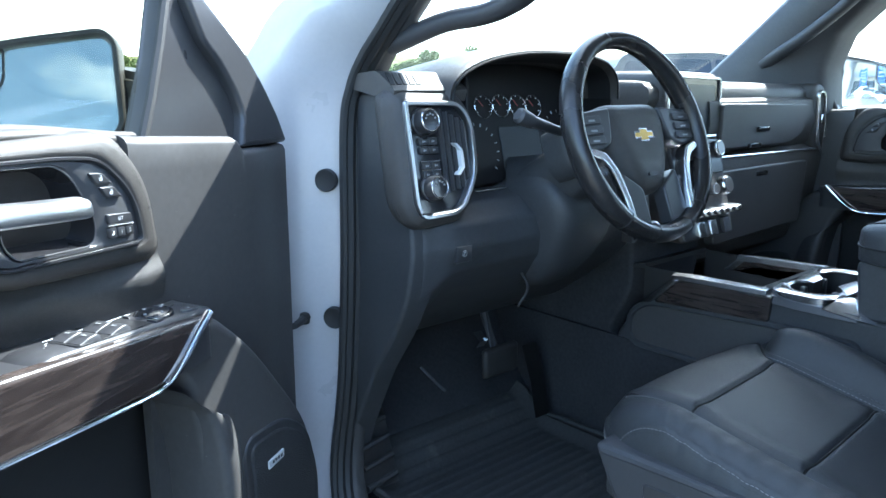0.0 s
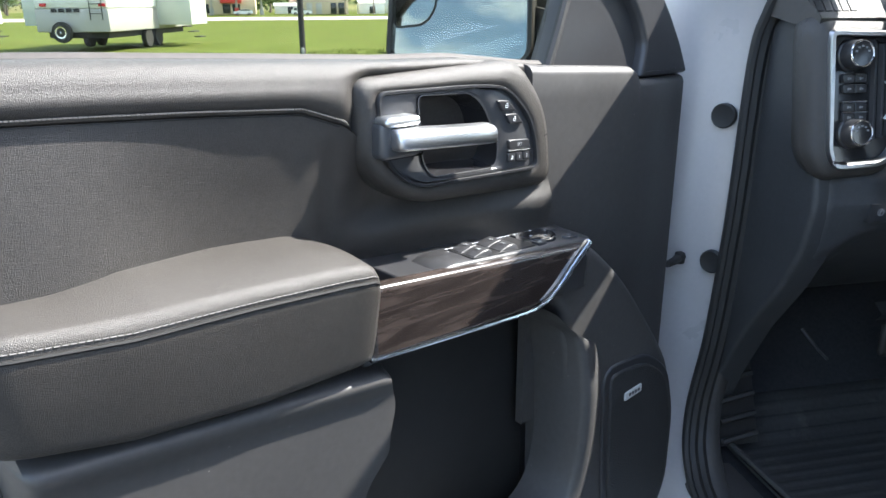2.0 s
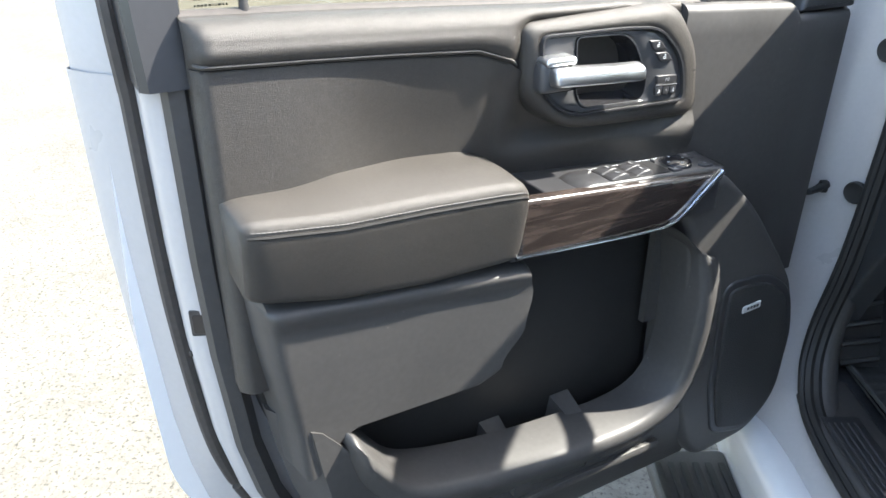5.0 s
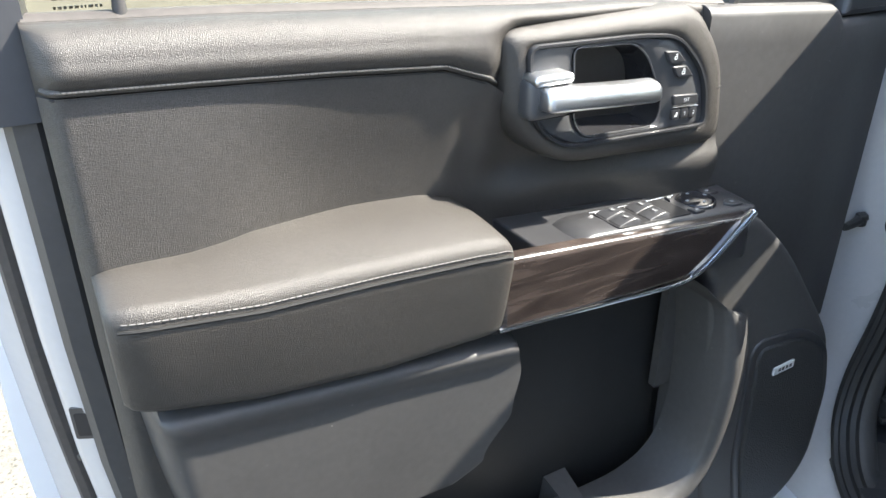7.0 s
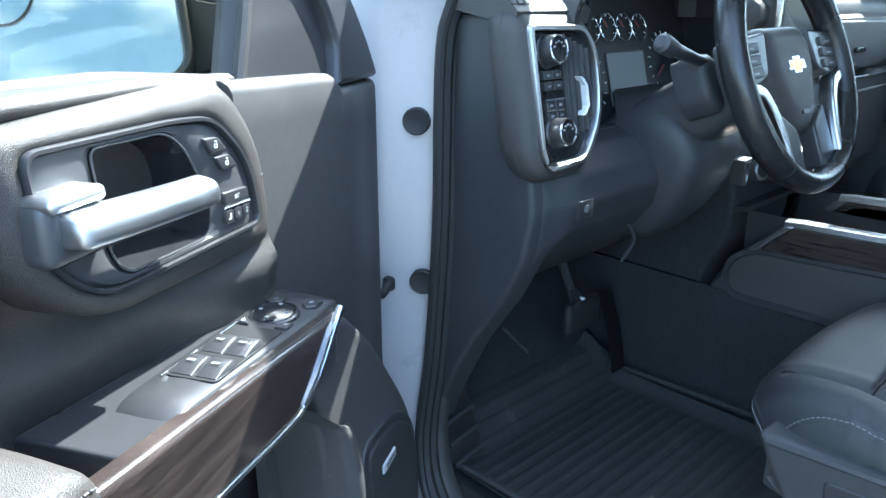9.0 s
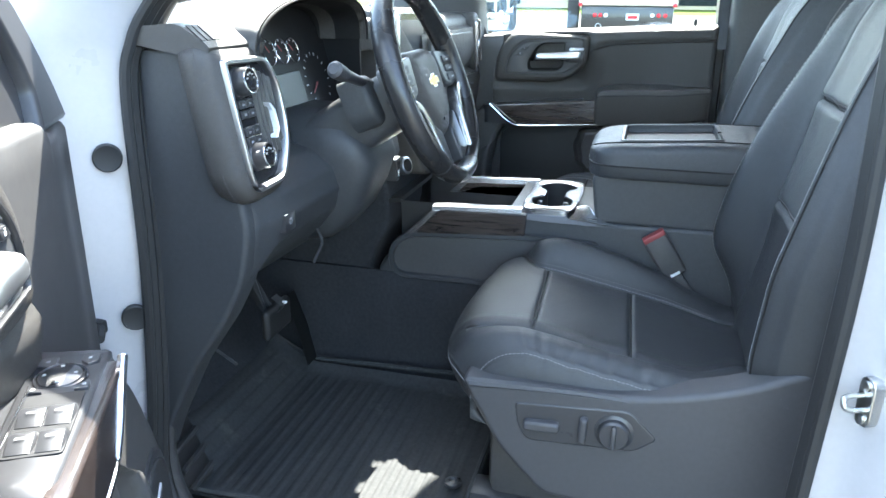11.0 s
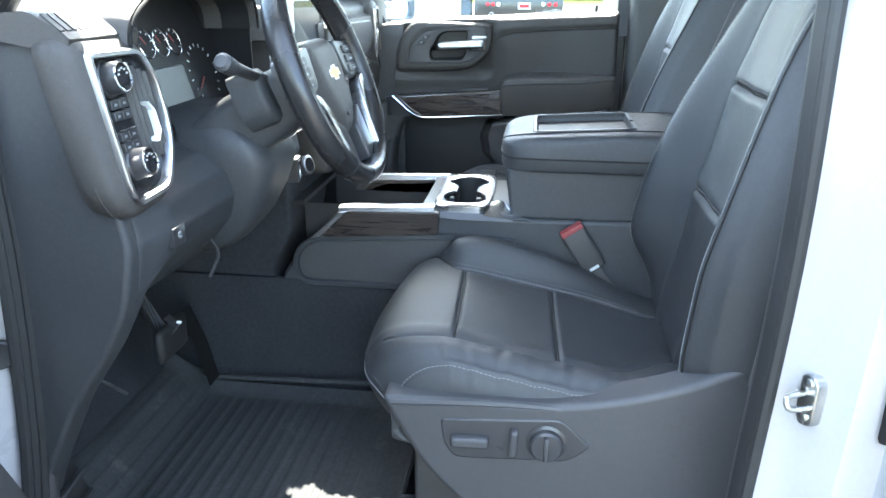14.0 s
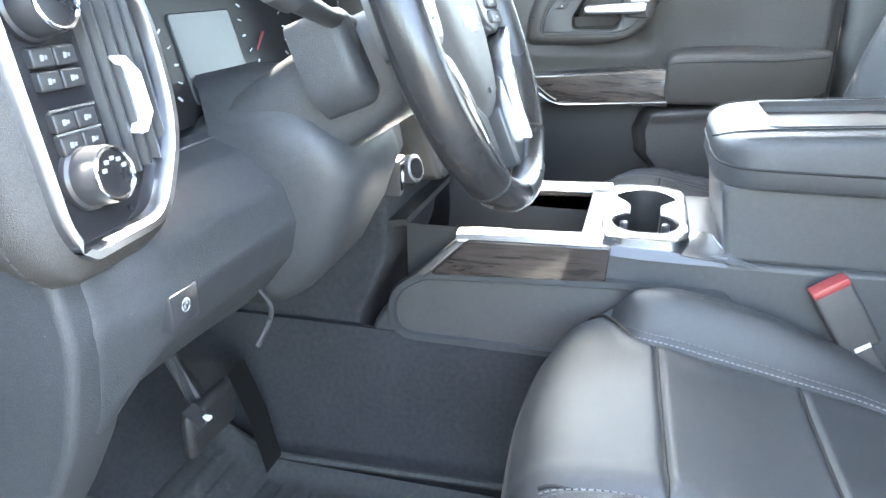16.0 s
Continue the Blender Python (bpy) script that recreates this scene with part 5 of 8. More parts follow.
for k in range(5):
    bm = nb()
    z = 0.665 + k * 0.035
    y = line_table([(0.65, -0.02), (0.78, 0.03), (0.85, 0.06)], z)
    tube(bm, [(-0.79, y - 0.012, z), (-0.72, y - 0.012, z + 0.012)], 0.006, 6)
    part("rib", bm, M_RUBBER, dp)

# ---- dashboard ----
dash = thing("dashboard", (-0.05, 0.0, 1.0), "black leather-covered dashboard with stitched seams", "dashboard")


def XZ(a, b, w):
    return Vector((a, w, b))


# top pad to the windscreen
bm = nb()
skin(bm, [[Vector((x, max(y, 0.03) if -0.69 < x < -0.17 else max(y, -0.10) if x < -0.6 else y, z + 0.012 * math.cos(x * 1.6) - 0.012)) for y, z in ((0.44, 1.40), (0.2, 1.432), (0.0, 1.447), (-0.10, 1.449), (-0.145, 1.444), (-0.165, 1.43), (-0.168, 1.405), (-0.15, 1.38), (0.1, 1.37))]
         for x in np.linspace(-0.79, 0.72, 40)], False)
part("top_pad", bm, M_SOFT, dash, "sunlit black grained dash top", sharp=50)
# passenger face, upper and lower
bm = nb()
fl = [[Vector((x, y, z)) for y, z in ((-0.15, 1.415), (-0.185, 1.40), (-0.19, 1.345), (-0.178, 1.288), (-0.165, 1.275), (-0.19, 1.262), (-0.195, 1.24), (-0.18, 1.12), (-0.14, 1.0), (-0.05, 0.95), (0.2, 0.96))]
      for x in np.linspace(0.09, 0.72, 16)]
skin(bm, fl, False)
part("passenger_face", bm, M_SOFT, dash, sharp=40)
bm = nb()
slab(bm, rounded([(0.135, 1.285), (0.135, 1.397), (0.60, 1.39), (0.585, 1.31), (0.50, 1.285)], 0.02, 4), -0.18, -0.196, XZ, 0.005)
gbx = part("upper_glove_door", bm, M_SOFT, dash, "upper glove box door")
bm = nb()
slab(bm, rounded([(0.13, 1.05), (0.13, 1.235), (0.62, 1.235), (0.60, 1.06)], 0.02, 4), -0.175, -0.2, XZ, 0.006)
part("lower_glove_door", bm, M_PLASTIC, dash)
for x, z in ((0.34, 1.33), (0.35, 1.215), (0.30, 1.29)):
    bm = nb()
    box(bm, (x - 0.028, -0.204, z - 0.006), (x + 0.028, -0.194, z + 0.006), 0.003)
    part("latch_bar", bm, M_GLOSSY, dash)
bm = nb()
tube(bm, [(0.12, -0.193, 1.268), (0.68, -0.193, 1.262)], 0.003, 6)
part("silver_line", bm, M_SILVER, dash)
# far end vent
o = rounded([(0.655, 1.425), (0.70, 1.425), (0.745, 1.25), (0.72, 1.235), (0.68, 1.28)], [0.02, 0.02, 0.012, 0.012, 0.02], 4)
bm = nb()
slab(bm, inset(o, -0.02), -0.10, -0.19, XZ, 0.015)
part("vent_surround", bm, M_SOFT, dash)
bm = nb()
ring(bm, o, inset(o, 0.006), -0.18, -0.198, XZ)
fv = part("far_vent", bm, M_SILVER, dash, "silver framed air vent")
bm = nb()
slab(bm, inset(o, 0.006), -0.17, -0.185, XZ)
part("vent_core", bm, M_GLOSSY, fv)
bm = nb()
box(bm, (0.695, -0.197, 1.33), (0.705, -0.188, 1.36), 0.003)
part("vent_tab", bm, M_SILVER, fv)

# instrument hood: an arch that runs forward into the top pad
bm = nb()


def arch(k, w, h):
    pts = []
    for i in range(25):
        a = math.pi * i / 24
        c, s = math.cos(a), math.sin(a)
        if c > 0:
            pts.append((-0.455 - (w + 0.04) * c, 1.41 + h * abs(s) ** 0.85))
        else:
            pts.append((-0.455 + w * abs(c) ** 0.6, 1.41 + h * abs(s) ** 0.62))
    return pts


loops = []
for y, w, h, dz in ((-0.075, 0.185, 0.068, 0), (-0.155, 0.20, 0.078, 0), (-0.168, 0.206, 0.083, 0), (-0.168, 0.214, 0.090, 0), (-0.155, 0.221, 0.096, 0), (-0.08, 0.226, 0.098, 0), (0.06, 0.215, 0.075, 0), (0.2, 0.18, 0.03, 0), (0.27, 0.14, 0.0, 0)):
    loops.append([Vector((x, y, z + dz)) for x, z in arch(0, w, h)])
skin(bm, loops, False)
part("instrument_hood", bm, M_SOFT, dash, "hooded black instrument binnacle", sharp=60)
bm = nb()
skin(bm, [[Vector((x, y, z)) for x, z in arch(0, w, h)] for y, w, h in ((-0.158, 0.198, 0.0765), (-0.10, 0.190, 0.071), (-0.04, 0.184, 0.066))], False)
part("hood_lining", bm, M_FACE, dash, "black hood lining")
bm = nb()
tube(bm, [Vector((x, -0.17, z)) for x, z in arch(0, 0.208, 0.086)], 0.0025, 6)
part("hood_seam", bm, M_SEAM, dash)
# cluster
cl = thing("instrument_cluster", (-0.39, -0.1, 1.25), "instrument cluster with ringed gauges and display", "instrument cluster")
cq = rounded([(-0.655, 1.255), (-0.25, 1.255), (-0.25, 1.44), (-0.28, 1.482), (-0.61, 1.482), (-0.65, 1.44)], 0.02, 4)
tiltc = lambda a, b, w: Vector((a, w + (b - 1.36) * 0.28, b))
bm = nb()
slab(bm, cq, -0.03, -0.085, tiltc)
part("cluster_face", bm, M_FACE, cl, "black gauge face")
for x0 in (-0.656, -0.249):
    bm = nb()
    box(bm, (x0 - 0.003, -0.155, 1.25), (x0 + 0.003, -0.03, 1.45), 0.001, 1)
    part("cluster_cheek", bm, M_FACE, cl)
G = [(-0.545, 1.397, 0.022), (-0.497, 1.398, 0.022), (-0.45, 1.397, 0.022), (-0.405, 1.396, 0.022)]
for gx, gz, gr in G:
    c = tiltc(gx, gz, -0.087)
    bm = nb()
    tube(bm, [c + Vector((gr * math.cos(a), gr * math.sin(a) * 0.28 - 0.002, gr * math.sin(a))) for a in np.linspace(0, 2 * math.pi, 32)[:-1]], 0.0012, 6, closed=True)
    gg = part("gauge_ring", bm, M_CHROME, cl, "bright ring round a small gauge")
    bm = nb()
    for k in range(7):
        a = radians(215 - k * 41)
        p, q = [c + Vector((rr * math.cos(a), rr * math.sin(a) * 0.28 - 0.0012, rr * math.sin(a))) for rr in (gr * 0.78, gr * 0.9)]
        tube(bm, [p, q], 0.0008, 4)
    part("gauge_ticks", bm, M_WHITE, gg)
    bm = nb()
    a = radians(130)
    tube(bm, [c + Vector((0, -0.002, 0)), c + Vector((gr * 0.7 * math.cos(a), gr * 0.7 * math.sin(a) * 0.28 - 0.002, gr * 0.7 * math.sin(a)))], 0.0011, 5)
    part("needle", bm, M_RED, gg)
for cx, cz, r in ((-0.335, 1.335, 0.056), (-0.575, 1.315, 0.056)):
    c = tiltc(cx, cz, -0.087)
    bm = nb()
    for k in range(15):
        a = radians(225 - k * 19)
        p, q = [c + Vector((rr * math.cos(a), rr * math.sin(a) * 0.28 - 0.0012, rr * math.sin(a))) for rr in (r * 0.84, r * 0.94)]
        tube(bm, [p, q], 0.0012 if k % 2 == 0 else 0.0007, 4)
    part("dial_ticks", bm, M_WHITE, cl)
    bm = nb()
    a = radians(212)
    tube(bm, [c + Vector((0.01 * math.cos(a), -0.004, 0.01 * math.sin(a))), c + Vector((r * 0.75 * math.cos(a), r * 0.75 * math.sin(a) * 0.28 - 0.004, r * 0.75 * math.sin(a)))], [0.0022, 0.0011], 6)
    part("needle", bm, M_RED, cl, "red dial needle")
bm = nb()
slab(bm, rounded([(-0.512, 1.272), (-0.40, 1.272), (-0.40, 1.358), (-0.512, 1.358)], 0.006, 3), -0.08, -0.0875, tiltc, 0.001)
part("cluster_display", bm, M_DISPLAY, cl, "pale grey information display")
bm = nb()
tube(bm, [(-0.62, -0.14, 1.247), (-0.30, -0.14, 1.247)], 0.0018, 5)
part("cluster_edge_line", bm, M_SILVER, cl)

# driver knee panel
KNEE_OUT = [(1.25, -0.13), (1.235, -0.165), (1.20, -0.186), (1.165, -0.192), (1.08, -0.172), (1.015, -0.132), (0.917, -0.060), (0.80, 0.005), (0.70, 0.045), (0.64, 0.06)]
KNEE_IN = [(1.25, -0.13), (1.235, -0.17), (1.205, -0.203), (1.165, -0.210), (1.125, -0.195), (1.08, -0.155), (1.03, -0.095), (0.98, -0.03), (0.94, 0.03), (0.92, 0.10)]


def knee(i, j):
    """Lower dash: a rounded spine at the door edge that runs to the floor, and a panel that turns under beside it."""
    x = -0.80 + 0.635 * i
    k = j * (len(KNEE_OUT) - 1)
    a = min(int(k), len(KNEE_OUT) - 2)
    t = k - a
    zo, yo = [KNEE_OUT[a][c] * (1 - t) + KNEE_OUT[a + 1][c] * t for c in (0, 1)]
    zi, yi = [KNEE_IN[a][c] * (1 - t) + KNEE_IN[a + 1][c] * t for c in (0, 1)]
    f = sstep(0.03, 0.14, i)
    y, z = yo * (1 - f) + yi * f, zo * (1 - f) + zi * f
    y += 0.022 * sstep(0.045, 0.0, i) ** 2
    y -= 0.020 * math.exp(-((i - 0.62) / 0.16) ** 2) * sstep(0.0, 0.3, j) * sstep(0.95, 0.5, j)
    return Vector((x, y, z))


bm = nb()
sheet(bm, knee, 72, 54, 0.01, (0, 1, 0))
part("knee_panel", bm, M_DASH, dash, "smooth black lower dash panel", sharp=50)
# dash end panel toward the door
bm = nb()
ep = rounded([(-0.035, 1.425), (-0.02, 1.1), (0.03, 0.92), (0.08, 0.66), (0.045, 0.66), (-0.01, 0.80), (-0.070, 0.917), (-0.135, 1.01), (-0.172, 1.08), (-0.190, 1.165), (-0.18, 1.22), (-0.140, 1.395), (-0.105, 1.425)], 0.02, 3)
slab(bm, ep, -0.755, -0.805, lambda a, b, w: Vector((w, a, b)), 0.008)
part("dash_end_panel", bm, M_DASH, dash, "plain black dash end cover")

# switch pod at the outer end
pod_o = rounded([(-0.827, 1.430), (-0.683, 1.426), (-0.651, 1.378), (-0.652, 1.281), (-0.705, 1.210), (-0.806, 1.207), (-0.827, 1.24)], [0.03, 0.03, 0.03, 0.04, 0.03, 0.02, 0.02], 5)
PT = lambda a, b, w: Vector((a, w - (1.325 - b) * 0.19 + 0.005, b))
bm = nb()
loops = [[PT(a + 0.034 if a < -0.74 else a - 0.01, b, -0.115) for a, b in inset(pod_o, 0.006)]]
for off, w in ((0.002, -0.135), (-0.003, -0.152), (-0.004, -0.165), (0.0, -0.178), (0.006, -0.186), (0.016, -0.190)):
    loops.append([PT(a, b, w) for a, b in inset(pod_o, off)])
skin(bm, loops, True, False, False)
pod = part("switch_pod", bm, M_SOFT, dash, "leather covered side pod with stitched edge", sharp=60)
bm = nb()
dashes(bm, [PT(a, b, -0.163) for a, b in inset(pod_o, -0.0042)], 0.005, 0.003, 0.0008, 4)
part("pod_stitching", bm, M_THREAD_K, pod)
pi = inset(pod_o, 0.016)
bm = nb()
ring(bm, pi, inset(pi, 0.0085), -0.18, -0.1975, PT, 0.003)
part("pod_trim_ring", bm, M_DCHROME, pod, "silver trim ring")
bm = nb()
slab(bm, inset(pi, 0.0075), -0.17, -0.184, PT)
part("pod_plate", bm, M_GLOSSY, pod, "gloss black switch plate")
NP = Vector((0, -1, 0.19)).normalized()
for kx, kz, r, nm in ((-0.771, 1.377, 0.0205, "knob"), (-0.768, 1.271, 0.0195, "knob")):
    c = PT(kx, kz, -0.184)
    bm = nb()
    lathe(bm, [(r * 1.12, 0), (r * 1.1, 0.004), (r, 0.006), (r * 0.97, 0.020), (r * 0.9, 0.024), (r * 0.8, 0.0235)], c, NP, 32)
    kb = part(nm, bm, M_SATIN, pod, "round knob with bright rim")
    bm = nb()
    ctr = c + NP * 0.0245
    xa = Vector((1, 0, 0))
    ya = NP.cross(xa)
    tube(bm, [ctr + r * 0.86 * (math.cos(a) * xa + math.sin(a) * ya) for a in np.linspace(0, 2 * math.pi, 28)[:-1]], 0.0014, 6, closed=True)
    part("knob_rim", bm, M_CHROME, pod)
    bm = nb()
    lathe(bm, [(r * 0.8, 0.023), (r * 0.8, 0.0242), (0.0001, 0.0244)], c, NP, 24)
    part("knob_face", bm, M_GLOSSY, pod)
    bm = nb()
    for k in range(5):
        a = radians(20 + k * 35)
        q = ctr + NP * 0.0005 + r * 0.5 * (math.cos(a) * xa - math.sin(a) * ya * -1)
        box(bm, (q.x - 0.0016, q.y - 0.0006, q.z - 0.0012), (q.x + 0.0016, q.y + 0.0006, q.z + 0.0012))
    part("knob_marks", bm, M_PALE, pod)
for row, (z, n) in enumerate(((1.347, 2), (1.333, 2), (1.308, 2), (1.294, 2))):
    for k in range(n):
        x0 = -0.784 + k * 0.0195 + row * 0.0004
        bm = nb()
        slab(bm, rounded([(x0, z - 0.0058), (x0 + 0.018, z - 0.0058), (x0 + 0.018, z + 0.0058), (x0, z + 0.0058)], 0.0015, 2), -0.182, -0.1895, PT, 0.0012)
        part("button", bm, M_SATIN, pod)
        bm = nb()
        c = PT(x0 + 0.009, z, -0.1899)
        box(bm, (c.x - 0.0028, c.y - 0.0004, c.z - 0.0018), (c.x - 0.0004, c.y + 0.0004, c.z + 0.0018))
        box(bm, (c.x + 0.0008, c.y - 0.0004, c.z - 0.0012), (c.x + 0.0026, c.y + 0.0004, c.z + 0.0012))
        part("button_mark", bm, M_PALE, pod)
for z in (1.3155, 1.3010):
    bm = nb()
    tube(bm, [PT(-0.785, z, -0.189), PT(-0.745, z, -0.189)], 0.0011, 5)
    part("bright_line", bm, M_SILVER, pod)
# vent slats beside the switches
for k in range(5):
    x = -0.737 + k * 0.0125
    bm = nb()
    zt, zb = 1.398 - k * 0.005, 1.262 + k * 0.002
    skin(bm, [[PT(x + a, z, w) for a, w in ((0, -0.183), (0.003, -0.19), (0.009, -0.187), (0.01, -0.182))] for z in (zb, (zb + zt) / 2, zt)])
    part("vent_slat", bm, M_SATIN, pod)
# White instead of metal: the tab's bright reflection is put into its colour.
bm = nb()
skin(bm, [[PT(x + a, z, w) for a, w in ((-0.004, -0.186), (-0.003, -0.196), (0.003, -0.196), (0.004, -0.186))] for x, z in ((-0.712, 1.290), (-0.700, 1.302), (-0.701, 1.330), (-0.712, 1.342))])
part("vent_tab", bm, M_WHITE, pod, "silver vent tab, its bright reflection painted white")
# side demister grille on top
bm = nb()
skin(bm, [[Vector((x, y, z)) for y, z in ((-0.04, 1.43), (-0.045, 1.447), (-0.06, 1.455), (-0.105, 1.459), (-0.118, 1.456), (-0.155, 1.434), (-0.16, 1.428), (-0.155, 1.41))] for x in (-0.818, -0.74, -0.662)])
sg = part("side_demister", bm, M_SOFT, dash, sharp=40)
# Slots are raised dark strips; the shade of their depth is put into colour.
for k in range(5):
    bm = nb()
    x = -0.807 + k * 0.0135
    skin(bm, [[Vector((x + a - 0.012 * q, -0.120 - 0.031 * q, 1.4555 - 0.0184 * q + w)) for a, w in ((0, -0.002), (0.0005, 0.0008), (0.0095, 0.0008), (0.010, -0.002))] for q in (0.0, 1.0)])
    part("demister_slot", bm, M_FACE, sg)
# parking brake switch
bm = nb()
py = min((abs(knee(i / 90, j / 90).x + 0.710) + abs(knee(i / 90, j / 90).z - 1.156), knee(i / 90, j / 90).y) for i in range(30) for j in range(91))[1]
box(bm, (-0.728, py - 0.003, 1.141), (-0.692, py + 0.01, 1.170), 0.002, 2)
pk = part("park_brake_switch", bm, M_SATIN, dash, "park brake switch with a white symbol")
bm = nb()
c = Vector((-0.710, py - 0.0035, 1.157))
tube(bm, [c + Vector((0.005 * math.cos(a), 0, 0.005 * math.sin(a))) for a in np.linspace(0, 2 * math.pi, 16)[:-1]], 0.0007, 4, closed=True)
box(bm, (c.x - 0.0018, c.y - 0.0005, c.z - 0.003), (c.x - 0.0008, c.y + 0.0005, c.z + 0.003))
box(bm, (c.x - 0.0018, c.y - 0.0005, c.z + 0.0005), (c.x + 0.0018, c.y + 0.0005, c.z + 0.003))
part("park_symbol", bm, M_PALE, pk)
# bonnet release and a pale tag under the dash
bm = nb()
skin(bm, [[Vector((x, y, z)) for x in (-0.575, -0.553)] for y, z in ((-0.09, 0.955), (-0.11, 0.94), (-0.10, 0.925))], False)
bmesh.ops.solidify(bm, geom=list(bm.faces), thickness=0.012)
rl = solo("bonnet_release", bm, M_SATIN, "black bonnet release lever with a white mark", "lever")
bm = nb()
box(bm, (-0.562, -0.113, 0.940), (-0.555, -0.104, 0.944), 0.001)
part("release_mark", bm, M_WHITE, rl)
bm = nb()
tube(bm, smooth_path([(-0.52, -0.16, 1.09), (-0.50, -0.165, 1.05), (-0.51, -0.15, 1.01)]), 0.003, 6)
solo("cable", bm, M_PLAST_G, "thin grey cable under the dashboard", "cable")
bm = nb()
tube(bm, smooth_path([(-0.62, 0.02, 0.86), (-0.60, -0.0, 0.83), (-0.57, 0.0, 0.80)]), 0.003, 6)
solo("cable", bm, M_PLAST_G, "pale loose connector wire by the footwell", "cable")

# filler between the dash, the stack and the console front
bm = nb()
slab(bm, rounded([(-0.15, 0.61), (-0.14, 0.90), (-0.19, 0.99), (-0.19, 1.11), (0.25, 1.11), (0.25, 0.61)], 0.03, 3), 0.075, -0.190, lambda a, b, w: Vector((w, a, b)), 0.01)
part("tunnel_cover", bm, M_CARPET, dash)

# ---- centre stack ----
stack = thing("centre_stack", (0.02, -0.1, 1.05), "centre stack with touchscreen, knobs and toggle row", "centre stack")
TT = lambda a, b, w: Vector((a + 0.022, w - max(0, 1.33 - b) * 0.30, b))
so = rounded([(-0.115, 1.47), (0.125, 1.465), (0.13, 1.30), (0.125, 1.09), (-0.11, 1.09), (-0.12, 1.30)], [0.03, 0.03, 0.02, 0.02, 0.02, 0.02], 4)
bm = nb()
slab(bm, so, 0.0, -0.175, TT, 0.012)
part("stack_body", bm, M_SOFT, stack)
s2 = rounded([(-0.10, 1.325), (-0.10, 1.455), (0.112, 1.45), (0.114, 1.325)], 0.01, 3)
bm = nb()
ring(bm, inset(s2, -0.006), s2, -0.17, -0.186, TT, 0.003)
part("screen_bezel", bm, M_SILVER, stack, "bright screen surround")
bm = nb()
slab(bm, s2, -0.17, -0.180, TT)
part("screen_frame", bm, M_GLOSSY, stack)
bm = nb()
slab(bm, rounded([(-0.085, 1.332), (-0.085, 1.442), (0.095, 1.438), (0.095, 1.332)], 0.004, 2), -0.175, -0.1815, TT)
part("touchscreen", bm, M_SCREEN, stack, "switched-off touchscreen, its grey reflection painted in")
bm = nb()
slab(bm, rounded([(-0.10, 1.235), (-0.10, 1.315), (0.112, 1.315), (0.112, 1.235)], 0.008, 3), -0.165, -0.185, TT, 0.003)
part("button_plate", bm, M_SATIN, stack)
NS = Vector((0, -1, 0.3)).normalized()
for x, z, r in ((0.085, 1.29, 0.019), (-0.075, 1.29, 0.015), (0.09, 1.205, 0.022), (0.035, 1.20, 0.014), (-0.07, 1.205, 0.022)):
    bm = nb()
    lathe(bm, [(r, 0), (r * 0.95, 0.016), (r * 0.82, 0.02), (0.0001, 0.02)], TT(x, z, -0.183), NS, 24)
    kn = part("knob", bm, M_SATIN, stack)
    bm = nb()
    lathe(bm, [(r * 0.98, 0.012), (r * 1.0, 0.015), (r * 0.9, 0.019)], TT(x, z, -0.183), NS, 24)
    part("knob_rim", bm, M_CHROME, stack)
for k in range(5):
    bm = nb()
    x = -0.085 + k * 0.042
    slab(bm, rounded([(x, 1.27), (x + 0.03, 1.27), (x + 0.03, 1.302), (x, 1.302)], 0.003, 2), -0.18, -0.189, TT, 0.002)
    part("stack_button", bm, M_PLAST_G, stack)
for k in range(8):
    bm = nb()
    x = -0.078 + k * 0.028
    box(bm, (x, -0.262, 1.148), (x + 0.022, -0.225, 1.162), 0.004, 2)
    part("toggle", bm, M_SILVER, stack, "silver toggle switch")
bm = nb()
slab(bm, rounded([(-0.10, 1.095), (-0.10, 1.14), (0.11, 1.14), (0.11, 1.095)], 0.006, 3), -0.14, -0.178, TT, 0.003)
part("socket_panel", bm, M_SATIN, stack)
for x in (-0.05, 0.0, 0.06):
    bm = nb()
    slab(bm, rounded([(x, 1.10), (x + 0.03, 1.10), (x + 0.03, 1.135), (x, 1.135)], 0.004, 3), -0.17, -0.188, TT, 0.003)
    part("socket_cover", bm, M_SILVER if x < 0.05 else M_PLAST_G, stack)

# ---- steering column and wheel ----
WC = Vector((-0.44, -0.362, 1.352))
WN = Vector((0, -0.932, 0.363)).normalized()
WU = Vector((0, 0.363, 0.932)).normalized()
WX = Vector((1, 0, 0))


def WF(a, b, w):
    return WC + WX * a + WU * b + WN * w


wheel = thing("steering_wheel", tuple(WC - WN * 0.08), "black leather steering wheel with silver spokes", "steering wheel")
bm = nb()
R0 = 0.174
loops = []
NR = 72
for i in range(NR):
    a = 2 * math.pi * i / NR
    ca, sa = math.cos(a), math.sin(a)
    fat = 1.0 + 0.12 * math.exp(-((abs(ca) - 0.85) / 0.2) ** 2)
    loops.append([WF((R0 + 0.0155 * fat * math.cos(t)) * ca, (R0 + 0.0155 * fat * math.cos(t)) * sa * (1.0 if sa > -0.9 else 0.995), 0.019 * fat * math.sin(t)) for t in np.linspace(0, 2 * math.pi, 15)[:-1]])
skin(bm, loops + [loops[0]], True, False, False)
bmesh.ops.remove_doubles(bm, verts=bm.verts, dist=1e-6)
rim = part("rim", bm, M_RIM, wheel, "worn glossy black leather rim", sharp=80)
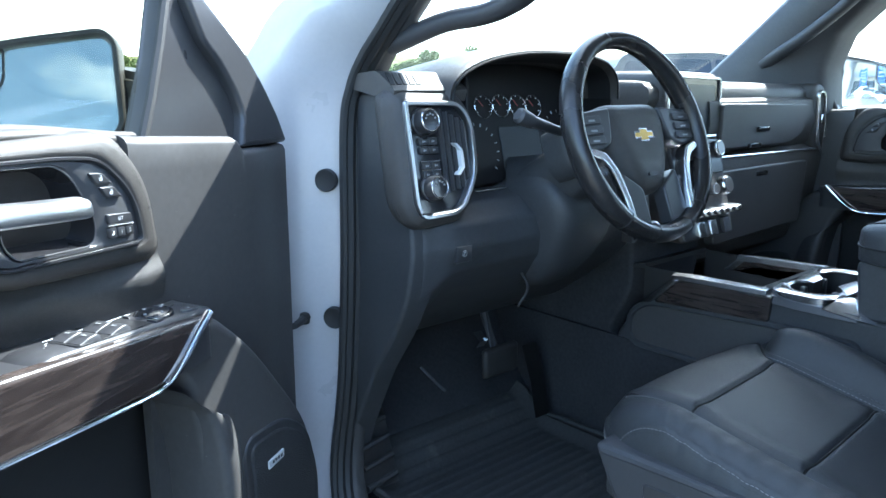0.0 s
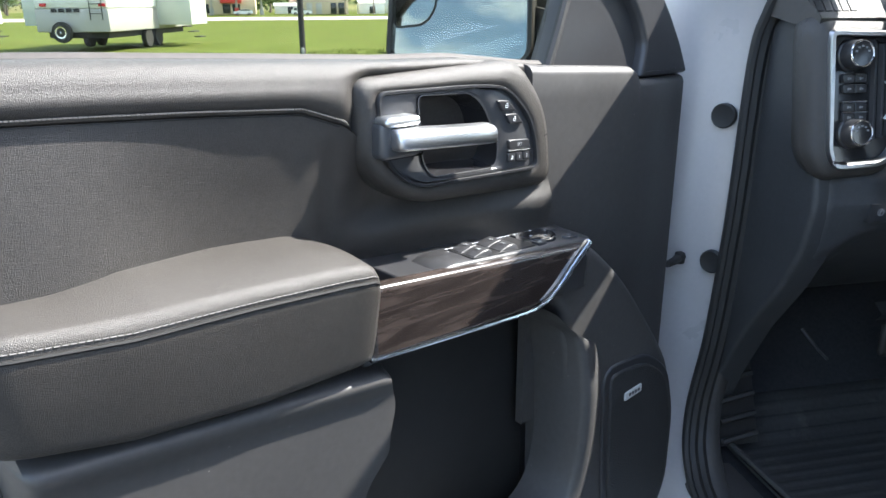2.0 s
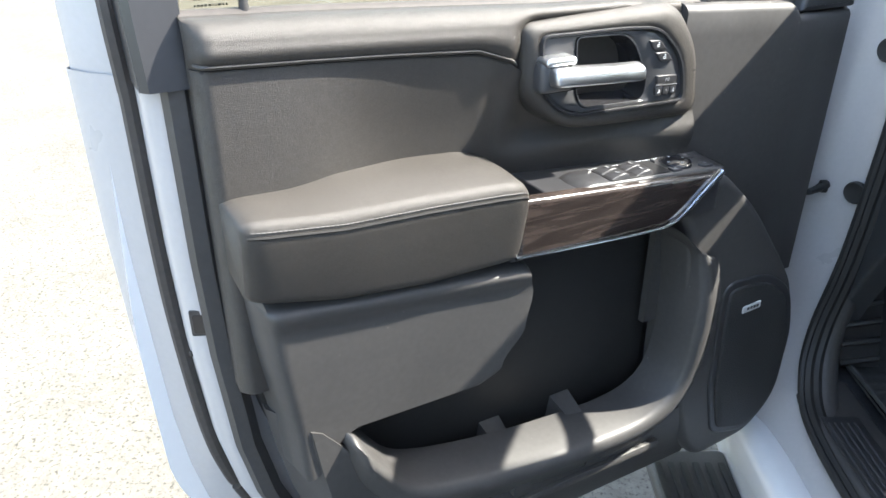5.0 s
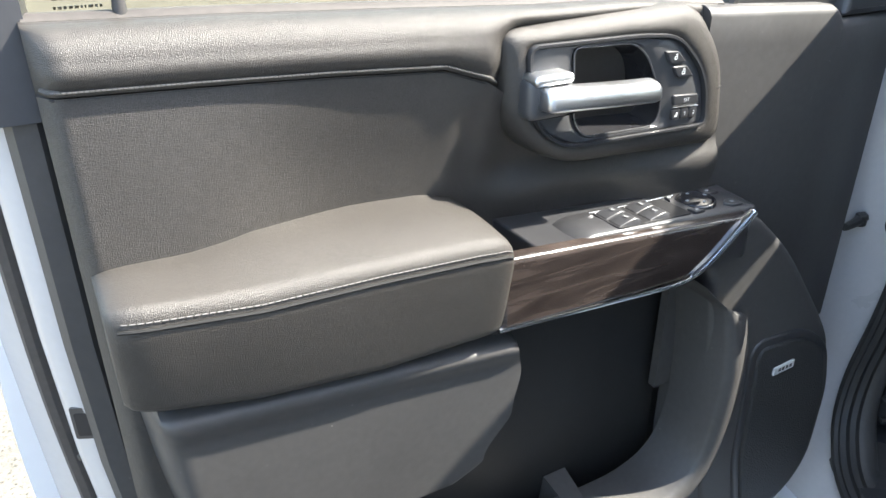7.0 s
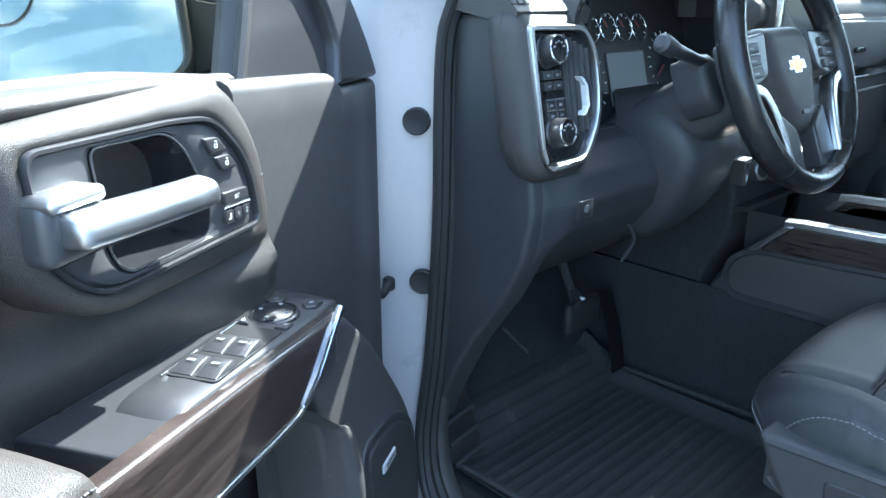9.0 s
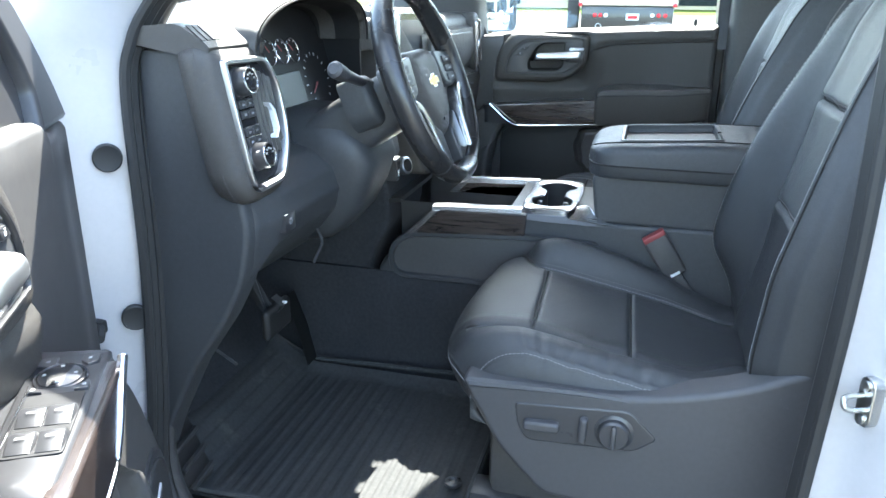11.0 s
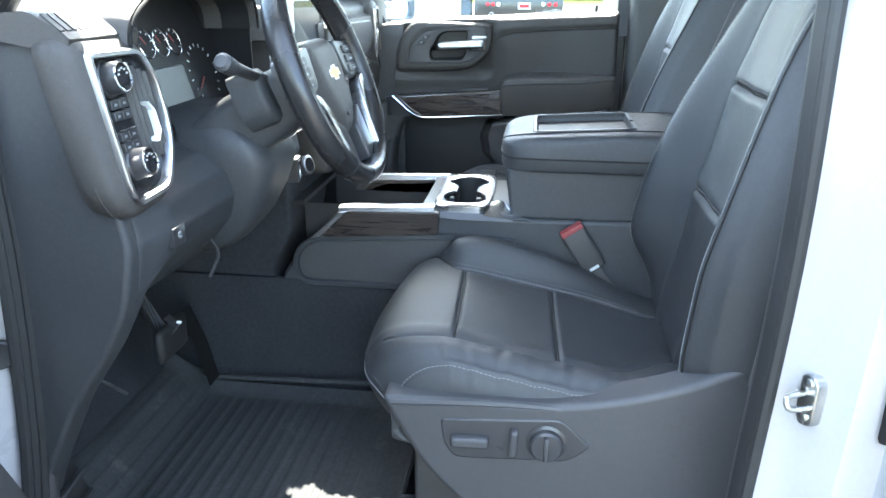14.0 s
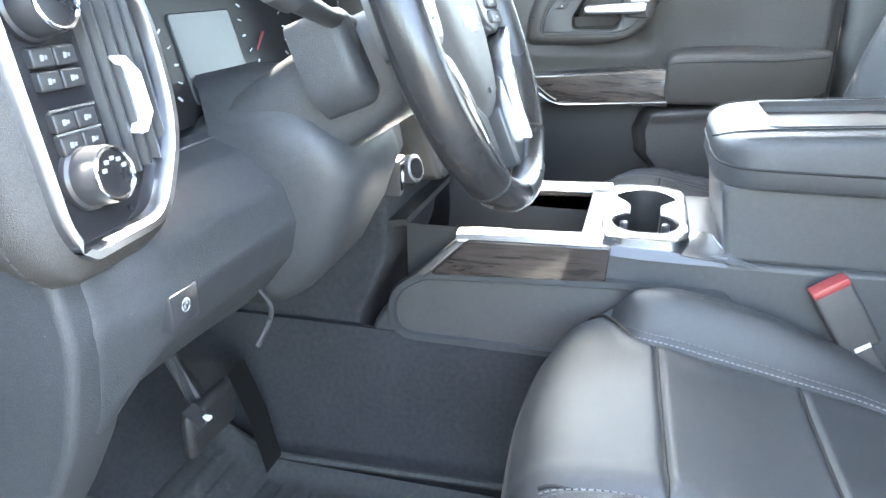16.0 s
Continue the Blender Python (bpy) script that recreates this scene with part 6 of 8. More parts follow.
for a0 in (radians(32), radians(148), radians(232), radians(308)):
    bm = nb()
    tube(bm, [WF((R0 + 0.0163 * math.cos(t)) * math.cos(a0), (R0 + 0.0163 * math.cos(t)) * math.sin(a0), 0.0198 * math.sin(t)) for t in np.linspace(0, 2 * math.pi, 17)[:-1]], 0.0012, 5, closed=True)
    part("rim_seam", bm, M_SEAM, rim)
# hub
hub = rounded([(-0.085, 0.062), (0.085, 0.062), (0.088, 0.0), (0.06, -0.07), (0.035, -0.10), (-0.035, -0.10), (-0.06, -0.07), (-0.088, 0.0)], [0.03, 0.03, 0.03, 0.03, 0.02, 0.02, 0.03, 0.03], 5)
bm = nb()
loops = [[WF(a, b, -0.058) for a, b in hub], [WF(a, b, -0.022) for a, b in hub]]
for k in range(1, 7):
    t = k / 6 * math.pi / 2
    loops.append([WF(a * (1 - 0.5 * (1 - math.cos(t))), b * (1 - 0.5 * (1 - math.cos(t))), -0.022 + 0.028 * math.sin(t)) for a, b in hub])
skin(bm, loops)
part("hub", bm, M_SOFT, wheel, "black airbag cover", sharp=70)
bm = nb()
em = [(-0.026, -0.0045), (-0.010, -0.0045), (-0.010, -0.010), (0.010, -0.010), (0.010, -0.0045), (0.026, -0.0045), (0.024, 0.0045), (0.010, 0.0045), (0.010, 0.010), (-0.010, 0.010), (-0.010, 0.0045), (-0.024, 0.0045)]
slab(bm, inset(em, -0.0018), 0.002, 0.0075, WF)
eb = part("emblem", bm, M_CHROME, wheel, "chrome-edged gold emblem")
bm = nb()
slab(bm, inset(em, 0.0010), 0.0072, 0.0083, WF)
part("emblem_fill", bm, M_GOLD, wheel)
for sx in (-1, 1):
    bm = nb()
    sp = [(sx * a, b) for a, b in ((0.07, 0.052), (0.168, 0.043), (0.170, -0.012), (0.12, -0.022), (0.085, -0.01))]
    slab(bm, rounded(sp, 0.01, 3), -0.028, 0.002, WF, 0.004)
    spk = part("side_spoke", bm, M_SATIN, wheel, "spoke with control buttons")
    bm = nb()
    path = [(sx * a, b) for a, b in ((0.150, -0.015), (0.118, -0.026), (0.098, -0.055), (0.085, -0.10), (0.080, -0.148), (0.094, -0.148), (0.100, -0.10), (0.112, -0.062), (0.128, -0.040), (0.158, -0.030))]
    slab(bm, rounded(path, 0.008, 3), -0.012, 0.010, WF, 0.003)
    part("lower_spoke", bm, M_SILVER, wheel, "satin silver lower spoke trim")
    bm = nb()
    path = [(sx * a, b) for a, b in ((0.03, -0.09), (0.078, -0.06), (0.086, -0.15), (0.03, -0.158))]
    slab(bm, rounded(path, 0.01, 3), -0.025, 0.0, WF, 0.004)
    part("spoke_web", bm, M_SATIN, wheel)
    for k in range(3):
        bm = nb()
        c = WF(sx * 0.13, 0.030 - k * 0.018, 0.009)
        slab(bm, rounded([(sx * 0.105, 0.024 - k * 0.017), (sx * 0.155, 0.022 - k * 0.017), (sx * 0.155, 0.036 - k * 0.017), (sx * 0.105, 0.038 - k * 0.017)], 0.004, 3), -0.002, 0.0055, WF, 0.0015)
        part("wheel_button", bm, M_PLAST_G, wheel)
        bm = nb()
        slab(bm, [(sx * 0.122, 0.0275 - k * 0.017), (sx * 0.138, 0.0275 - k * 0.017), (sx * 0.138, 0.0305 - k * 0.017), (sx * 0.122, 0.0305 - k * 0.017)], 0.005, 0.0061, WF)
        part("button_mark", bm, M_PALE, wheel)
bm = nb()
slab(bm, rounded([(-0.012, -0.072), (0.012, -0.072), (0.012, -0.066), (-0.012, -0.066)], 0.002, 2), -0.002, 0.0065, WF)
part("hub_badge", bm, M_SATIN, wheel)
# column shroud
col = thing("steering_column", (-0.44, -0.2, 1.2), "black steering column shroud with stalk and ignition panel", "steering column")
bm = nb()
loops = []
for w, s, dz in ((-0.03, 0.055, 0.0), (-0.045, 0.072, -0.005), (-0.10, 0.078, -0.012), (-0.16, 0.085, -0.03), (-0.24, 0.10, -0.06), (-0.33, 0.11, -0.08)):
    sq = rounded([(-s, s * 0.7), (s, s * 0.7), (s * 0.9, -s * 0.9), (-s * 0.9, -s * 0.9)], s * 0.45, 5)
    loops.append([WC + WX * a + Vector((0, 0, b + dz)) + WN * w * Vector((0, 1, 0.8)).length / 1.2 for a, b in sq])
skin(bm, loops)
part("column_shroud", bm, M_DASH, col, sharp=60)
bm = nb()
loops = []
for z, x0, x1, y, d in ((1.30, -0.50, -0.38, -0.175, 0.02), (1.288, -0.515, -0.365, -0.205, 0.03), (1.268, -0.530, -0.350, -0.238, 0.05), (1.245, -0.537, -0.343, -0.262, 0.065), (1.21, -0.535, -0.345, -0.278, 0.08), (1.16, -0.528, -0.352, -0.262, 0.08), (1.11, -0.515, -0.365, -0.236, 0.07), (1.07, -0.50, -0.385, -0.200, 0.05), (1.05, -0.485, -0.40, -0.170, 0.03)):
    sq = rounded([(x0, y + d), (x0 + 0.012, y), (x1 - 0.012, y), (x1, y + d), (x1, y + d + 0.06), (x0, y + d + 0.06)], [0.02, 0.05, 0.05, 0.02, 0.0, 0.0], 5)
    loops.append([Vector((a, b, z)) for a, b in sq])
skin(bm, loops)
part("column_lower_cover", bm, M_DASH, col, "smooth black cover under the steering column", sharp=60)
bm = nb()
tube(bm, [WF(-0.06, 0.03, -0.085), WF(-0.115, 0.043, -0.083), WF(-0.180, 0.059, -0.0765)], [0.009, 0.0085, 0.0105], 12)
st = part("stalk", bm, M_SATIN, col, "turn signal stalk")
bm = nb()
tube(bm, [WF(-0.178, 0.058, -0.077), WF(-0.204, 0.068, -0.0755), WF(-0.208, 0.070, -0.075)], [0.0125, 0.0135, 0.009], 16)
part("stalk_tip", bm, M_PLAST_G, st, "grey stalk end")
bm = nb()
slab(bm, rounded([(-0.105, 0.05), (-0.07, 0.05), (-0.06, -0.03), (-0.08, -0.045), (-0.105, -0.02)], 0.014, 4), -0.13, -0.075, WF, 0.014)
part("stalk_boot", bm, M_DASH, col)
bm = nb()
lathe(bm, [(0.020, -0.01), (0.020, 0.004), (0.0165, 0.006), (0.0155, 0.003), (0.0001, 0.004)], (-0.179, -0.229, 1.134), (-0.25, -1, 0.25), 28)
sb = part("start_button", bm, M_SATINC, col, "round start button with chrome ring")
bm = nb()
lathe(bm, [(0.0145, 0.004), (0.0145, 0.0065), (0.0001, 0.0068)], (-0.179, -0.229, 1.134), (-0.25, -1, 0.25), 24)
part("button_face", bm, M_GLOSSY, col)
bm = nb()
slab(bm, rounded([(-0.265, 1.165), (-0.235, 1.168), (-0.245, 1.118), (-0.262, 1.116)], 0.005, 3), -0.21, -0.236, XZ, 0.002)
part("key_slot_trim", bm, M_PLAST_G, col)
bm = nb()
slab(bm, rounded([(-0.261, 1.16), (-0.243, 1.162), (-0.25, 1.124), (-0.259, 1.123)], 0.004, 3), -0.21, -0.2375, XZ, 0.001)
part("key_slot", bm, M_GLOSSY, col)

# ---- seats ----
def make_seat(name, cx, mirror, label):
    """A front seat: s runs from the door side (-1) to the middle of the cab (+1)."""
    sg = 1 if not mirror else -1
    st = thing(name, (cx, -0.7, 0.62), label, "car seat", group="front seats")
    X = lambda s: cx + sg * s * 0.242
    PAD_Z = [(-0.97, 0.898), (-0.92, 0.905), (-0.85, 0.917), (-0.745, 0.937), (-0.65, 0.956), (-0.575, 0.970), (-0.52, 0.970), (-0.48, 0.962), (-0.455, 0.948), (-0.44, 0.930), (-0.428, 0.912)]
    IN_Z = [(-0.95, 0.004), (-0.86, 0.016), (-0.80, 0.034), (-0.70, 0.050), (-0.60, 0.050), (-0.54, 0.036), (-0.50, 0.013), (-0.45, 0.0)]
    OUT_Z = [(-0.95, 0.036), (-0.85, 0.024), (-0.75, 0.018), (-0.60, 0.013), (-0.52, 0.007), (-0.45, 0.0)]
    SEW_A, SEW_B = -0.582, -0.747

    def sew_out(y):
        """Where the sewn edge of the panels runs, towards the door."""
        return 0.70 - 0.30 * sstep(-0.80, -0.93, y) ** 2

    def sew_in(y):
        """The same towards the middle of the cab; it sweeps outwards at the front."""
        return 0.525 - 0.10 * sstep(-0.80, -0.93, y) + 0.34 * sstep(-0.585, -0.49, y) ** 1.5

    def ctop(s, y):
        """Height of the cushion at y, before the front roll."""
        z = curve_table(PAD_Z, y)
        edge = sew_out(y) if s < 0 else sew_in(y)
        a = abs(s)
        q = (a - edge) / (1 - edge)
        inside = sstep(edge, edge - 0.10, a)
        if s < 0:
            z += curve_table(OUT_Z, y) * sstep(0.0, 0.35, q) - 0.016 * sstep(0.45, 1.0, q) ** 2
        else:
            z += curve_table(IN_Z, y) * sstep(0.0, 0.48, q) - 0.045 * sstep(0.52, 1.0, q) ** 2 * sstep(-0.47, -0.56, y)
        for c in (SEW_A, SEW_B):
            d = y - c - 0.008 * s
            z -= 0.007 * math.exp(-(d / 0.0042) ** 2) * inside
            z += 0.0035 * math.exp(-(d / 0.032) ** 2) * inside
        z -= 0.008 * math.exp(-((a - edge) * 0.242 / 0.0042) ** 2) * sstep(-0.47, -0.50, y)
        z += 0.004 * math.exp(-((a - edge + 0.09) * 0.242 / 0.020) ** 2) * inside
        # soft puckers along the door side bolster
        if s < -0.6:
            z += 0.0016 * math.sin(y * 170 + 6 * s) * math.sin(y * 61 + 1.3) * sstep(-0.74, -0.86, s) * sstep(-0.50, -0.60, y)
        return z

    def front(s):
        return -0.428 - 0.024 * s * s - 0.05 * abs(s) ** 8

    def place(s, t):
        """A point of the upholstery; t from the front edge (0) to the back (1)."""
        y0 = front(s)
        y = y0 + (-0.968 - y0) * t
        # the height curves start at the front of the middle, so the edge follows the rounded front
        yy = -0.428 + (-0.968 + 0.428) * t
        yy = y * sstep(0.0, 0.35, t) + yy * (1 - sstep(0.0, 0.35, t))
        return Vector((X(s) - sg * 0.010 * s * (1 - t) ** 3, y, ctop(s, yy)))

    def at_y(s, y):
        y0 = front(s)
        return (y - y0) / (-0.968 - y0)

    def cush(i, j):
        # i across with both sides, j along with the front roll
        t, drop = (0.0, (0.12 - j) / 0.12) if j < 0.12 else (((j - 0.12) / 0.88) ** 1.15, 0.0)
        if i < 0.1:
            s, side = -1.0, (0.1 - i) / 0.1
        elif i > 0.9:
            s, side = 1.0, (i - 0.9) / 0.1
        else:
            s, side = (i - 0.1) / 0.8 * 2 - 1, 0.0
        p = place(s, t)
        if drop:
            p.y -= 0.035 * drop * drop
            p.z -= drop * 0.075
        if side:
            p.x += sg * s * 0.012 * math.sin(side * math.pi * 0.7)
            p.z -= side * (0.065 if drop == 0 else 0.065 * (1 - drop))
        return p

    bm = nb()
    sheet(bm, cush, 150, 230)
    cu = part("seat_cushion", bm, M_SEAT, st, "black leather cushion with sewn panels", sharp=70)
    lift = Vector((0, 0, 0.0012))

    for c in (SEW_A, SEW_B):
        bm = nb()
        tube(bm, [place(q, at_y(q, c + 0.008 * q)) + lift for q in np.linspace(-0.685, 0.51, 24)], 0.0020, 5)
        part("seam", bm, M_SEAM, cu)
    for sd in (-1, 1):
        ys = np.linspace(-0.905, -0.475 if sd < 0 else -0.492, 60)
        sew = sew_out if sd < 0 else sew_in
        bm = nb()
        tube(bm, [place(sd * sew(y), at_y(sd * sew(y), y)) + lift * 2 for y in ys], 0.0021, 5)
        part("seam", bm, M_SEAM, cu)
        for off in (0.022, 0.048):
            bm = nb()
            dashes(bm, [place(sd * (sew(y) + off), at_y(sd * (sew(y) + off), y)) + lift for y in ys], 0.0042, 0.0025, 0.0008, 4)
            part("stitching", bm, M_THREAD_D if off > 0.03 else M_THREAD, cu)
        bm = nb()
        pts = [cush(0.092 if sd < 0 else 0.908, j) + Vector((sg * sd * 0.001, 0, 0)) for j in np.linspace(0.13, 0.92, 80)]
        dashes(bm, pts, 0.0042, 0.0026, 0.0008, 4)
        part("stitching", bm, M_THREAD, cu, "pale stitch line along the cushion side")
        bm = nb()
        tube(bm, [p - Vector((0, 0, 0.006)) for p in pts], 0.0014, 5)
        part("seam", bm, M_SEAM, cu)
    # front cord of the cushion
    bm = nb()
    tube(bm, [cush(i, 0.10) + Vector((0, 0.0012, 0)) for i in np.linspace(0.06, 0.94, 50)], 0.0009, 5)
    part("front_piping", bm, M_THREAD, cu)

    # backrest
    BACK_Y = [(0.90, -0.945), (0.98, -0.960), (1.06, -0.976), (1.15, -0.990), (1.336, -1.030), (1.45, -1.060), (1.56, -1.10)]
    BOL_OUT = [(0.90, 0.022), (1.0, 0.042), (1.1, 0.052), (1.2, 0.050), (1.33, 0.042), (1.42, 0.032), (1.55, 0.014)]
    BOL_IN = [(0.90, 0.0), (0.95, 0.02), (1.03, 0.075), (1.10, 0.082), (1.28, 0.060), (1.43, 0.028), (1.55, 0.012)]

    def back(i, j):
        z = 0.90 + 0.64 * j
        yf = curve_table(BACK_Y, z)
        w = 0.252 - 0.05 * sstep(1.18, 1.54, z) - 0.012 * sstep(1.0, 0.90, z)
        thick = 0.15 - 0.03 * j
        if i < 0.16:
            s, q = -1.0, (0.16 - i) / 0.16
        elif i > 0.84:
            s, q = 1.0, (i - 0.84) / 0.16
        else:
            s, q = (i - 0.16) / 0.68 * 2 - 1, 0.0
        a = abs(s)
        amp = curve_table(BOL_OUT if s < 0 else BOL_IN, z)
        bol = amp * sstep(0.50, 0.86, a) - 0.030 * sstep(0.86, 1.0, a) ** 1.6
        y = yf + bol
        y -= 0.009 * math.exp(-((a - 0.52) / 0.020) ** 2)
        y += 0.006 * math.exp(-((a - 0.40) / 0.12) ** 2)
        for c in (1.152, 1.338):
            d = z - c + 0.012 * (0.4 - a)
            y -= 0.010 * math.exp(-(d / 0.0055) ** 2) * sstep(0.54, 0.48, a)
            y += 0.004 * math.exp(-(d / 0.04) ** 2) * sstep(0.54, 0.48, a)
        y -= 0.03 * sstep(0.06, 0.0, 1 - j)
        x = cx + sg * s * w
        if q:
            y -= q * (thick + bol)
            x += sg * s * 0.020 * math.sin(q * math.pi)
        return Vector((x, y, z))

    bm = nb()
    sheet(bm, back, 130, 150)
    bk = part("backrest", bm, M_SEAT, st, "black leather backrest with side bolsters", sharp=70)
    for z0 in (1.152, 1.338):
        bm = nb()
        j = (z0 - 0.90) / 0.64
        tube(bm, [back(0.16 + 0.68 * (q + 1) / 2, j - 0.01875 * (0.4 - abs(q))) + Vector((0, 0.003, 0)) for q in np.linspace(-0.50, 0.50, 20)], 0.0016, 5)
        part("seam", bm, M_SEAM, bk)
        bm = nb()
        tube(bm, [back(0.16 + 0.68 * (q + 1) / 2, j + 0.012 - 0.01875 * (0.4 - abs(q))) + Vector((0, 0.0006, 0)) for q in np.linspace(-0.49, 0.49, 20)], 0.0009, 5)
        part("piping", bm, M_THREAD_D, bk)
    for s0 in (-1, 1):
        bm = nb()
        pts = [back(0.5 + s0 * 0.34 * 0.88, j) + Vector((0, 0.0012, 0)) for j in np.linspace(0.05, 0.93, 90)]
        dashes(bm, pts, 0.0055, 0.0022, 0.0008, 4)
        part("stitching", bm, M_THREAD, bk, "pale stitch line along the bolster")
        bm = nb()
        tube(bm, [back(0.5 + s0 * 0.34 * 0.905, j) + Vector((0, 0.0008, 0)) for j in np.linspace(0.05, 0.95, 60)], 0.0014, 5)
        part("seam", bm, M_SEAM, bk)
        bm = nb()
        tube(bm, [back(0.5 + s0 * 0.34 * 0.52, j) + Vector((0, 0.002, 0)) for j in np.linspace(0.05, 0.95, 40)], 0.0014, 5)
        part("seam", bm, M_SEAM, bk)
        bm = nb()
        tube(bm, [back(0.5 + s0 * (0.34 + 0.055), j) + Vector((sg * s0 * 0.001, 0, 0)) for j in np.linspace(0.12, 0.95, 40)], 0.0016, 5)
        part("side_piping", bm, M_THREAD_D, bk)
    # headrest
    bm = nb()
    loops = []
    for k in range(9):
        t = k / 8
        z = 1.555 + 0.20 * t
        e = math.sin(math.pi * (0.12 + 0.76 * t)) ** 0.5
        sec = rounded([(-0.125, 0.045), (0.125, 0.045), (0.125, -0.055), (-0.125, -0.055)], 0.04, 5)
        loops.append([Vector((cx + a * e, -1.10 - 0.02 * t + b * e, z)) for a, b in sec])
    skin(bm, loops)
    part("headrest", bm, M_SEAT, st, sharp=60)
    for dx in (-0.06, 0.06):
        bm = nb()
        tube(bm, [(cx + dx, -1.10, 1.50), (cx + dx, -1.11, 1.60)], 0.007, 8)
        part("headrest_post", bm, M_CHROME, st)
    # plastic side cover with switches
    xo = cx - sg * 0.246
    XS = lambda a, b, w: Vector((xo - sg * w, a, b))
    bm = nb()
    so = rounded([(-0.490, 0.918), (-0.512, 0.875), (-0.553, 0.802), (-0.595, 0.758), (-0.63, 0.722), (-1.05, 0.70), (-1.08, 0.95), (-1.04, 1.02), (-0.985, 0.998), (-0.92, 0.964), (-0.83, 0.936), (-0.744, 0.921), (-0.60, 0.921)],
                 [0.015, 0.03, 0.03, 0.02, 0.02, 0.02, 0.05, 0.03, 0.03, 0.04, 0.04, 0.04, 0.03], 5)
    slab(bm, so, -0.03, 0.022, XS, 0.010, 4)
    sk = part("side_cover", bm, M_PLAST_G, st, "dark grey plastic seat side cover", sharp=50)
    bm = nb()
    ridge = smooth_path([(-0.505, 0.908), (-0.60, 0.913), (-0.70, 0.916), (-0.772, 0.911), (-0.82, 0.888), (-0.845, 0.862), (-0.868, 0.835)], 5)
    tube(bm, [XS(p[0], p[1], 0.0165) for p in ridge], [0.0075 - 0.004 * k / len(ridge) for k in range(len(ridge))], 8)
    part("cover_ridge", bm, M_PLAST_G, sk)
    if not mirror:
        sp = rounded([(-0.580, 0.888), (-0.586, 0.848), (-0.602, 0.823), (-0.769, 0.831), (-0.802, 0.858), (-0.758, 0.901)], [0.008, 0.01, 0.012, 0.012, 0.008, 0.012], 4)
        bm = nb()
        slab(bm, sp, 0.015, 0.0245, XS, 0.003)
        pn = part("switch_panel", bm, M_SATIN, st, "black seat switch panel")
        bm = nb()
        slab(bm, rounded([(-0.596, 0.846), (-0.654, 0.848), (-0.654, 0.866), (-0.596, 0.864)], 0.008, 4), 0.02, 0.037, XS, 0.005)
        part("slide_switch", bm, M_PLAST_G, pn, "rounded seat slide switch")
        bm = nb()
        slab(bm, rounded([(-0.682, 0.837), (-0.695, 0.837), (-0.697, 0.882), (-0.684, 0.882)], 0.006, 4), 0.02, 0.037, XS, 0.005)
        part("recline_switch", bm, M_PLAST_G, pn)
        bm = nb()
        lathe(bm, [(0.030, 0.0), (0.030, 0.004), (0.025, 0.006), (0.024, 0.014), (0.021, 0.017), (0.0001, 0.018)], XS(-0.737, 0.861, 0.022), (-sg, 0, 0), 28)
        part("lumbar_knob", bm, M_SATIN, pn, "round lumbar control")
        bm = nb()
        c = XS(-0.737, 0.861, 0.04)
        box(bm, (c.x - 0.006, c.y - 0.004, c.z - 0.02), (c.x + 0.003, c.y + 0.004, c.z + 0.02), 0.003)
        part("knob_grip", bm, M_PLAST_G, pn)
    # rails
    for dx in (-0.2, 0.19):
        bm = nb()
        box(bm, (cx + sg * dx - 0.03, -1.10, 0.63), (cx + sg * dx + 0.03, -0.50, 0.672), 0.006)
        rl = part("seat_rail", bm, M_SATIN, st, "black seat rail")
    bm = nb()
    box(bm, (cx - 0.22, -1.05, 0.665), (cx + 0.22, -0.53, 0.90), 0.02)
    part("seat_frame", bm, M_PLASTIC, st)
    return st


make_seat("driver_seat", -0.437, False, "black leather driver seat with grey stitching")
make_seat("passenger_seat", 0.335, True, "black leather passenger seat beside the far door")

# belt buckle by the driver seat
bk = thing("belt_buckle", (-0.22, -0.86, 0.9), "black seat belt buckle with a red button", "belt buckle")
BX = Matrix.Translation((-0.221, -0.80, 0.998)) @ Euler((radians(-33), 0, radians(8))).to_matrix().to_4x4()
bm = nb()
box(bm, (-0.012, -0.024, -0.055), (0.012, 0.024, 0.042), 0.006, 3, m=BX)
part("buckle_body", bm, M_PLASTIC, bk)
bm = nb()
box(bm, (-0.0125, -0.0235, 0.036), (0.0105, 0.0235, 0.0475), 0.003, 2, m=BX)
part("release_button", bm, M_RED, bk, "red release button")
bm = nb()
box(bm, (-0.006, -0.012, -0.13), (0.006, 0.012, -0.05), 0.003, 2, m=BX)
part("buckle_stem", bm, M_PLASTIC, bk)
bm = nb()
box(bm, (-0.0132, -0.010, -0.052), (-0.0115, 0.010, -0.046), m=BX)
part("buckle_mark", bm, M_WHITE, bk)

# ---- centre console ----
con = thing("centre_console", (-0.06, -0.6, 0.62), "black centre console with tray, cup holders and wood side trim", "centre console")
XL, XR = -0.205, 0.085
YZ = lambda a, b, w: Vector((w, a, b))
bm = nb()
side = rounded([(-0.17, 0.62), (-0.16, 0.90), (-0.235, 0.968), (-0.33, 1.035), (-0.52, 1.045), (-0.64, 1.042), (-1.15, 1.05), (-1.15, 0.62)], [0.02, 0.05, 0.03, 0.03, 0.02, 0.02, 0.02, 0.02], 4)
slab(bm, side, XL + 0.02, XL + 0.004, YZ, 0.008)
slab(bm, side, XR - 0.02, XR - 0.004, YZ, 0.008)
box(bm, (XL + 0.015, -1.14, 0.62), (XR - 0.015, -0.19, 0.90))
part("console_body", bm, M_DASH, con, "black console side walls")
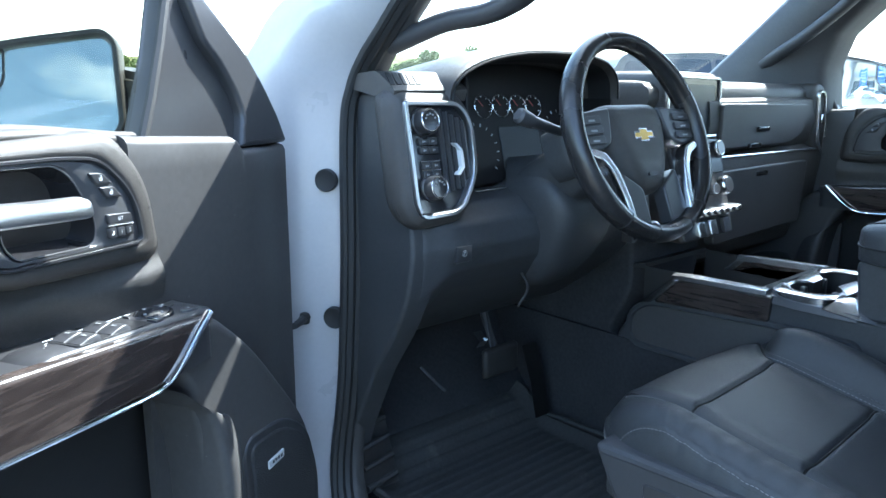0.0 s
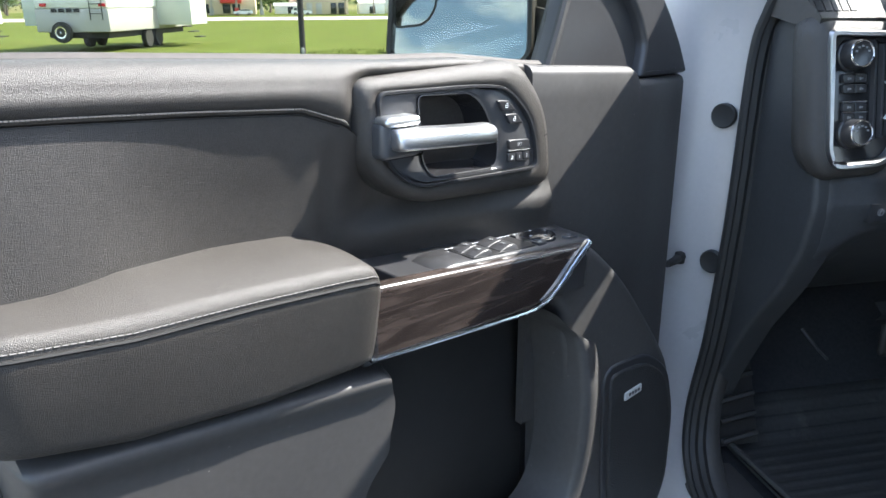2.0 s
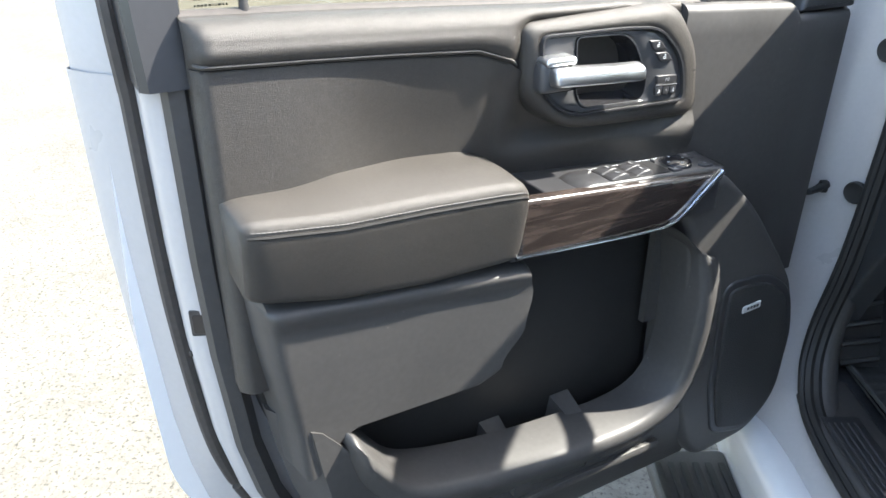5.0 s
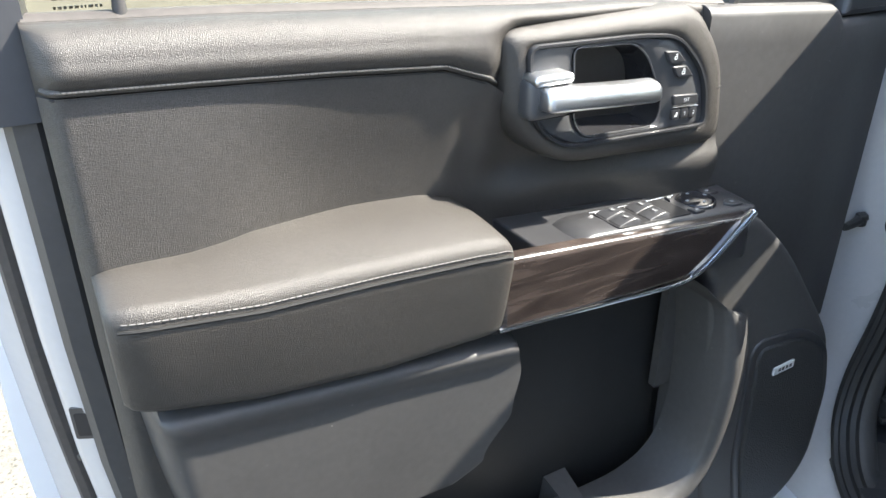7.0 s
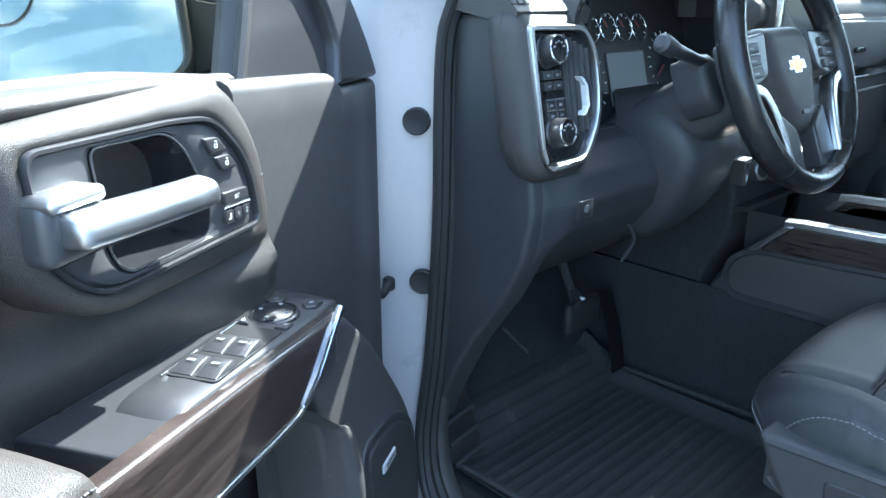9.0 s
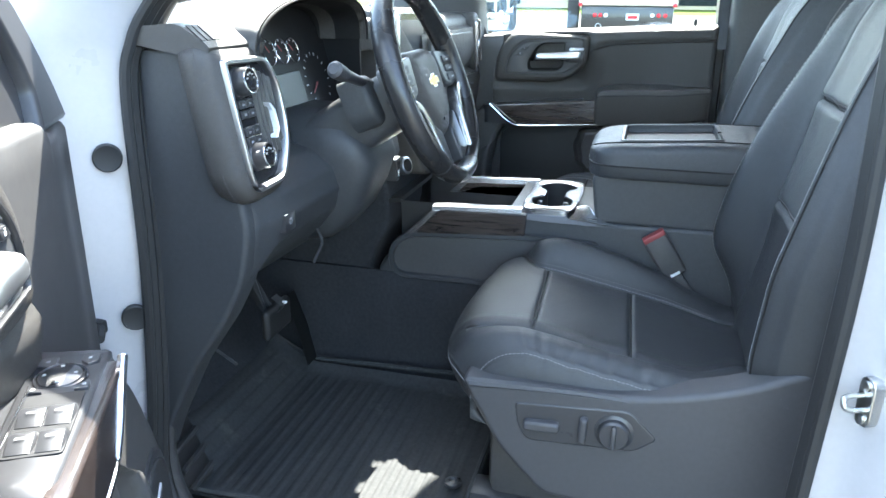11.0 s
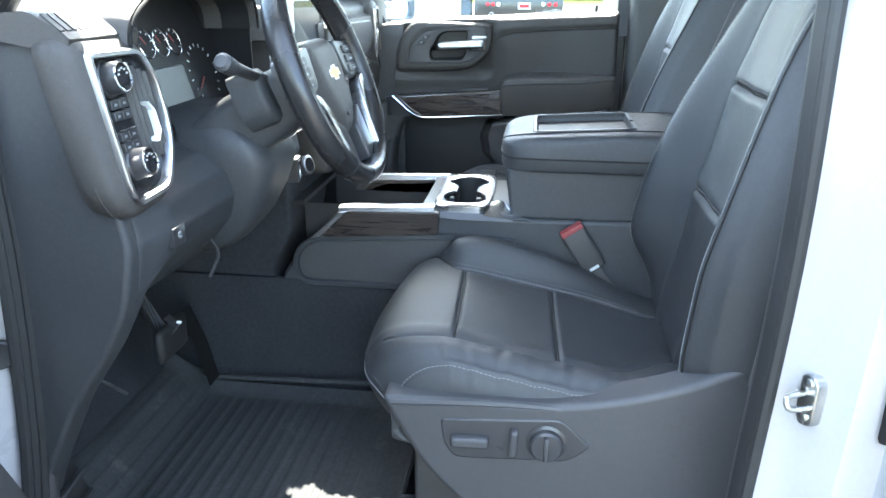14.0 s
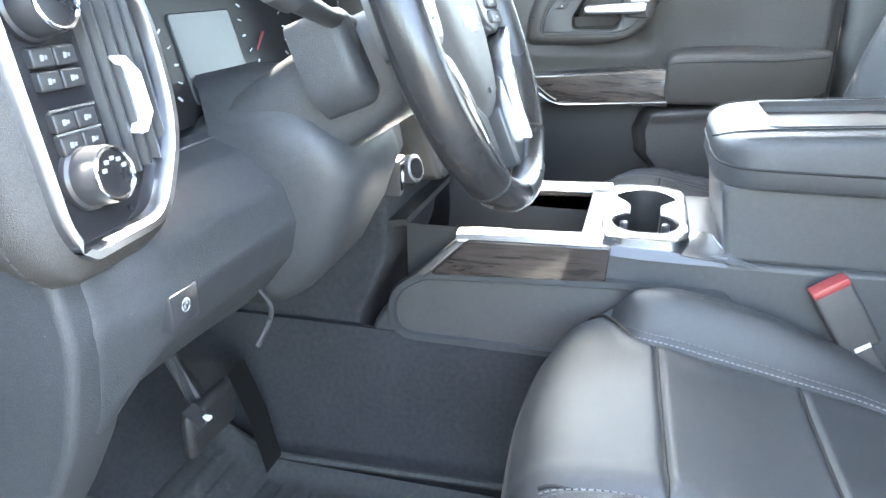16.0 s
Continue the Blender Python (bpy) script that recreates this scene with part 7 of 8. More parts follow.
for xs, sgn in ((XL, -1), (XR, 1)):
    bm = nb()
    sheet(bm, lambda i, j: Vector((xs + sgn * (0.010 * sstep(0.25, 0.0, j) - 0.002), 0.20 - 1.32 * i, 0.60 + 0.285 * j)), 30, 8, 0.01, (-sgn, 0, 0))
    part("lower_carpet", bm, M_CARPET, con, "black carpeted lower side")
# recessed lower side panel
bm = nb()
lp = rounded([(-0.208, 0.890), (-0.208, 0.950), (-0.252, 0.978), (-0.515, 0.992), (-0.66, 0.99), (-0.66, 0.890)], [0.03, 0.03, 0.02, 0.01, 0.01, 0.02], 4)
ring(bm, inset(lp, -0.014), lp, XL + 0.005, XL - 0.006, YZ, 0.005)
part("side_panel_rim", bm, M_DASH, con, "soft rounded rim of the recessed side panel")
bm = nb()
slab(bm, inset(lp, -0.002), XL + 0.008, XL + 0.001, YZ)
part("side_panel", bm, M_PLASTIC, con, "black recessed side panel")
# wood side strip with silver tip, on both sides
for xs, sgn in ((XL, -1), (XR, 1)):
    bm = nb()
    wd = rounded([(-0.318, 1.045), (-0.258, 0.985), (-0.508, 1.0), (-0.512, 1.053)], 0.003, 2)
    slab(bm, wd, xs - sgn * 0.02, xs + sgn * 0.006, YZ, 0.003)
    part("wood_side_trim", bm, M_WOOD, con, "dark wood side trim")
    bm = nb()
    tip = rounded([(-0.320, 1.047), (-0.300, 1.045), (-0.225, 0.978), (-0.256, 0.984)], 0.003, 2)
    slab(bm, tip, xs - sgn * 0.02, xs + sgn * 0.0075, YZ, 0.003)
    part("silver_tip", bm, M_SILVER, con, "satin silver trim tip")
    bm = nb()
    loops = []
    for y, z in ((-0.30, 1.050), (-0.33, 1.053), (-0.42, 1.056), (-0.50, 1.059)):
        loops.append([Vector((xs - sgn * a, y, z + b)) for a, b in ((-0.006, -0.006), (-0.004, 0.003), (0.012, 0.006), (0.022, 0.004), (0.024, -0.008))])
    skin(bm, loops)
    part("silver_rail", bm, M_SILVER, con, "satin silver top rail")
# tray
bm = nb()
skin(bm, [[Vector((x, y, z)) for x, z in ((XL + 0.018, 1.055), (XL + 0.024, 0.94), (XL + 0.04, 0.925), (XR - 0.04, 0.925), (XR - 0.024, 0.94), (XR - 0.018, 1.055))] for y in (-0.22, -0.30, -0.40, -0.485)], False)
part("tray", bm, M_RUBBER, con, "black open tray")
bm = nb()
sheet(bm, lambda i, j: Vector((XL + 0.02 + 0.25 * i, -0.22 + 0.09 * j, 1.06 - 0.015 * j)), 6, 4, 0.01, (0, 0, -1))
part("tray_front", bm, M_RUBBER, con)
# cup holder plate
CX, CY = -0.06, -0.554
XY = lambda a, b, w: Vector((a, b, w))


def plate_edge(ang):
    """Distance from the middle to the rounded outer edge of the plate."""
    c, d = abs(math.cos(ang)), abs(math.sin(ang))
    return 1.0 / ((c / 0.137) ** 6 + (d / 0.060) ** 6) ** (1 / 6)


def well_edge(ang):
    """Distance from the middle to the edge of two round wells joined by a neck."""
    c, d = abs(math.cos(ang)), abs(math.sin(ang))
    r = min(0.075 / max(c, 1e-6), 0.022 / max(d, 1e-6))
    k = 0.064 * c
    disc = k * k - 0.064 ** 2 + 0.044 ** 2
    return max(r, k + math.sqrt(disc)) if disc > 0 else r


AN = np.linspace(0, 2 * math.pi, 97)[:-1]
cp = [(CX + plate_edge(q) * math.cos(q), CY + plate_edge(q) * math.sin(q)) for q in AN]
cin = [(CX + well_edge(q) * math.cos(q), CY + well_edge(q) * math.sin(q)) for q in AN]
cbot = [(CX + (a - CX) * 0.97, CY + (b - CY) * 0.92) for a, b in cin]
bm = nb()
ring(bm, cp, cin, 1.045, 1.066, XY, 0.003)
cpl = part("cup_holder_plate", bm, M_SILVER, con, "satin silver cup holder surround")
bm = nb()
skin(bm, [[XY(a, b, 1.0625) for a, b in cin], [XY(a, b, 1.0) for a, b in cbot], [XY(a, b, 0.955) for a, b in cbot]], True, False, True)
part("cup_well", bm, M_RUBBER, cpl, "black cup wells")
for gx, gy in ((-0.105, -0.525), (-0.105, -0.583), (-0.015, -0.525), (-0.015, -0.583)):
    bm = nb()
    box(bm, (gx - 0.007, gy - 0.006, 1.02), (gx + 0.007, gy + 0.006, 1.058), 0.004)
    part("cup_grip", bm, M_SATIN, cpl)
bm = nb()
loops = []
for y, z in ((-0.47, 1.056), (-0.55, 1.050), (-0.64, 1.050), (-0.66, 1.05)):
    loops.append([Vector((x, y, z + b)) for x, b in ((XL - 0.002, -0.012), (XL + 0.004, 0.0), (XL + 0.02, 0.003), (XL + 0.036, 0.003))])
skin(bm, loops, False)
skin(bm, [[Vector((XL + XR - p.x, p.y, p.z)) for p in lp] for lp in loops], False)
skin(bm, [[Vector((x, y, 1.054)) for x in (XL + 0.03, XR - 0.03)] for y in (-0.606, -0.66)], False)
skin(bm, [[Vector((x, y, 1.056)) for x in (XL + 0.03, XR - 0.03)] for y in (-0.47, -0.504)], False)
part("console_top", bm, M_SATIN, con)
bm = nb()
skin(bm, [[Vector(p) for p in r] for r in (
    ((XL + 0.045, -0.612, 1.064), (XL + 0.012, -0.612, 1.061), (XL - 0.002, -0.600, 1.050)),
    ((XL + 0.050, -0.628, 1.068), (XL + 0.022, -0.632, 1.062), (XL - 0.002, -0.635, 1.046)),
    ((XL + 0.042, -0.640, 1.068), (XL + 0.016, -0.655, 1.056), (XL - 0.003, -0.668, 1.043)),
    ((XL + 0.020, -0.650, 1.058), (XL + 0.008, -0.675, 1.048), (XL - 0.003, -0.705, 1.041)))], False)
part("chrome_corner", bm, M_SILVER, con, "satin silver corner piece")
# armrest bin and lid
bm = nb()
ob_ = rounded([(-0.655, 1.04), (-0.642, 1.14), (-0.66, 1.15), (-1.08, 1.15), (-1.08, 1.04)], 0.012, 3)
slab(bm, ob_, -0.06, XL + 0.012, YZ, 0.008)
slab(bm, ob_, -0.06, XR - 0.012, YZ, 0.008)
part("armrest_bin", bm, M_DASH, con)
bm = nb()
loops = []
TY0, TY1 = -0.70, -0.89
ys = [(-0.630, 0.45, 0.30, 0.78), (-0.6315, 0.58, 0.42, 0.86), (-0.635, 0.72, 0.55, 0.92), (-0.641, 0.83, 0.68, 0.96), (-0.650, 0.905, 0.80, 0.985), (-0.662, 0.955, 0.89, 1.0), (-0.68, 0.988, 0.965, 1.0)]
ys += [(y, 1.0, 1.0, 1.0) for y in (-0.699, -0.703, -0.75, -0.80, -0.85, -0.887, -0.891, -0.93, -0.98, -1.02)] + [(-1.05, 0.98, 0.97, 0.97), (-1.07, 0.9, 0.85, 0.9)]
piping, top_seam = [], []
for y, kx, kt, kb in ys:
    zt = 1.212 + 0.012 * sstep(-0.65, -0.9, y)
    dip = 0.016 if TY1 < y < TY0 else 0.0
    half = [(XL - 0.001, 1.142), (XL - 0.007, 1.166), (XL - 0.004, zt - 0.004), (XL + 0.03, zt), (-0.156, zt), (-0.154, zt - dip)]
    sec = rounded(half + [(XL + XR - p, q) for p, q in reversed(half)], [0.006, 0.012, 0.022, 0.01, 0.0, 0.0, 0.0, 0.0, 0.01, 0.022, 0.012, 0.006], 4)
    c = Vector((-0.06, 1.18))
    loops.append([Vector((c.x + (a - c.x) * kx, y, c.y + (b - c.y) * (kt if b > c.y else kb))) for a, b in sec])
    if y > -1.03:
        piping.append(Vector((c.x + (XL - 0.0065 - c.x) * kx, y + 0.0004, c.y - 0.010 * kb)))
        top_seam.append(Vector((c.x + (XL + 0.030 - c.x) * kx, y, c.y + (zt + 0.0006 - c.y) * kt)))
skin(bm, loops)
lid = part("armrest_lid", bm, M_SEAT, con, "padded black leather armrest lid", sharp=60)
mirrored = lambda row: [Vector((XL + XR - p.x, p.y, p.z)) for p in row]
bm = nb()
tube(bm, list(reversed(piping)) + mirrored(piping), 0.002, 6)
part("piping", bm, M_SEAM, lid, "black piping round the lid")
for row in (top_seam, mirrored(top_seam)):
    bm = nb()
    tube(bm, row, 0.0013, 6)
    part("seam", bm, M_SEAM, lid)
op = rounded([(-0.155, -0.70), (0.035, -0.70), (0.035, -0.89), (-0.155, -0.89)], 0.012, 3)
LZ = lambda a, b, w: Vector((a, b, w + 0.012 * sstep(-0.65, -0.9, b)))
bm = nb()
ring(bm, inset(op, -0.008), op, 1.206, 1.2145, LZ, 0.002)
part("lid_tray_rim", bm, M_SATIN, lid, "black rim of the phone tray")
bm = nb()
slab(bm, op, 1.194, 1.1985, LZ)
part("lid_tray", bm, M_RUBBER, lid)

# ---- outside ----
M_CONCRETE = mat("pale_speckled_concrete", (0.138, 0.130, 0.112), 0.9, grain=0.6, grain_scale=60, mottle=0.25, mottle_scale=1.5, spec=0.04, dirt=((0.035, 0.033, 0.03), 75, 0.53, 0.9))
M_GRASS = mat("mown_grass", (0.080, 0.104, 0.026), 0.95, grain=1.0, grain_scale=14, mottle=0.45, mottle_scale=0.7, spec=0.02, dirt=((0.15, 0.14, 0.055), 0.9, 0.54, 0.75))
M_BLADE = mat("grass_blades", (0.095, 0.122, 0.026), 0.8, mottle=0.45, mottle_scale=1.2, spec=0.04, dirt=((0.2, 0.175, 0.065), 1.5, 0.5, 0.9))
M_LEAF = mat("tree_leaves", (0.075, 0.11, 0.04), 0.85, mottle=0.4, mottle_scale=0.8, spec=0.04)
M_LEAF2 = mat("light_tree_leaves", (0.10, 0.13, 0.055), 0.85, mottle=0.4, mottle_scale=0.8, spec=0.04)
M_BARK = mat("tree_bark", (0.12, 0.09, 0.07), 0.9, grain=0.8, grain_scale=30)
M_HILL = mat("dry_grass_hill", (0.16, 0.16, 0.075), 0.95, mottle=0.3, mottle_scale=0.02, spec=0.02, dirt=((0.06, 0.09, 0.04), 0.03, 0.5, 0.8))
M_RVW = mat("caravan_white_panel", (0.72, 0.73, 0.72), 0.35, mottle=0.05, mottle_scale=2)
M_RVS = mat("caravan_pale_panel", (0.52, 0.56, 0.52), 0.45, mottle=0.06, mottle_scale=2)
M_RVG = mat("caravan_grey_panel", (0.36, 0.36, 0.35), 0.4, mottle=0.06)
M_RVB = mat("caravan_tan_panel", (0.42, 0.37, 0.32), 0.5, mottle=0.06)
M_TYRE = mat("tyre_rubber", (0.02, 0.02, 0.02), 0.8, grain=0.4, grain_scale=60)
M_BRICK = mat("tan_wall", (0.50, 0.42, 0.30), 0.85, mottle=0.1)
M_ROOFRED = mat("red_canopy", (0.55, 0.05, 0.04), 0.5)
M_DARK = mat("dark_window", (0.02, 0.025, 0.03), 0.08)
M_BLUE = mat("blue_sign", (0.03, 0.12, 0.5), 0.4)
M_BLACKP = mat("black_truck_bed_paint", (0.02, 0.02, 0.022), 0.3, mottle=0.3, coat=0.5)
M_LENS = mat("red_lamp_lens", (0.5, 0.02, 0.03), 0.15)
M_POST = mat("dark_lamp_post", (0.03, 0.03, 0.032), 0.6, mottle=0.2, spec=0.2)
M_POLE = mat("weathered_pole", (0.2, 0.16, 0.13), 0.9)

bm = nb()
sheet(bm, lambda i, j: Vector((-700 + 1400 * i, -500 + 1700 * j, -1.2 * sstep(15, 250, -500 + 1700 * j) - 0.02)), 30, 60)
solo("ground", bm, M_GRASS, "mown grass reaching to the horizon", "grass", kind="structure")
bm = nb()
lotf = lambda x: 15.6 + 0.30 * x + 0.25 * math.sin(x * 0.9) + 0.12 * math.sin(x * 2.3)
skin(bm, [[Vector((x, -60, 0)), Vector((x, 0, 0)), Vector((x, min(lotf(x), 30), 0))] for x in np.linspace(-45, 60, 120)], False)
solo("pavement", bm, M_CONCRETE, "pale sunlit concrete parking lot", "pavement", kind="structure")
bm = nb()
skin(bm, [[Vector((x, y, z)) for y, z in ((96, -0.36), (130, -0.5))] for x in (-400, 400)], False)
for v in bm.verts:
    v.co.z += 0.03
solo("road", bm, M_RVB, "pale road beyond the grass", "road", kind="structure")

# tufts of grass along the edge of the lot
rnd = random.Random(77)
verts, faces = [], []
while len(faces) < 16000:
    x = rnd.uniform(-16, 10)
    y = lotf(x) + 0.05 + 9.0 * rnd.random() ** 2.2
    if rnd.random() > 0.5 + 0.5 * math.sin(x * 1.7 + 2.0 * math.sin(y * 0.9)) + 0.25:
        continue
    for k in range(4):
        bx, by = x + rnd.gauss(0, 0.03), y + rnd.gauss(0, 0.03)
        a, h = rnd.uniform(0, 6.3), rnd.uniform(0.05, 0.15)
        lx, ly = rnd.gauss(0, 0.4) * h, rnd.gauss(0, 0.4) * h
        n0 = len(verts)
        wx, wy = 0.006 * math.cos(a), 0.006 * math.sin(a)
        verts += [(bx - wx, by - wy, -0.03), (bx + wx, by + wy, -0.03), (bx + lx, by + ly, h)]
        faces.append((n0, n0 + 1, n0 + 2))
me = bpy.data.meshes.new("grass_tufts")
me.from_pydata(verts, [], faces)
me.materials.append(M_BLADE)
gt = new("grass_tufts", me)
tagged(gt, "uneven mown grass with dry straw-coloured blades", "grass", kind="stuff")

# lamp post
lp = thing("lamp_post", (-1.05, 18.6, 0), "dark steel lamp post at the edge of the grass", "lamp post")
bm = nb()
lathe(bm, [(0.075, 0), (0.072, 3), (0.06, 9)], (-1.05, 18.6, 0), (0, 0, 1), 14)
part("pole", bm, M_POST, lp)
bm = nb()
box(bm, (-1.18, 18.47, 0), (-0.92, 18.73, 0.04), 0.01)
part("base_plate", bm, M_POST, lp)
bm = nb()
box(bm, (-1.09, 18.51, 0.27), (-1.01, 18.535, 0.42), 0.01)
part("hand_hole_cover", bm, M_RVG, lp)


def foliage(bm, centre, radius, n, size, rnd, flat=0.8):
    for _ in range(n):
        while True:
            p = Vector((rnd.uniform(-1, 1), rnd.uniform(-1, 1), rnd.uniform(-1, 1)))
            if 0.25 < p.length < 1:
                break
        c = Vector(centre) + Vector((p.x * radius, p.y * radius, p.z * radius * flat))
        a = Vector((rnd.gauss(0, 1), rnd.gauss(0, 1), rnd.gauss(0, 1))).normalized()
        b = a.orthogonal().normalized() * size * rnd.uniform(0.5, 1.2)
        d = a.cross(b).normalized() * size * rnd.uniform(0.5, 1.2)
        vs = [bm.verts.new(c + k) for k in (b, d, -b, -d)]
        bm.faces.new(vs)


def tree(x, y, h, seed, base=0.0):
    rnd = random.Random(seed)
    t = thing("tree", (x, y, base), "leafy green broadleaf tree", "tree", group="trees")
    bm = nb()
    tube(bm, [(x, y, base), (x + 0.02 * h, y, base + 0.25 * h), (x, y, base + 0.6 * h)], [0.035 * h, 0.028 * h, 0.012 * h], 8)
    for k in range(4):
        a = rnd.uniform(0, 6.3)
        tube(bm, [(x, y, base + h * 0.3), (x + 0.25 * h * math.cos(a), y + 0.25 * h * math.sin(a), base + h * 0.62)], [0.018 * h, 0.006 * h], 6)
    part("trunk", bm, M_BARK, t)
    bm = nb()
    for k in range(9):
        a, r = rnd.uniform(0, 6.3), rnd.uniform(0.05, 0.28) * h
        foliage(bm, (x + r * math.cos(a), y + r * math.sin(a), base + h * rnd.uniform(0.4, 0.88)), h * rnd.uniform(0.14, 0.24), 260, h * 0.022, rnd)
    part("crown", bm, rnd.choice((M_LEAF, M_LEAF2)), t, smooth=False)


for i in range(26):
    r = random.Random(i + 50)
    tree(-95 + i * 8.2 + r.uniform(-3, 3), 255 + r.uniform(-25, 60), r.uniform(7, 12), i, -1.2)
for i, (x, y, h) in enumerate(((34, 120, 9), (40, 128, 7.5), (46, 124, 8.5), (56, 150, 9), (110, 140, 8), (-75, 150, 9), (27, 118, 6), (76, 92, 8), (84, 98, 7), (90, 96, 9), (70, 90, 6))):
    tree(x, y, h, 100 + i, -0.6)
# far woods and hill
bm = nb()
rnd = random.Random(9)
for i in range(1400):
    x = rnd.uniform(-420, 440)
    y = 300 + 340 * rnd.random() ** 0.8
    foliage(bm, (x, y, 1.5 + 20 * sstep(300, 660, y)), rnd.uniform(2.5, 7), 30, 1.1, rnd, 0.7)
w = part("far_woods", bm, M_LEAF2, None, smooth=False)
tagged(w, "dense green woods on far slopes", "woods", kind="stuff")
bm = nb()
sheet(bm, lambda i, j: Vector((-700 + 1400 * i, 280 + 400 * j, -1.4 + 21 * sstep(300, 660, 280 + 400 * j))), 20, 20)
solo("slope", bm, M_HILL, "rising slope of dry grass with scattered trees", "hill", kind="structure")
rnd = random.Random(21)
for i in range(26):
    x, y = rnd.uniform(-120, 170), 300 + 260 * rnd.random()
    z = -1.4 + 21 * sstep(300, 660, y)
    w_ = rnd.uniform(7, 15)
    hs = thing("house", (x, y, z), "small pale house on the far slope", "house", group="houses on the slope")
    bm = nb()
    box(bm, (x, y, z - 0.5), (x + w_, y + 7, z + 2.9))
    part("wall", bm, rnd.choice((M_RVW, M_RVW, M_BRICK, M_RVB)), hs)
    bm = nb()
    skin(bm, [[Vector((xx, yy, zz)) for yy, zz in ((y - 0.4, z + 2.8), (y + 3.5, z + 4.6), (y + 7.4, z + 2.8))] for xx in (x - 0.4, x + w_ + 0.4)], False)
    part("house_roof", bm, rnd.choice((M_RVG, M_RVB, M_POLE)), hs)
    for k in range(2):
        bm = nb()
        box(bm, (x + w_ * (0.2 + 0.4 * k), y - 0.05, z + 0.9), (x + w_ * (0.2 + 0.4 * k) + 1.4, y + 0.05, z + 2.1))
        part("house_window", bm, M_DARK, hs)
bm = nb()
sheet(bm, lambda i, j: Vector((-900 + 1800 * i, 560 + 500 * j, (42 + 6 * math.sin(i * 9) + 4 * math.sin(i * 23 + 1)) * sstep(0, 0.8, j) - 2)), 60, 10)
solo("hill", bm, M_HILL, "dry grassy hill ridge in the distance", "hill", kind="structure")

# fuel station
fs = thing("fuel_station", (-14, 200, -1.0), "white fuel station canopy with a red stripe over a tan shop", "fuel station")
bm = nb()
box(bm, (-26, 193, 3.75), (-3.6, 206, 4.75), 0.05)
cn = part("canopy", bm, M_RVW, fs)
bm = nb()
box(bm, (-22, 192.9, 4.05), (-6, 193.0, 4.4))
part("canopy_stripe", bm, M_ROOFRED, cn)
for x in (-24, -18, -12, -6):
    bm = nb()
    box(bm, (x - 0.25, 198, -1.0), (x + 0.25, 198.5, 3.8), 0.03)
    part("canopy_column", bm, M_RVG, fs)
    bm = nb()
    box(bm, (x - 0.5, 197.3, -1.0), (x + 0.5, 197.9, 0.8), 0.08)
    part("fuel_pump", bm, M_RVG if x != -12 else M_ROOFRED, fs)
bm = nb()
box(bm, (-27, 215, -1.0), (-8, 228, 3.4), 0.05)
part("shop_wall", bm, M_BRICK, fs)
bm = nb()
box(bm, (-17, 214.2, 1.9), (-11.5, 215, 3.3), 0.05)
part("awning", bm, M_ROOFRED, fs)
for x in (-25, -22, -16.5, -14):
    bm = nb()
    box(bm, (x, 214.9, -0.7), (x + 2.0, 215.05, 1.7), 0.02)
    part("shop_window", bm, M_DARK, fs)
b2 = thing("workshop", (10, 205, -1), "low tan workshop with a red fascia", "building")
bm = nb()
box(bm, (4.4, 203, -1.0), (16, 214, 2.9), 0.05)
part("wall", bm, M_BRICK, b2)
bm = nb()
box(bm, (4.2, 202.7, 2.9), (16.2, 214.2, 3.5), 0.05)
part("fascia", bm, M_ROOFRED, b2)
for x in (5.2, 7.6, 11.4, 13.4):
    bm = nb()
    box(bm, (x, 202.85, -0.9), (x + 1.5, 203.05, 1.9), 0.02)
    part("bay_door", bm, M_DARK if x > 10 else M_RVG, b2)
for i, (x, y, wd, h) in enumerate(((19.5, 210, 7, 2.2), (28, 214, 9, 3.0), (-3, 222, 9, 1.6), (40, 220, 14, 2.8))):
    sb_ = thing("shed", (x, y, -1), "long pale low shed by the road", "shed", group="roadside sheds")
    bm = nb()
    box(bm, (x, y, -1.0), (x + wd, y + 6, h - 0.5), 0.04)
    part("wall", bm, M_RVW, sb_)
    bm = nb()
    skin(bm, [[Vector((xx, yy, zz)) for yy, zz in ((y - 0.3, h - 0.5), (y + 3, h + 0.4), (y + 6.3, h - 0.5))] for xx in (x - 0.3, x + wd + 0.3)], False)
    part("shed_roof", bm, M_RVG, sb_)
    bm = nb()
    box(bm, (x + wd * 0.4, y - 0.06, -0.9), (x + wd * 0.4 + 1.6, y + 0.02, 0.9), 0.02)
    part("shed_door", bm, M_DARK, sb_)
for i, (x, y, h) in enumerate(((14.5, 195, 11.5), (20.5, 185, 6.5), (30, 180, 9.5), (-40, 190, 10), (60, 190, 11))):
    up = thing("utility_pole", (x, y, -0.9), "weathered wooden utility pole", "utility pole", group="utility poles")
    bm = nb()
    lathe(bm, [(0.17, 0), (0.12, h)], (x, y, -0.9), (0, 0, 1), 8)
    part("pole", bm, M_POLE, up)
    bm = nb()
    box(bm, (x - 1.1, y - 0.06, h - 1.7), (x + 1.1, y + 0.06, h - 1.55))
    part("crossarm", bm, M_POLE, up)


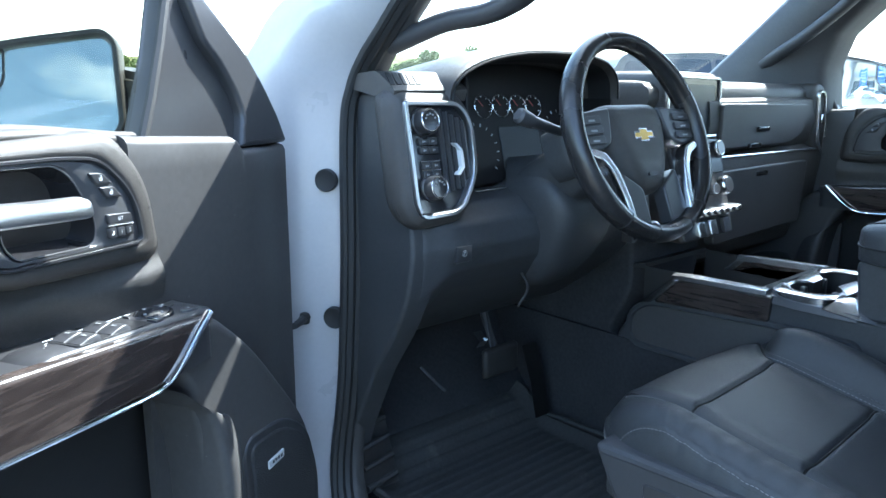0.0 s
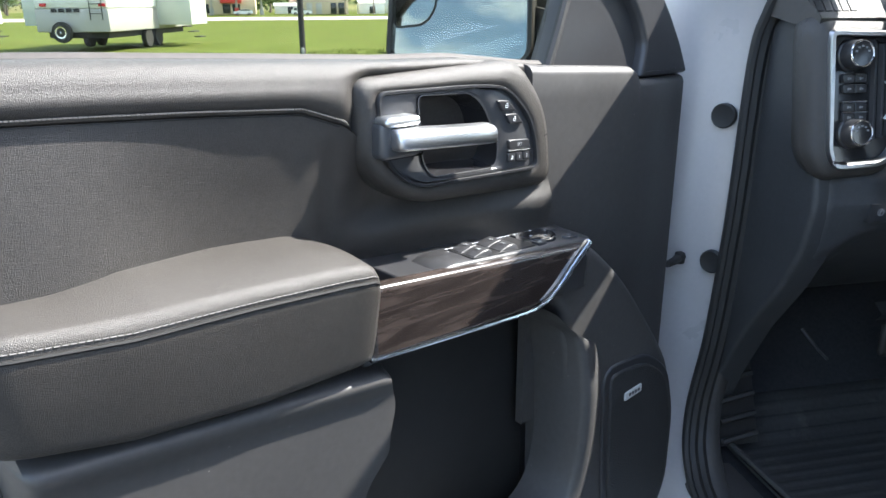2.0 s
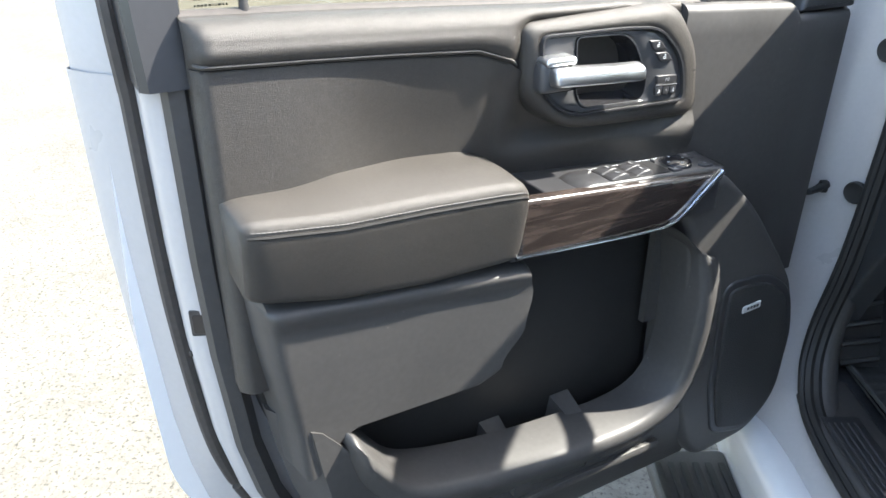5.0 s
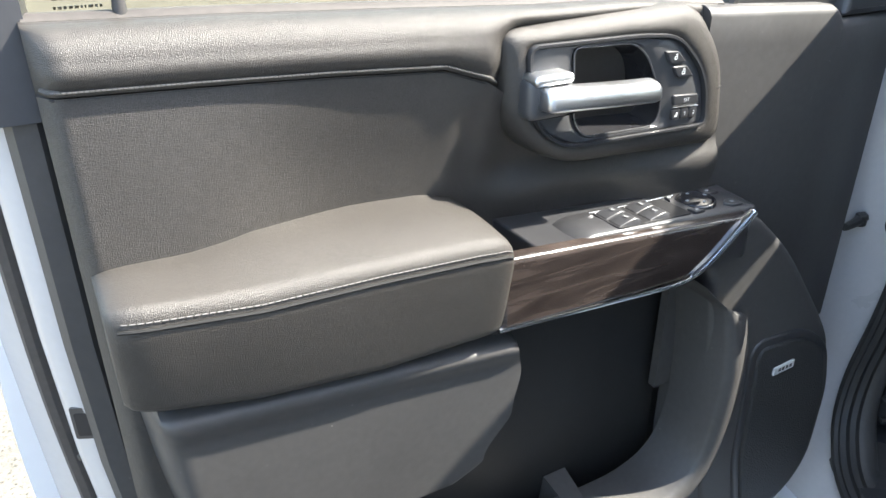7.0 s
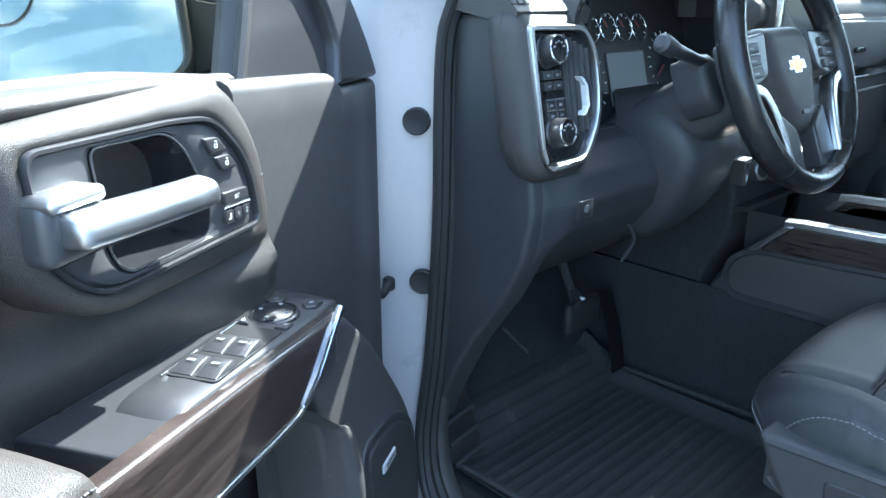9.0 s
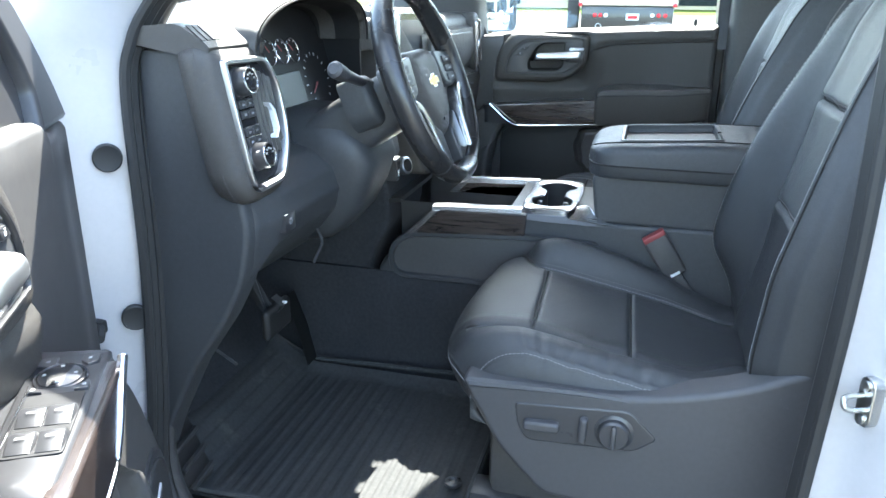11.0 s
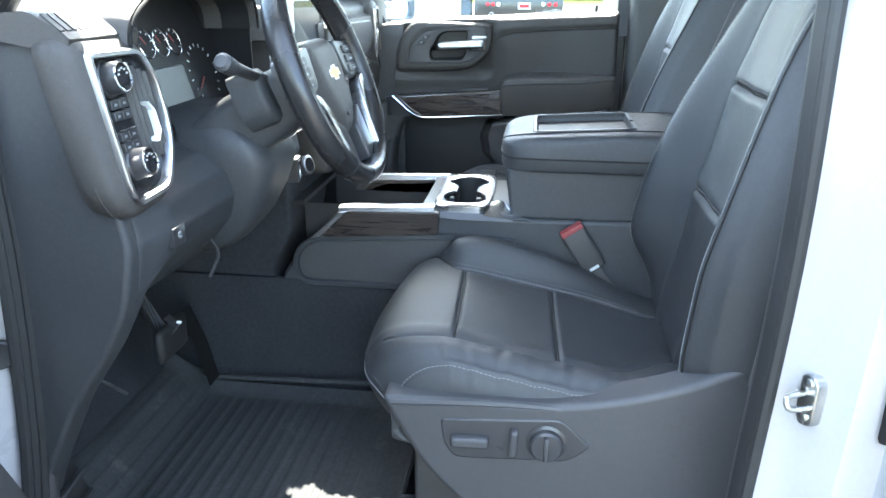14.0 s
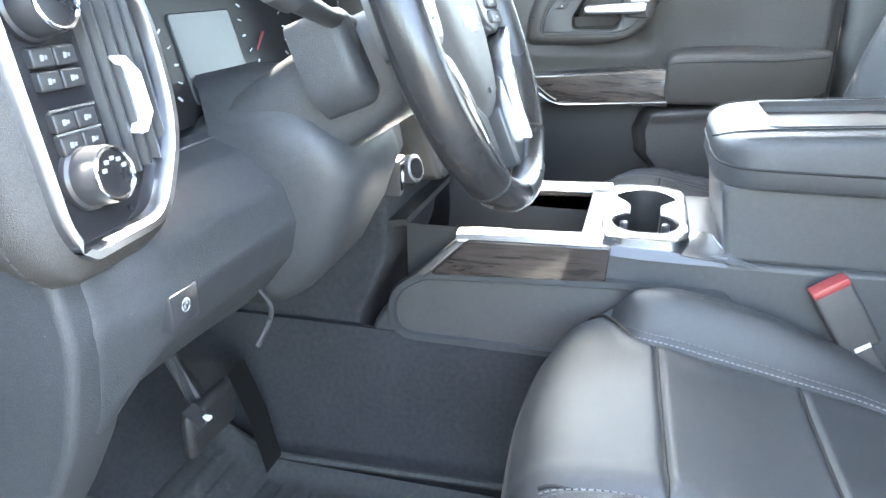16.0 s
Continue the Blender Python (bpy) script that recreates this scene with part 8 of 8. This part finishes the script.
# vehicles
def car(x, y, turn, paint, label, kind="suv", base=0.0):
    M = Matrix.Translation((x, y, base)) @ Matrix.Rotation(radians(turn), 4, "Z")
    c = thing("parked_car", label=label, category="car", group="parked cars", matrix=M)
    H = {"suv": 1.72, "tall": 1.92, "car": 1.5}[kind]
    L = 4.6
    bm = nb()
    prof = [(-2.28, 0.45), (-2.3, 0.75), (-2.2, 0.95), (-1.3, 1.02), (-0.95, 1.08), (-0.3, H - 0.06), (0.2, H), (1.6, H - 0.03), (2.1, 1.15), (2.28, 1.05), (2.3, 0.5), (1.9, 0.32), (-1.9, 0.32)]
    pr = rounded(prof, 0.12, 4)
    loops = []
    for w, k in ((-0.90, 0.0), (-0.92, 0.3), (-0.9, 0.6), (0.9, 0.6), (0.92, 0.3), (0.90, 0.0)):
        loops.append([Vector((a, (w * (1 - 0.22 * sstep(1.0, H, b))), b)) for a, b in pr])
    skin(bm, loops)
    part("body", bm, paint, c, sharp=45)
    for s in (-1, 1):
        for q in ([(-0.85, 1.10), (-0.33, H - 0.13), (0.18, H - 0.1), (0.18, 1.08)], [(0.25, 1.08), (0.25, H - 0.1), (1.0, H - 0.1), (1.0, 1.08)], [(1.07, 1.08), (1.07, H - 0.1), (1.55, H - 0.13), (1.85, 1.12)]):
            bm = nb()
            slab(bm, rounded(q, 0.04, 3), 0.0, 0.01, lambda a, b, w, s=s: Vector((a, s * (0.925 * (1 - 0.22 * sstep(1.0, H, b)) + w - 0.008), b)))
            part("side_window", bm, M_DARK, c)
        for wx in (-1.4, 1.38):
            bm = nb()
            lathe(bm, [(0.2, -0.12), (0.33, -0.11), (0.345, -0.05), (0.345, 0.05), (0.33, 0.11), (0.22, 0.12)], (wx, s * 0.83, 0.345), (0, s, 0), 20)
            wl = part("wheel", bm, M_TYRE, c)
            bm = nb()
            lathe(bm, [(0.215, 0.10), (0.21, 0.125), (0.07, 0.115), (0.05, 0.13), (0.001, 0.13)], (wx, s * 0.83, 0.345), (0, s, 0), 20)
            part("rim", bm, M_RVG, wl)
        bm = nb()
        box(bm, (-2.27, s * 0.72 - 0.16, 0.74), (-2.12, s * 0.72 + 0.13, 0.88), 0.03)
        part("headlight", bm, M_SCREEN, c)
        bm = nb()
        box(bm, (2.15, s * 0.74 - 0.12, 0.85), (2.32, s * 0.74 + 0.1, 1.08), 0.03)
        part("tail_light", bm, M_LENS, c)
    bm = nb()
    skin(bm, [[Vector((a, k * (0.86 * (1 - 0.22 * sstep(1.0, H, b))), b)) for k in (-0.86, 0.86)] for a, b in ((-0.93, 1.12), (-0.36, H - 0.1))], False)
    bmesh.ops.translate(bm, verts=bm.verts, vec=(-0.03, 0, 0.02))
    part("front_window", bm, M_DARK, c)
    bm = nb()
    box(bm, (-2.32, -0.5, 0.5), (-2.24, 0.5, 0.72), 0.03)
    part("grille", bm, M_POST, c)
    return c


car(-10.5, 196, 10, M_RVW, "white saloon parked under the fuel canopy", "car", -1.0)
car(3.2, 178, 180, M_RVW, "white pickup driving lane by the grass", "suv", -0.85)
car(-3.6, -20.5, 160, M_RVW, "white SUV parked behind the truck", "suv")
car(1.0, -21.0, 160, M_RVW, "white SUV parked in the second bay", "suv")
car(6.0, -21.8, 160, M_RVW, "white estate parked in a far bay", "car")
car(4.7, 23.4, 186, M_BLACKP, "tall dark SUV parked at the edge of the grass", "tall")
car(-9.2, 12.5, 200, M_RVW, "white car parked across the lot", "suv")
car(9.2, 5.2, 150, M_BLACKP, "dark SUV parked across the lot", "tall")

# dealership with a blue sign
dl = thing("dealership", (0, -45, 0), "tan dealership building with glass front", "building")
bm = nb()
box(bm, (-16, -57, 0), (19, -42, 9.2), 0.05)
part("wall", bm, M_BRICK, dl)
bm = nb()
box(bm, (-16, -41.9, 4.2), (19, -41.5, 5.6), 0.05)
part("fascia", bm, M_RVG, dl)
for k in range(8):
    bm = nb()
    box(bm, (-14 + k * 4, -42.05, 0.4), (-11 + k * 4, -41.93, 3.4), 0.02)
    part("shop_window", bm, M_DARK, dl)
sg_ = thing("pylon_sign", (2.5, -38, 0), "tall blue pylon sign", "sign")
bm = nb()
box(bm, (-2.6, -38.2, 0), (-0.9, -37.8, 5.8), 0.05)
part("sign_board", bm, M_BLUE, sg_)
bm = nb()
for k in range(4):
    box(bm, (-2.4, -37.79, 5.0 - k * 0.6), (-1.1 - 0.2 * (k % 2), -37.77, 5.2 - k * 0.6))
part("sign_bars", bm, M_WHITE, sg_)
tb = thing("tan_hall", (90, 0, 0), "large plain tan hall with a stepped parapet", "building")
bm = nb()
box(bm, (85, -45, 0), (130, 28, 14.0), 0.05)
part("wall", bm, M_BRICK, tb)
bm = nb()
box(bm, (84.5, 36.5, 0), (92, 41, 9.8), 0.05)
part("tower", bm, M_BRICK, tb)
for k in range(5):
    bm = nb()
    box(bm, (84.9, -30 + k * 11, 0.4), (85.05, -25 + k * 11, 4.2), 0.02)
    part("hall_window", bm, M_DARK, tb)

# flatbed truck seen through the far window
ft = thing("flatbed_truck", (19, 0, 0), "black flatbed truck bed with round red lamps", "truck")
bm = nb()
box(bm, (19.0, -1.18, 0.62), (21.6, 1.16, 1.22), 0.03)
part("bed_skirt", bm, M_BLACKP, ft)
bm = nb()
box(bm, (18.9, -1.25, 1.22), (21.8, 1.22, 1.34), 0.02)
part("bed_deck", bm, M_STEEL, ft)
for y, z, m_, r in ((0.80, 0.98, M_LENS, 0.055), (0.66, 0.98, M_LENS, 0.055), (0.52, 0.98, M_WHITE, 0.055), (-0.66, 0.99, M_WHITE, 0.055), (-0.82, 0.99, M_LENS, 0.055), (-0.98, 0.99, M_LENS, 0.055)):
    bm = nb()
    lathe(bm, [(r, 0), (r, 0.015), (r * 0.6, 0.03)], (19.0, y, z), (-1, 0, 0), 16)
    part("rear_lamp", bm, m_, ft)
bm = nb()
box(bm, (18.975, -0.33, 0.86), (19.0, 0.0, 1.03), 0.01)
npl = part("number_plate", bm, M_WHITE, ft)
bm = nb()
box(bm, (18.968, -0.29, 0.90), (18.976, -0.04, 0.98))
part("plate_bar", bm, M_LENS, npl)
for y in (1.18, -1.2):
    bm = nb()
    box(bm, (18.88, y - 0.05, 1.2), (18.93, y + 0.05, 1.3), 0.01)
    part("marker_lamp", bm, M_LENS, ft)
for y in (-0.85, 0.85):
    bm = nb()
    lathe(bm, [(0.25, -0.15), (0.42, -0.14), (0.44, 0), (0.42, 0.14), (0.25, 0.15)], (20.6, y, 0.44), (0, 1, 0), 20)
    part("wheel", bm, M_TYRE, ft)
    bm = nb()
    tube(bm, [Vector((18.985, y * 0.82 + 0.07 * math.cos(a), 0.70 + 0.07 * math.sin(a))) for a in np.linspace(0, 2 * math.pi, 17)[:-1]], 0.008, 5, closed=True)
    part("hook_ring", bm, M_WHITE, ft)
bm = nb()
box(bm, (22.0, -0.95, 0.75), (25.4, 0.95, 1.3), 0.1)
box(bm, (22.1, -0.9, 1.3), (23.8, 0.9, 1.95), 0.2)
part("truck_cab", bm, M_BLACKP, ft)
bm = nb()
box(bm, (19.2, 1.25, 0.35), (19.5, 1.55, 1.5), 0.05)
part("mud_flap", bm, M_TYRE, ft)
car(24.5, -4.4, 20, M_RVW, "white car parked beyond the flatbed", "suv")

# ---- caravan on the grass ----
def caravan(x, y, turn, label):
    M = Matrix.Translation((x, y, 0)) @ Matrix.Rotation(radians(turn), 4, "Z")
    c = thing("caravan", label=label, category="caravan", group="caravans", matrix=M)
    bm = nb()
    box(bm, (-1.22, -3.6, 1.35), (1.22, 3.6, 3.25), 0.08, 3)
    part("upper_body", bm, M_RVW, c)
    bm = nb()
    box(bm, (-1.23, -3.62, 0.62), (1.23, 3.62, 1.35), 0.05, 2)
    part("lower_body", bm, M_RVG, c, "ribbed lower panels")
    for k in range(8):
        bm = nb()
        box(bm, (-1.24, -3.635, 1.5 + k * 0.2), (1.24, -3.615, 1.512 + k * 0.2))
        part("panel_rib", bm, M_RVG, c)
    bm = nb()
    for s in (0.65, 1.05):
        tube(bm, [(s, -3.68, 1.0), (s, -3.68, 3.25), (s, -3.5, 3.36)], 0.015, 6)
    for k in range(7):
        tube(bm, [(0.65, -3.68, 1.2 + k * 0.3), (1.05, -3.68, 1.2 + k * 0.3)], 0.012, 6)
    part("roof_ladder", bm, M_POST, c)
    for y0 in (-2.5, -0.9):
        bm = nb()
        box(bm, (1.215, y0, 1.9), (1.245, y0 + 0.9, 2.7), 0.02)
        part("window", bm, M_DARK, c)
    bm = nb()
    box(bm, (1.21, 2.3, 0.9), (1.25, 3.0, 2.85), 0.02)
    part("entry_door", bm, M_RVW, c)
    bm = nb()
    box(bm, (1.2, 0.3, 0.75), (2.5, 2.0, 2.55), 0.03)
    part("slide_out", bm, M_RVS, c, "pale slide-out room")
    bm = nb()
    box(bm, (-2.2, -2.6, 0.8), (-1.2, -0.6, 2.5), 0.03)
    part("slide_out", bm, M_RVS, c, "pale slide-out room")
    bm = nb()
    slab(bm, rounded([(-1.0, 1.84), (-0.15, 1.84), (-0.15, 2.6), (-1.0, 2.6)], 0.06, 4), -3.59, -3.63, lambda a, b, w: Vector((a, w, b)), 0.006)
    part("rear_window", bm, M_DARK, c, "dark rear window")
    bm = nb()
    box(bm, (1.22, -3.3, 3.02), (1.40, 3.3, 3.16), 0.05)
    part("awning_roll", bm, M_POST, c)
    bm = nb()
    box(bm, (-1.0, -3.3, 0.42), (1.0, 3.3, 0.62))
    part("chassis", bm, M_POST, c)
    for y0 in (-0.5, 0.4):
        for s in (-1, 1):
            bm = nb()
            lathe(bm, [(0.18, -0.1), (0.32, -0.09), (0.33, 0.0), (0.32, 0.09), (0.2, 0.1)], (s * 1.08, y0, 0.33), (s, 0, 0), 18)
            part("wheel", bm, M_TYRE, c)
    bm = nb()
    lathe(bm, [(0.18, -0.02), (0.32, -0.02), (0.34, 0.06), (0.32, 0.14), (0.2, 0.16)], (-0.3, -3.72, 0.62), (0, -1, 0), 18)
    sw_ = part("spare_wheel", bm, M_TYRE, c)
    bm = nb()
    lathe(bm, [(0.2, 0.13), (0.19, 0.165), (0.06, 0.15), (0.001, 0.17)], (-0.3, -3.72, 0.62), (0, -1, 0), 18)
    part("spare_rim", bm, M_SILVER, sw_)
    for s in (-1.0, 0.95):
        bm = nb()
        box(bm, (s, -3.66, 1.42), (s + 0.22, -3.63, 1.52), 0.01)
        part("tail_lamp", bm, M_LENS, c)
    for k in range(4):
        bm = nb()
        box(bm, (-0.65 + k * 0.25, -3.645, 1.24), (-0.47 + k * 0.25, -3.62, 1.36))
        part("lettering_bar", bm, M_POST, c)
    bm = nb()
    for k in range(3):
        box(bm, (1.3 + 0.25 * k, 2.35, 0.62 - 0.2 * k), (1.55 + 0.25 * k, 2.95, 0.66 - 0.2 * k))
    part("entry_step", bm, M_POST, c)
    return c


caravan(-7.3, 29.5, -14, "white and grey caravan with spare wheel on the grass")
caravan(-15.5, 32.0, -14, "white caravan with a roof ladder")
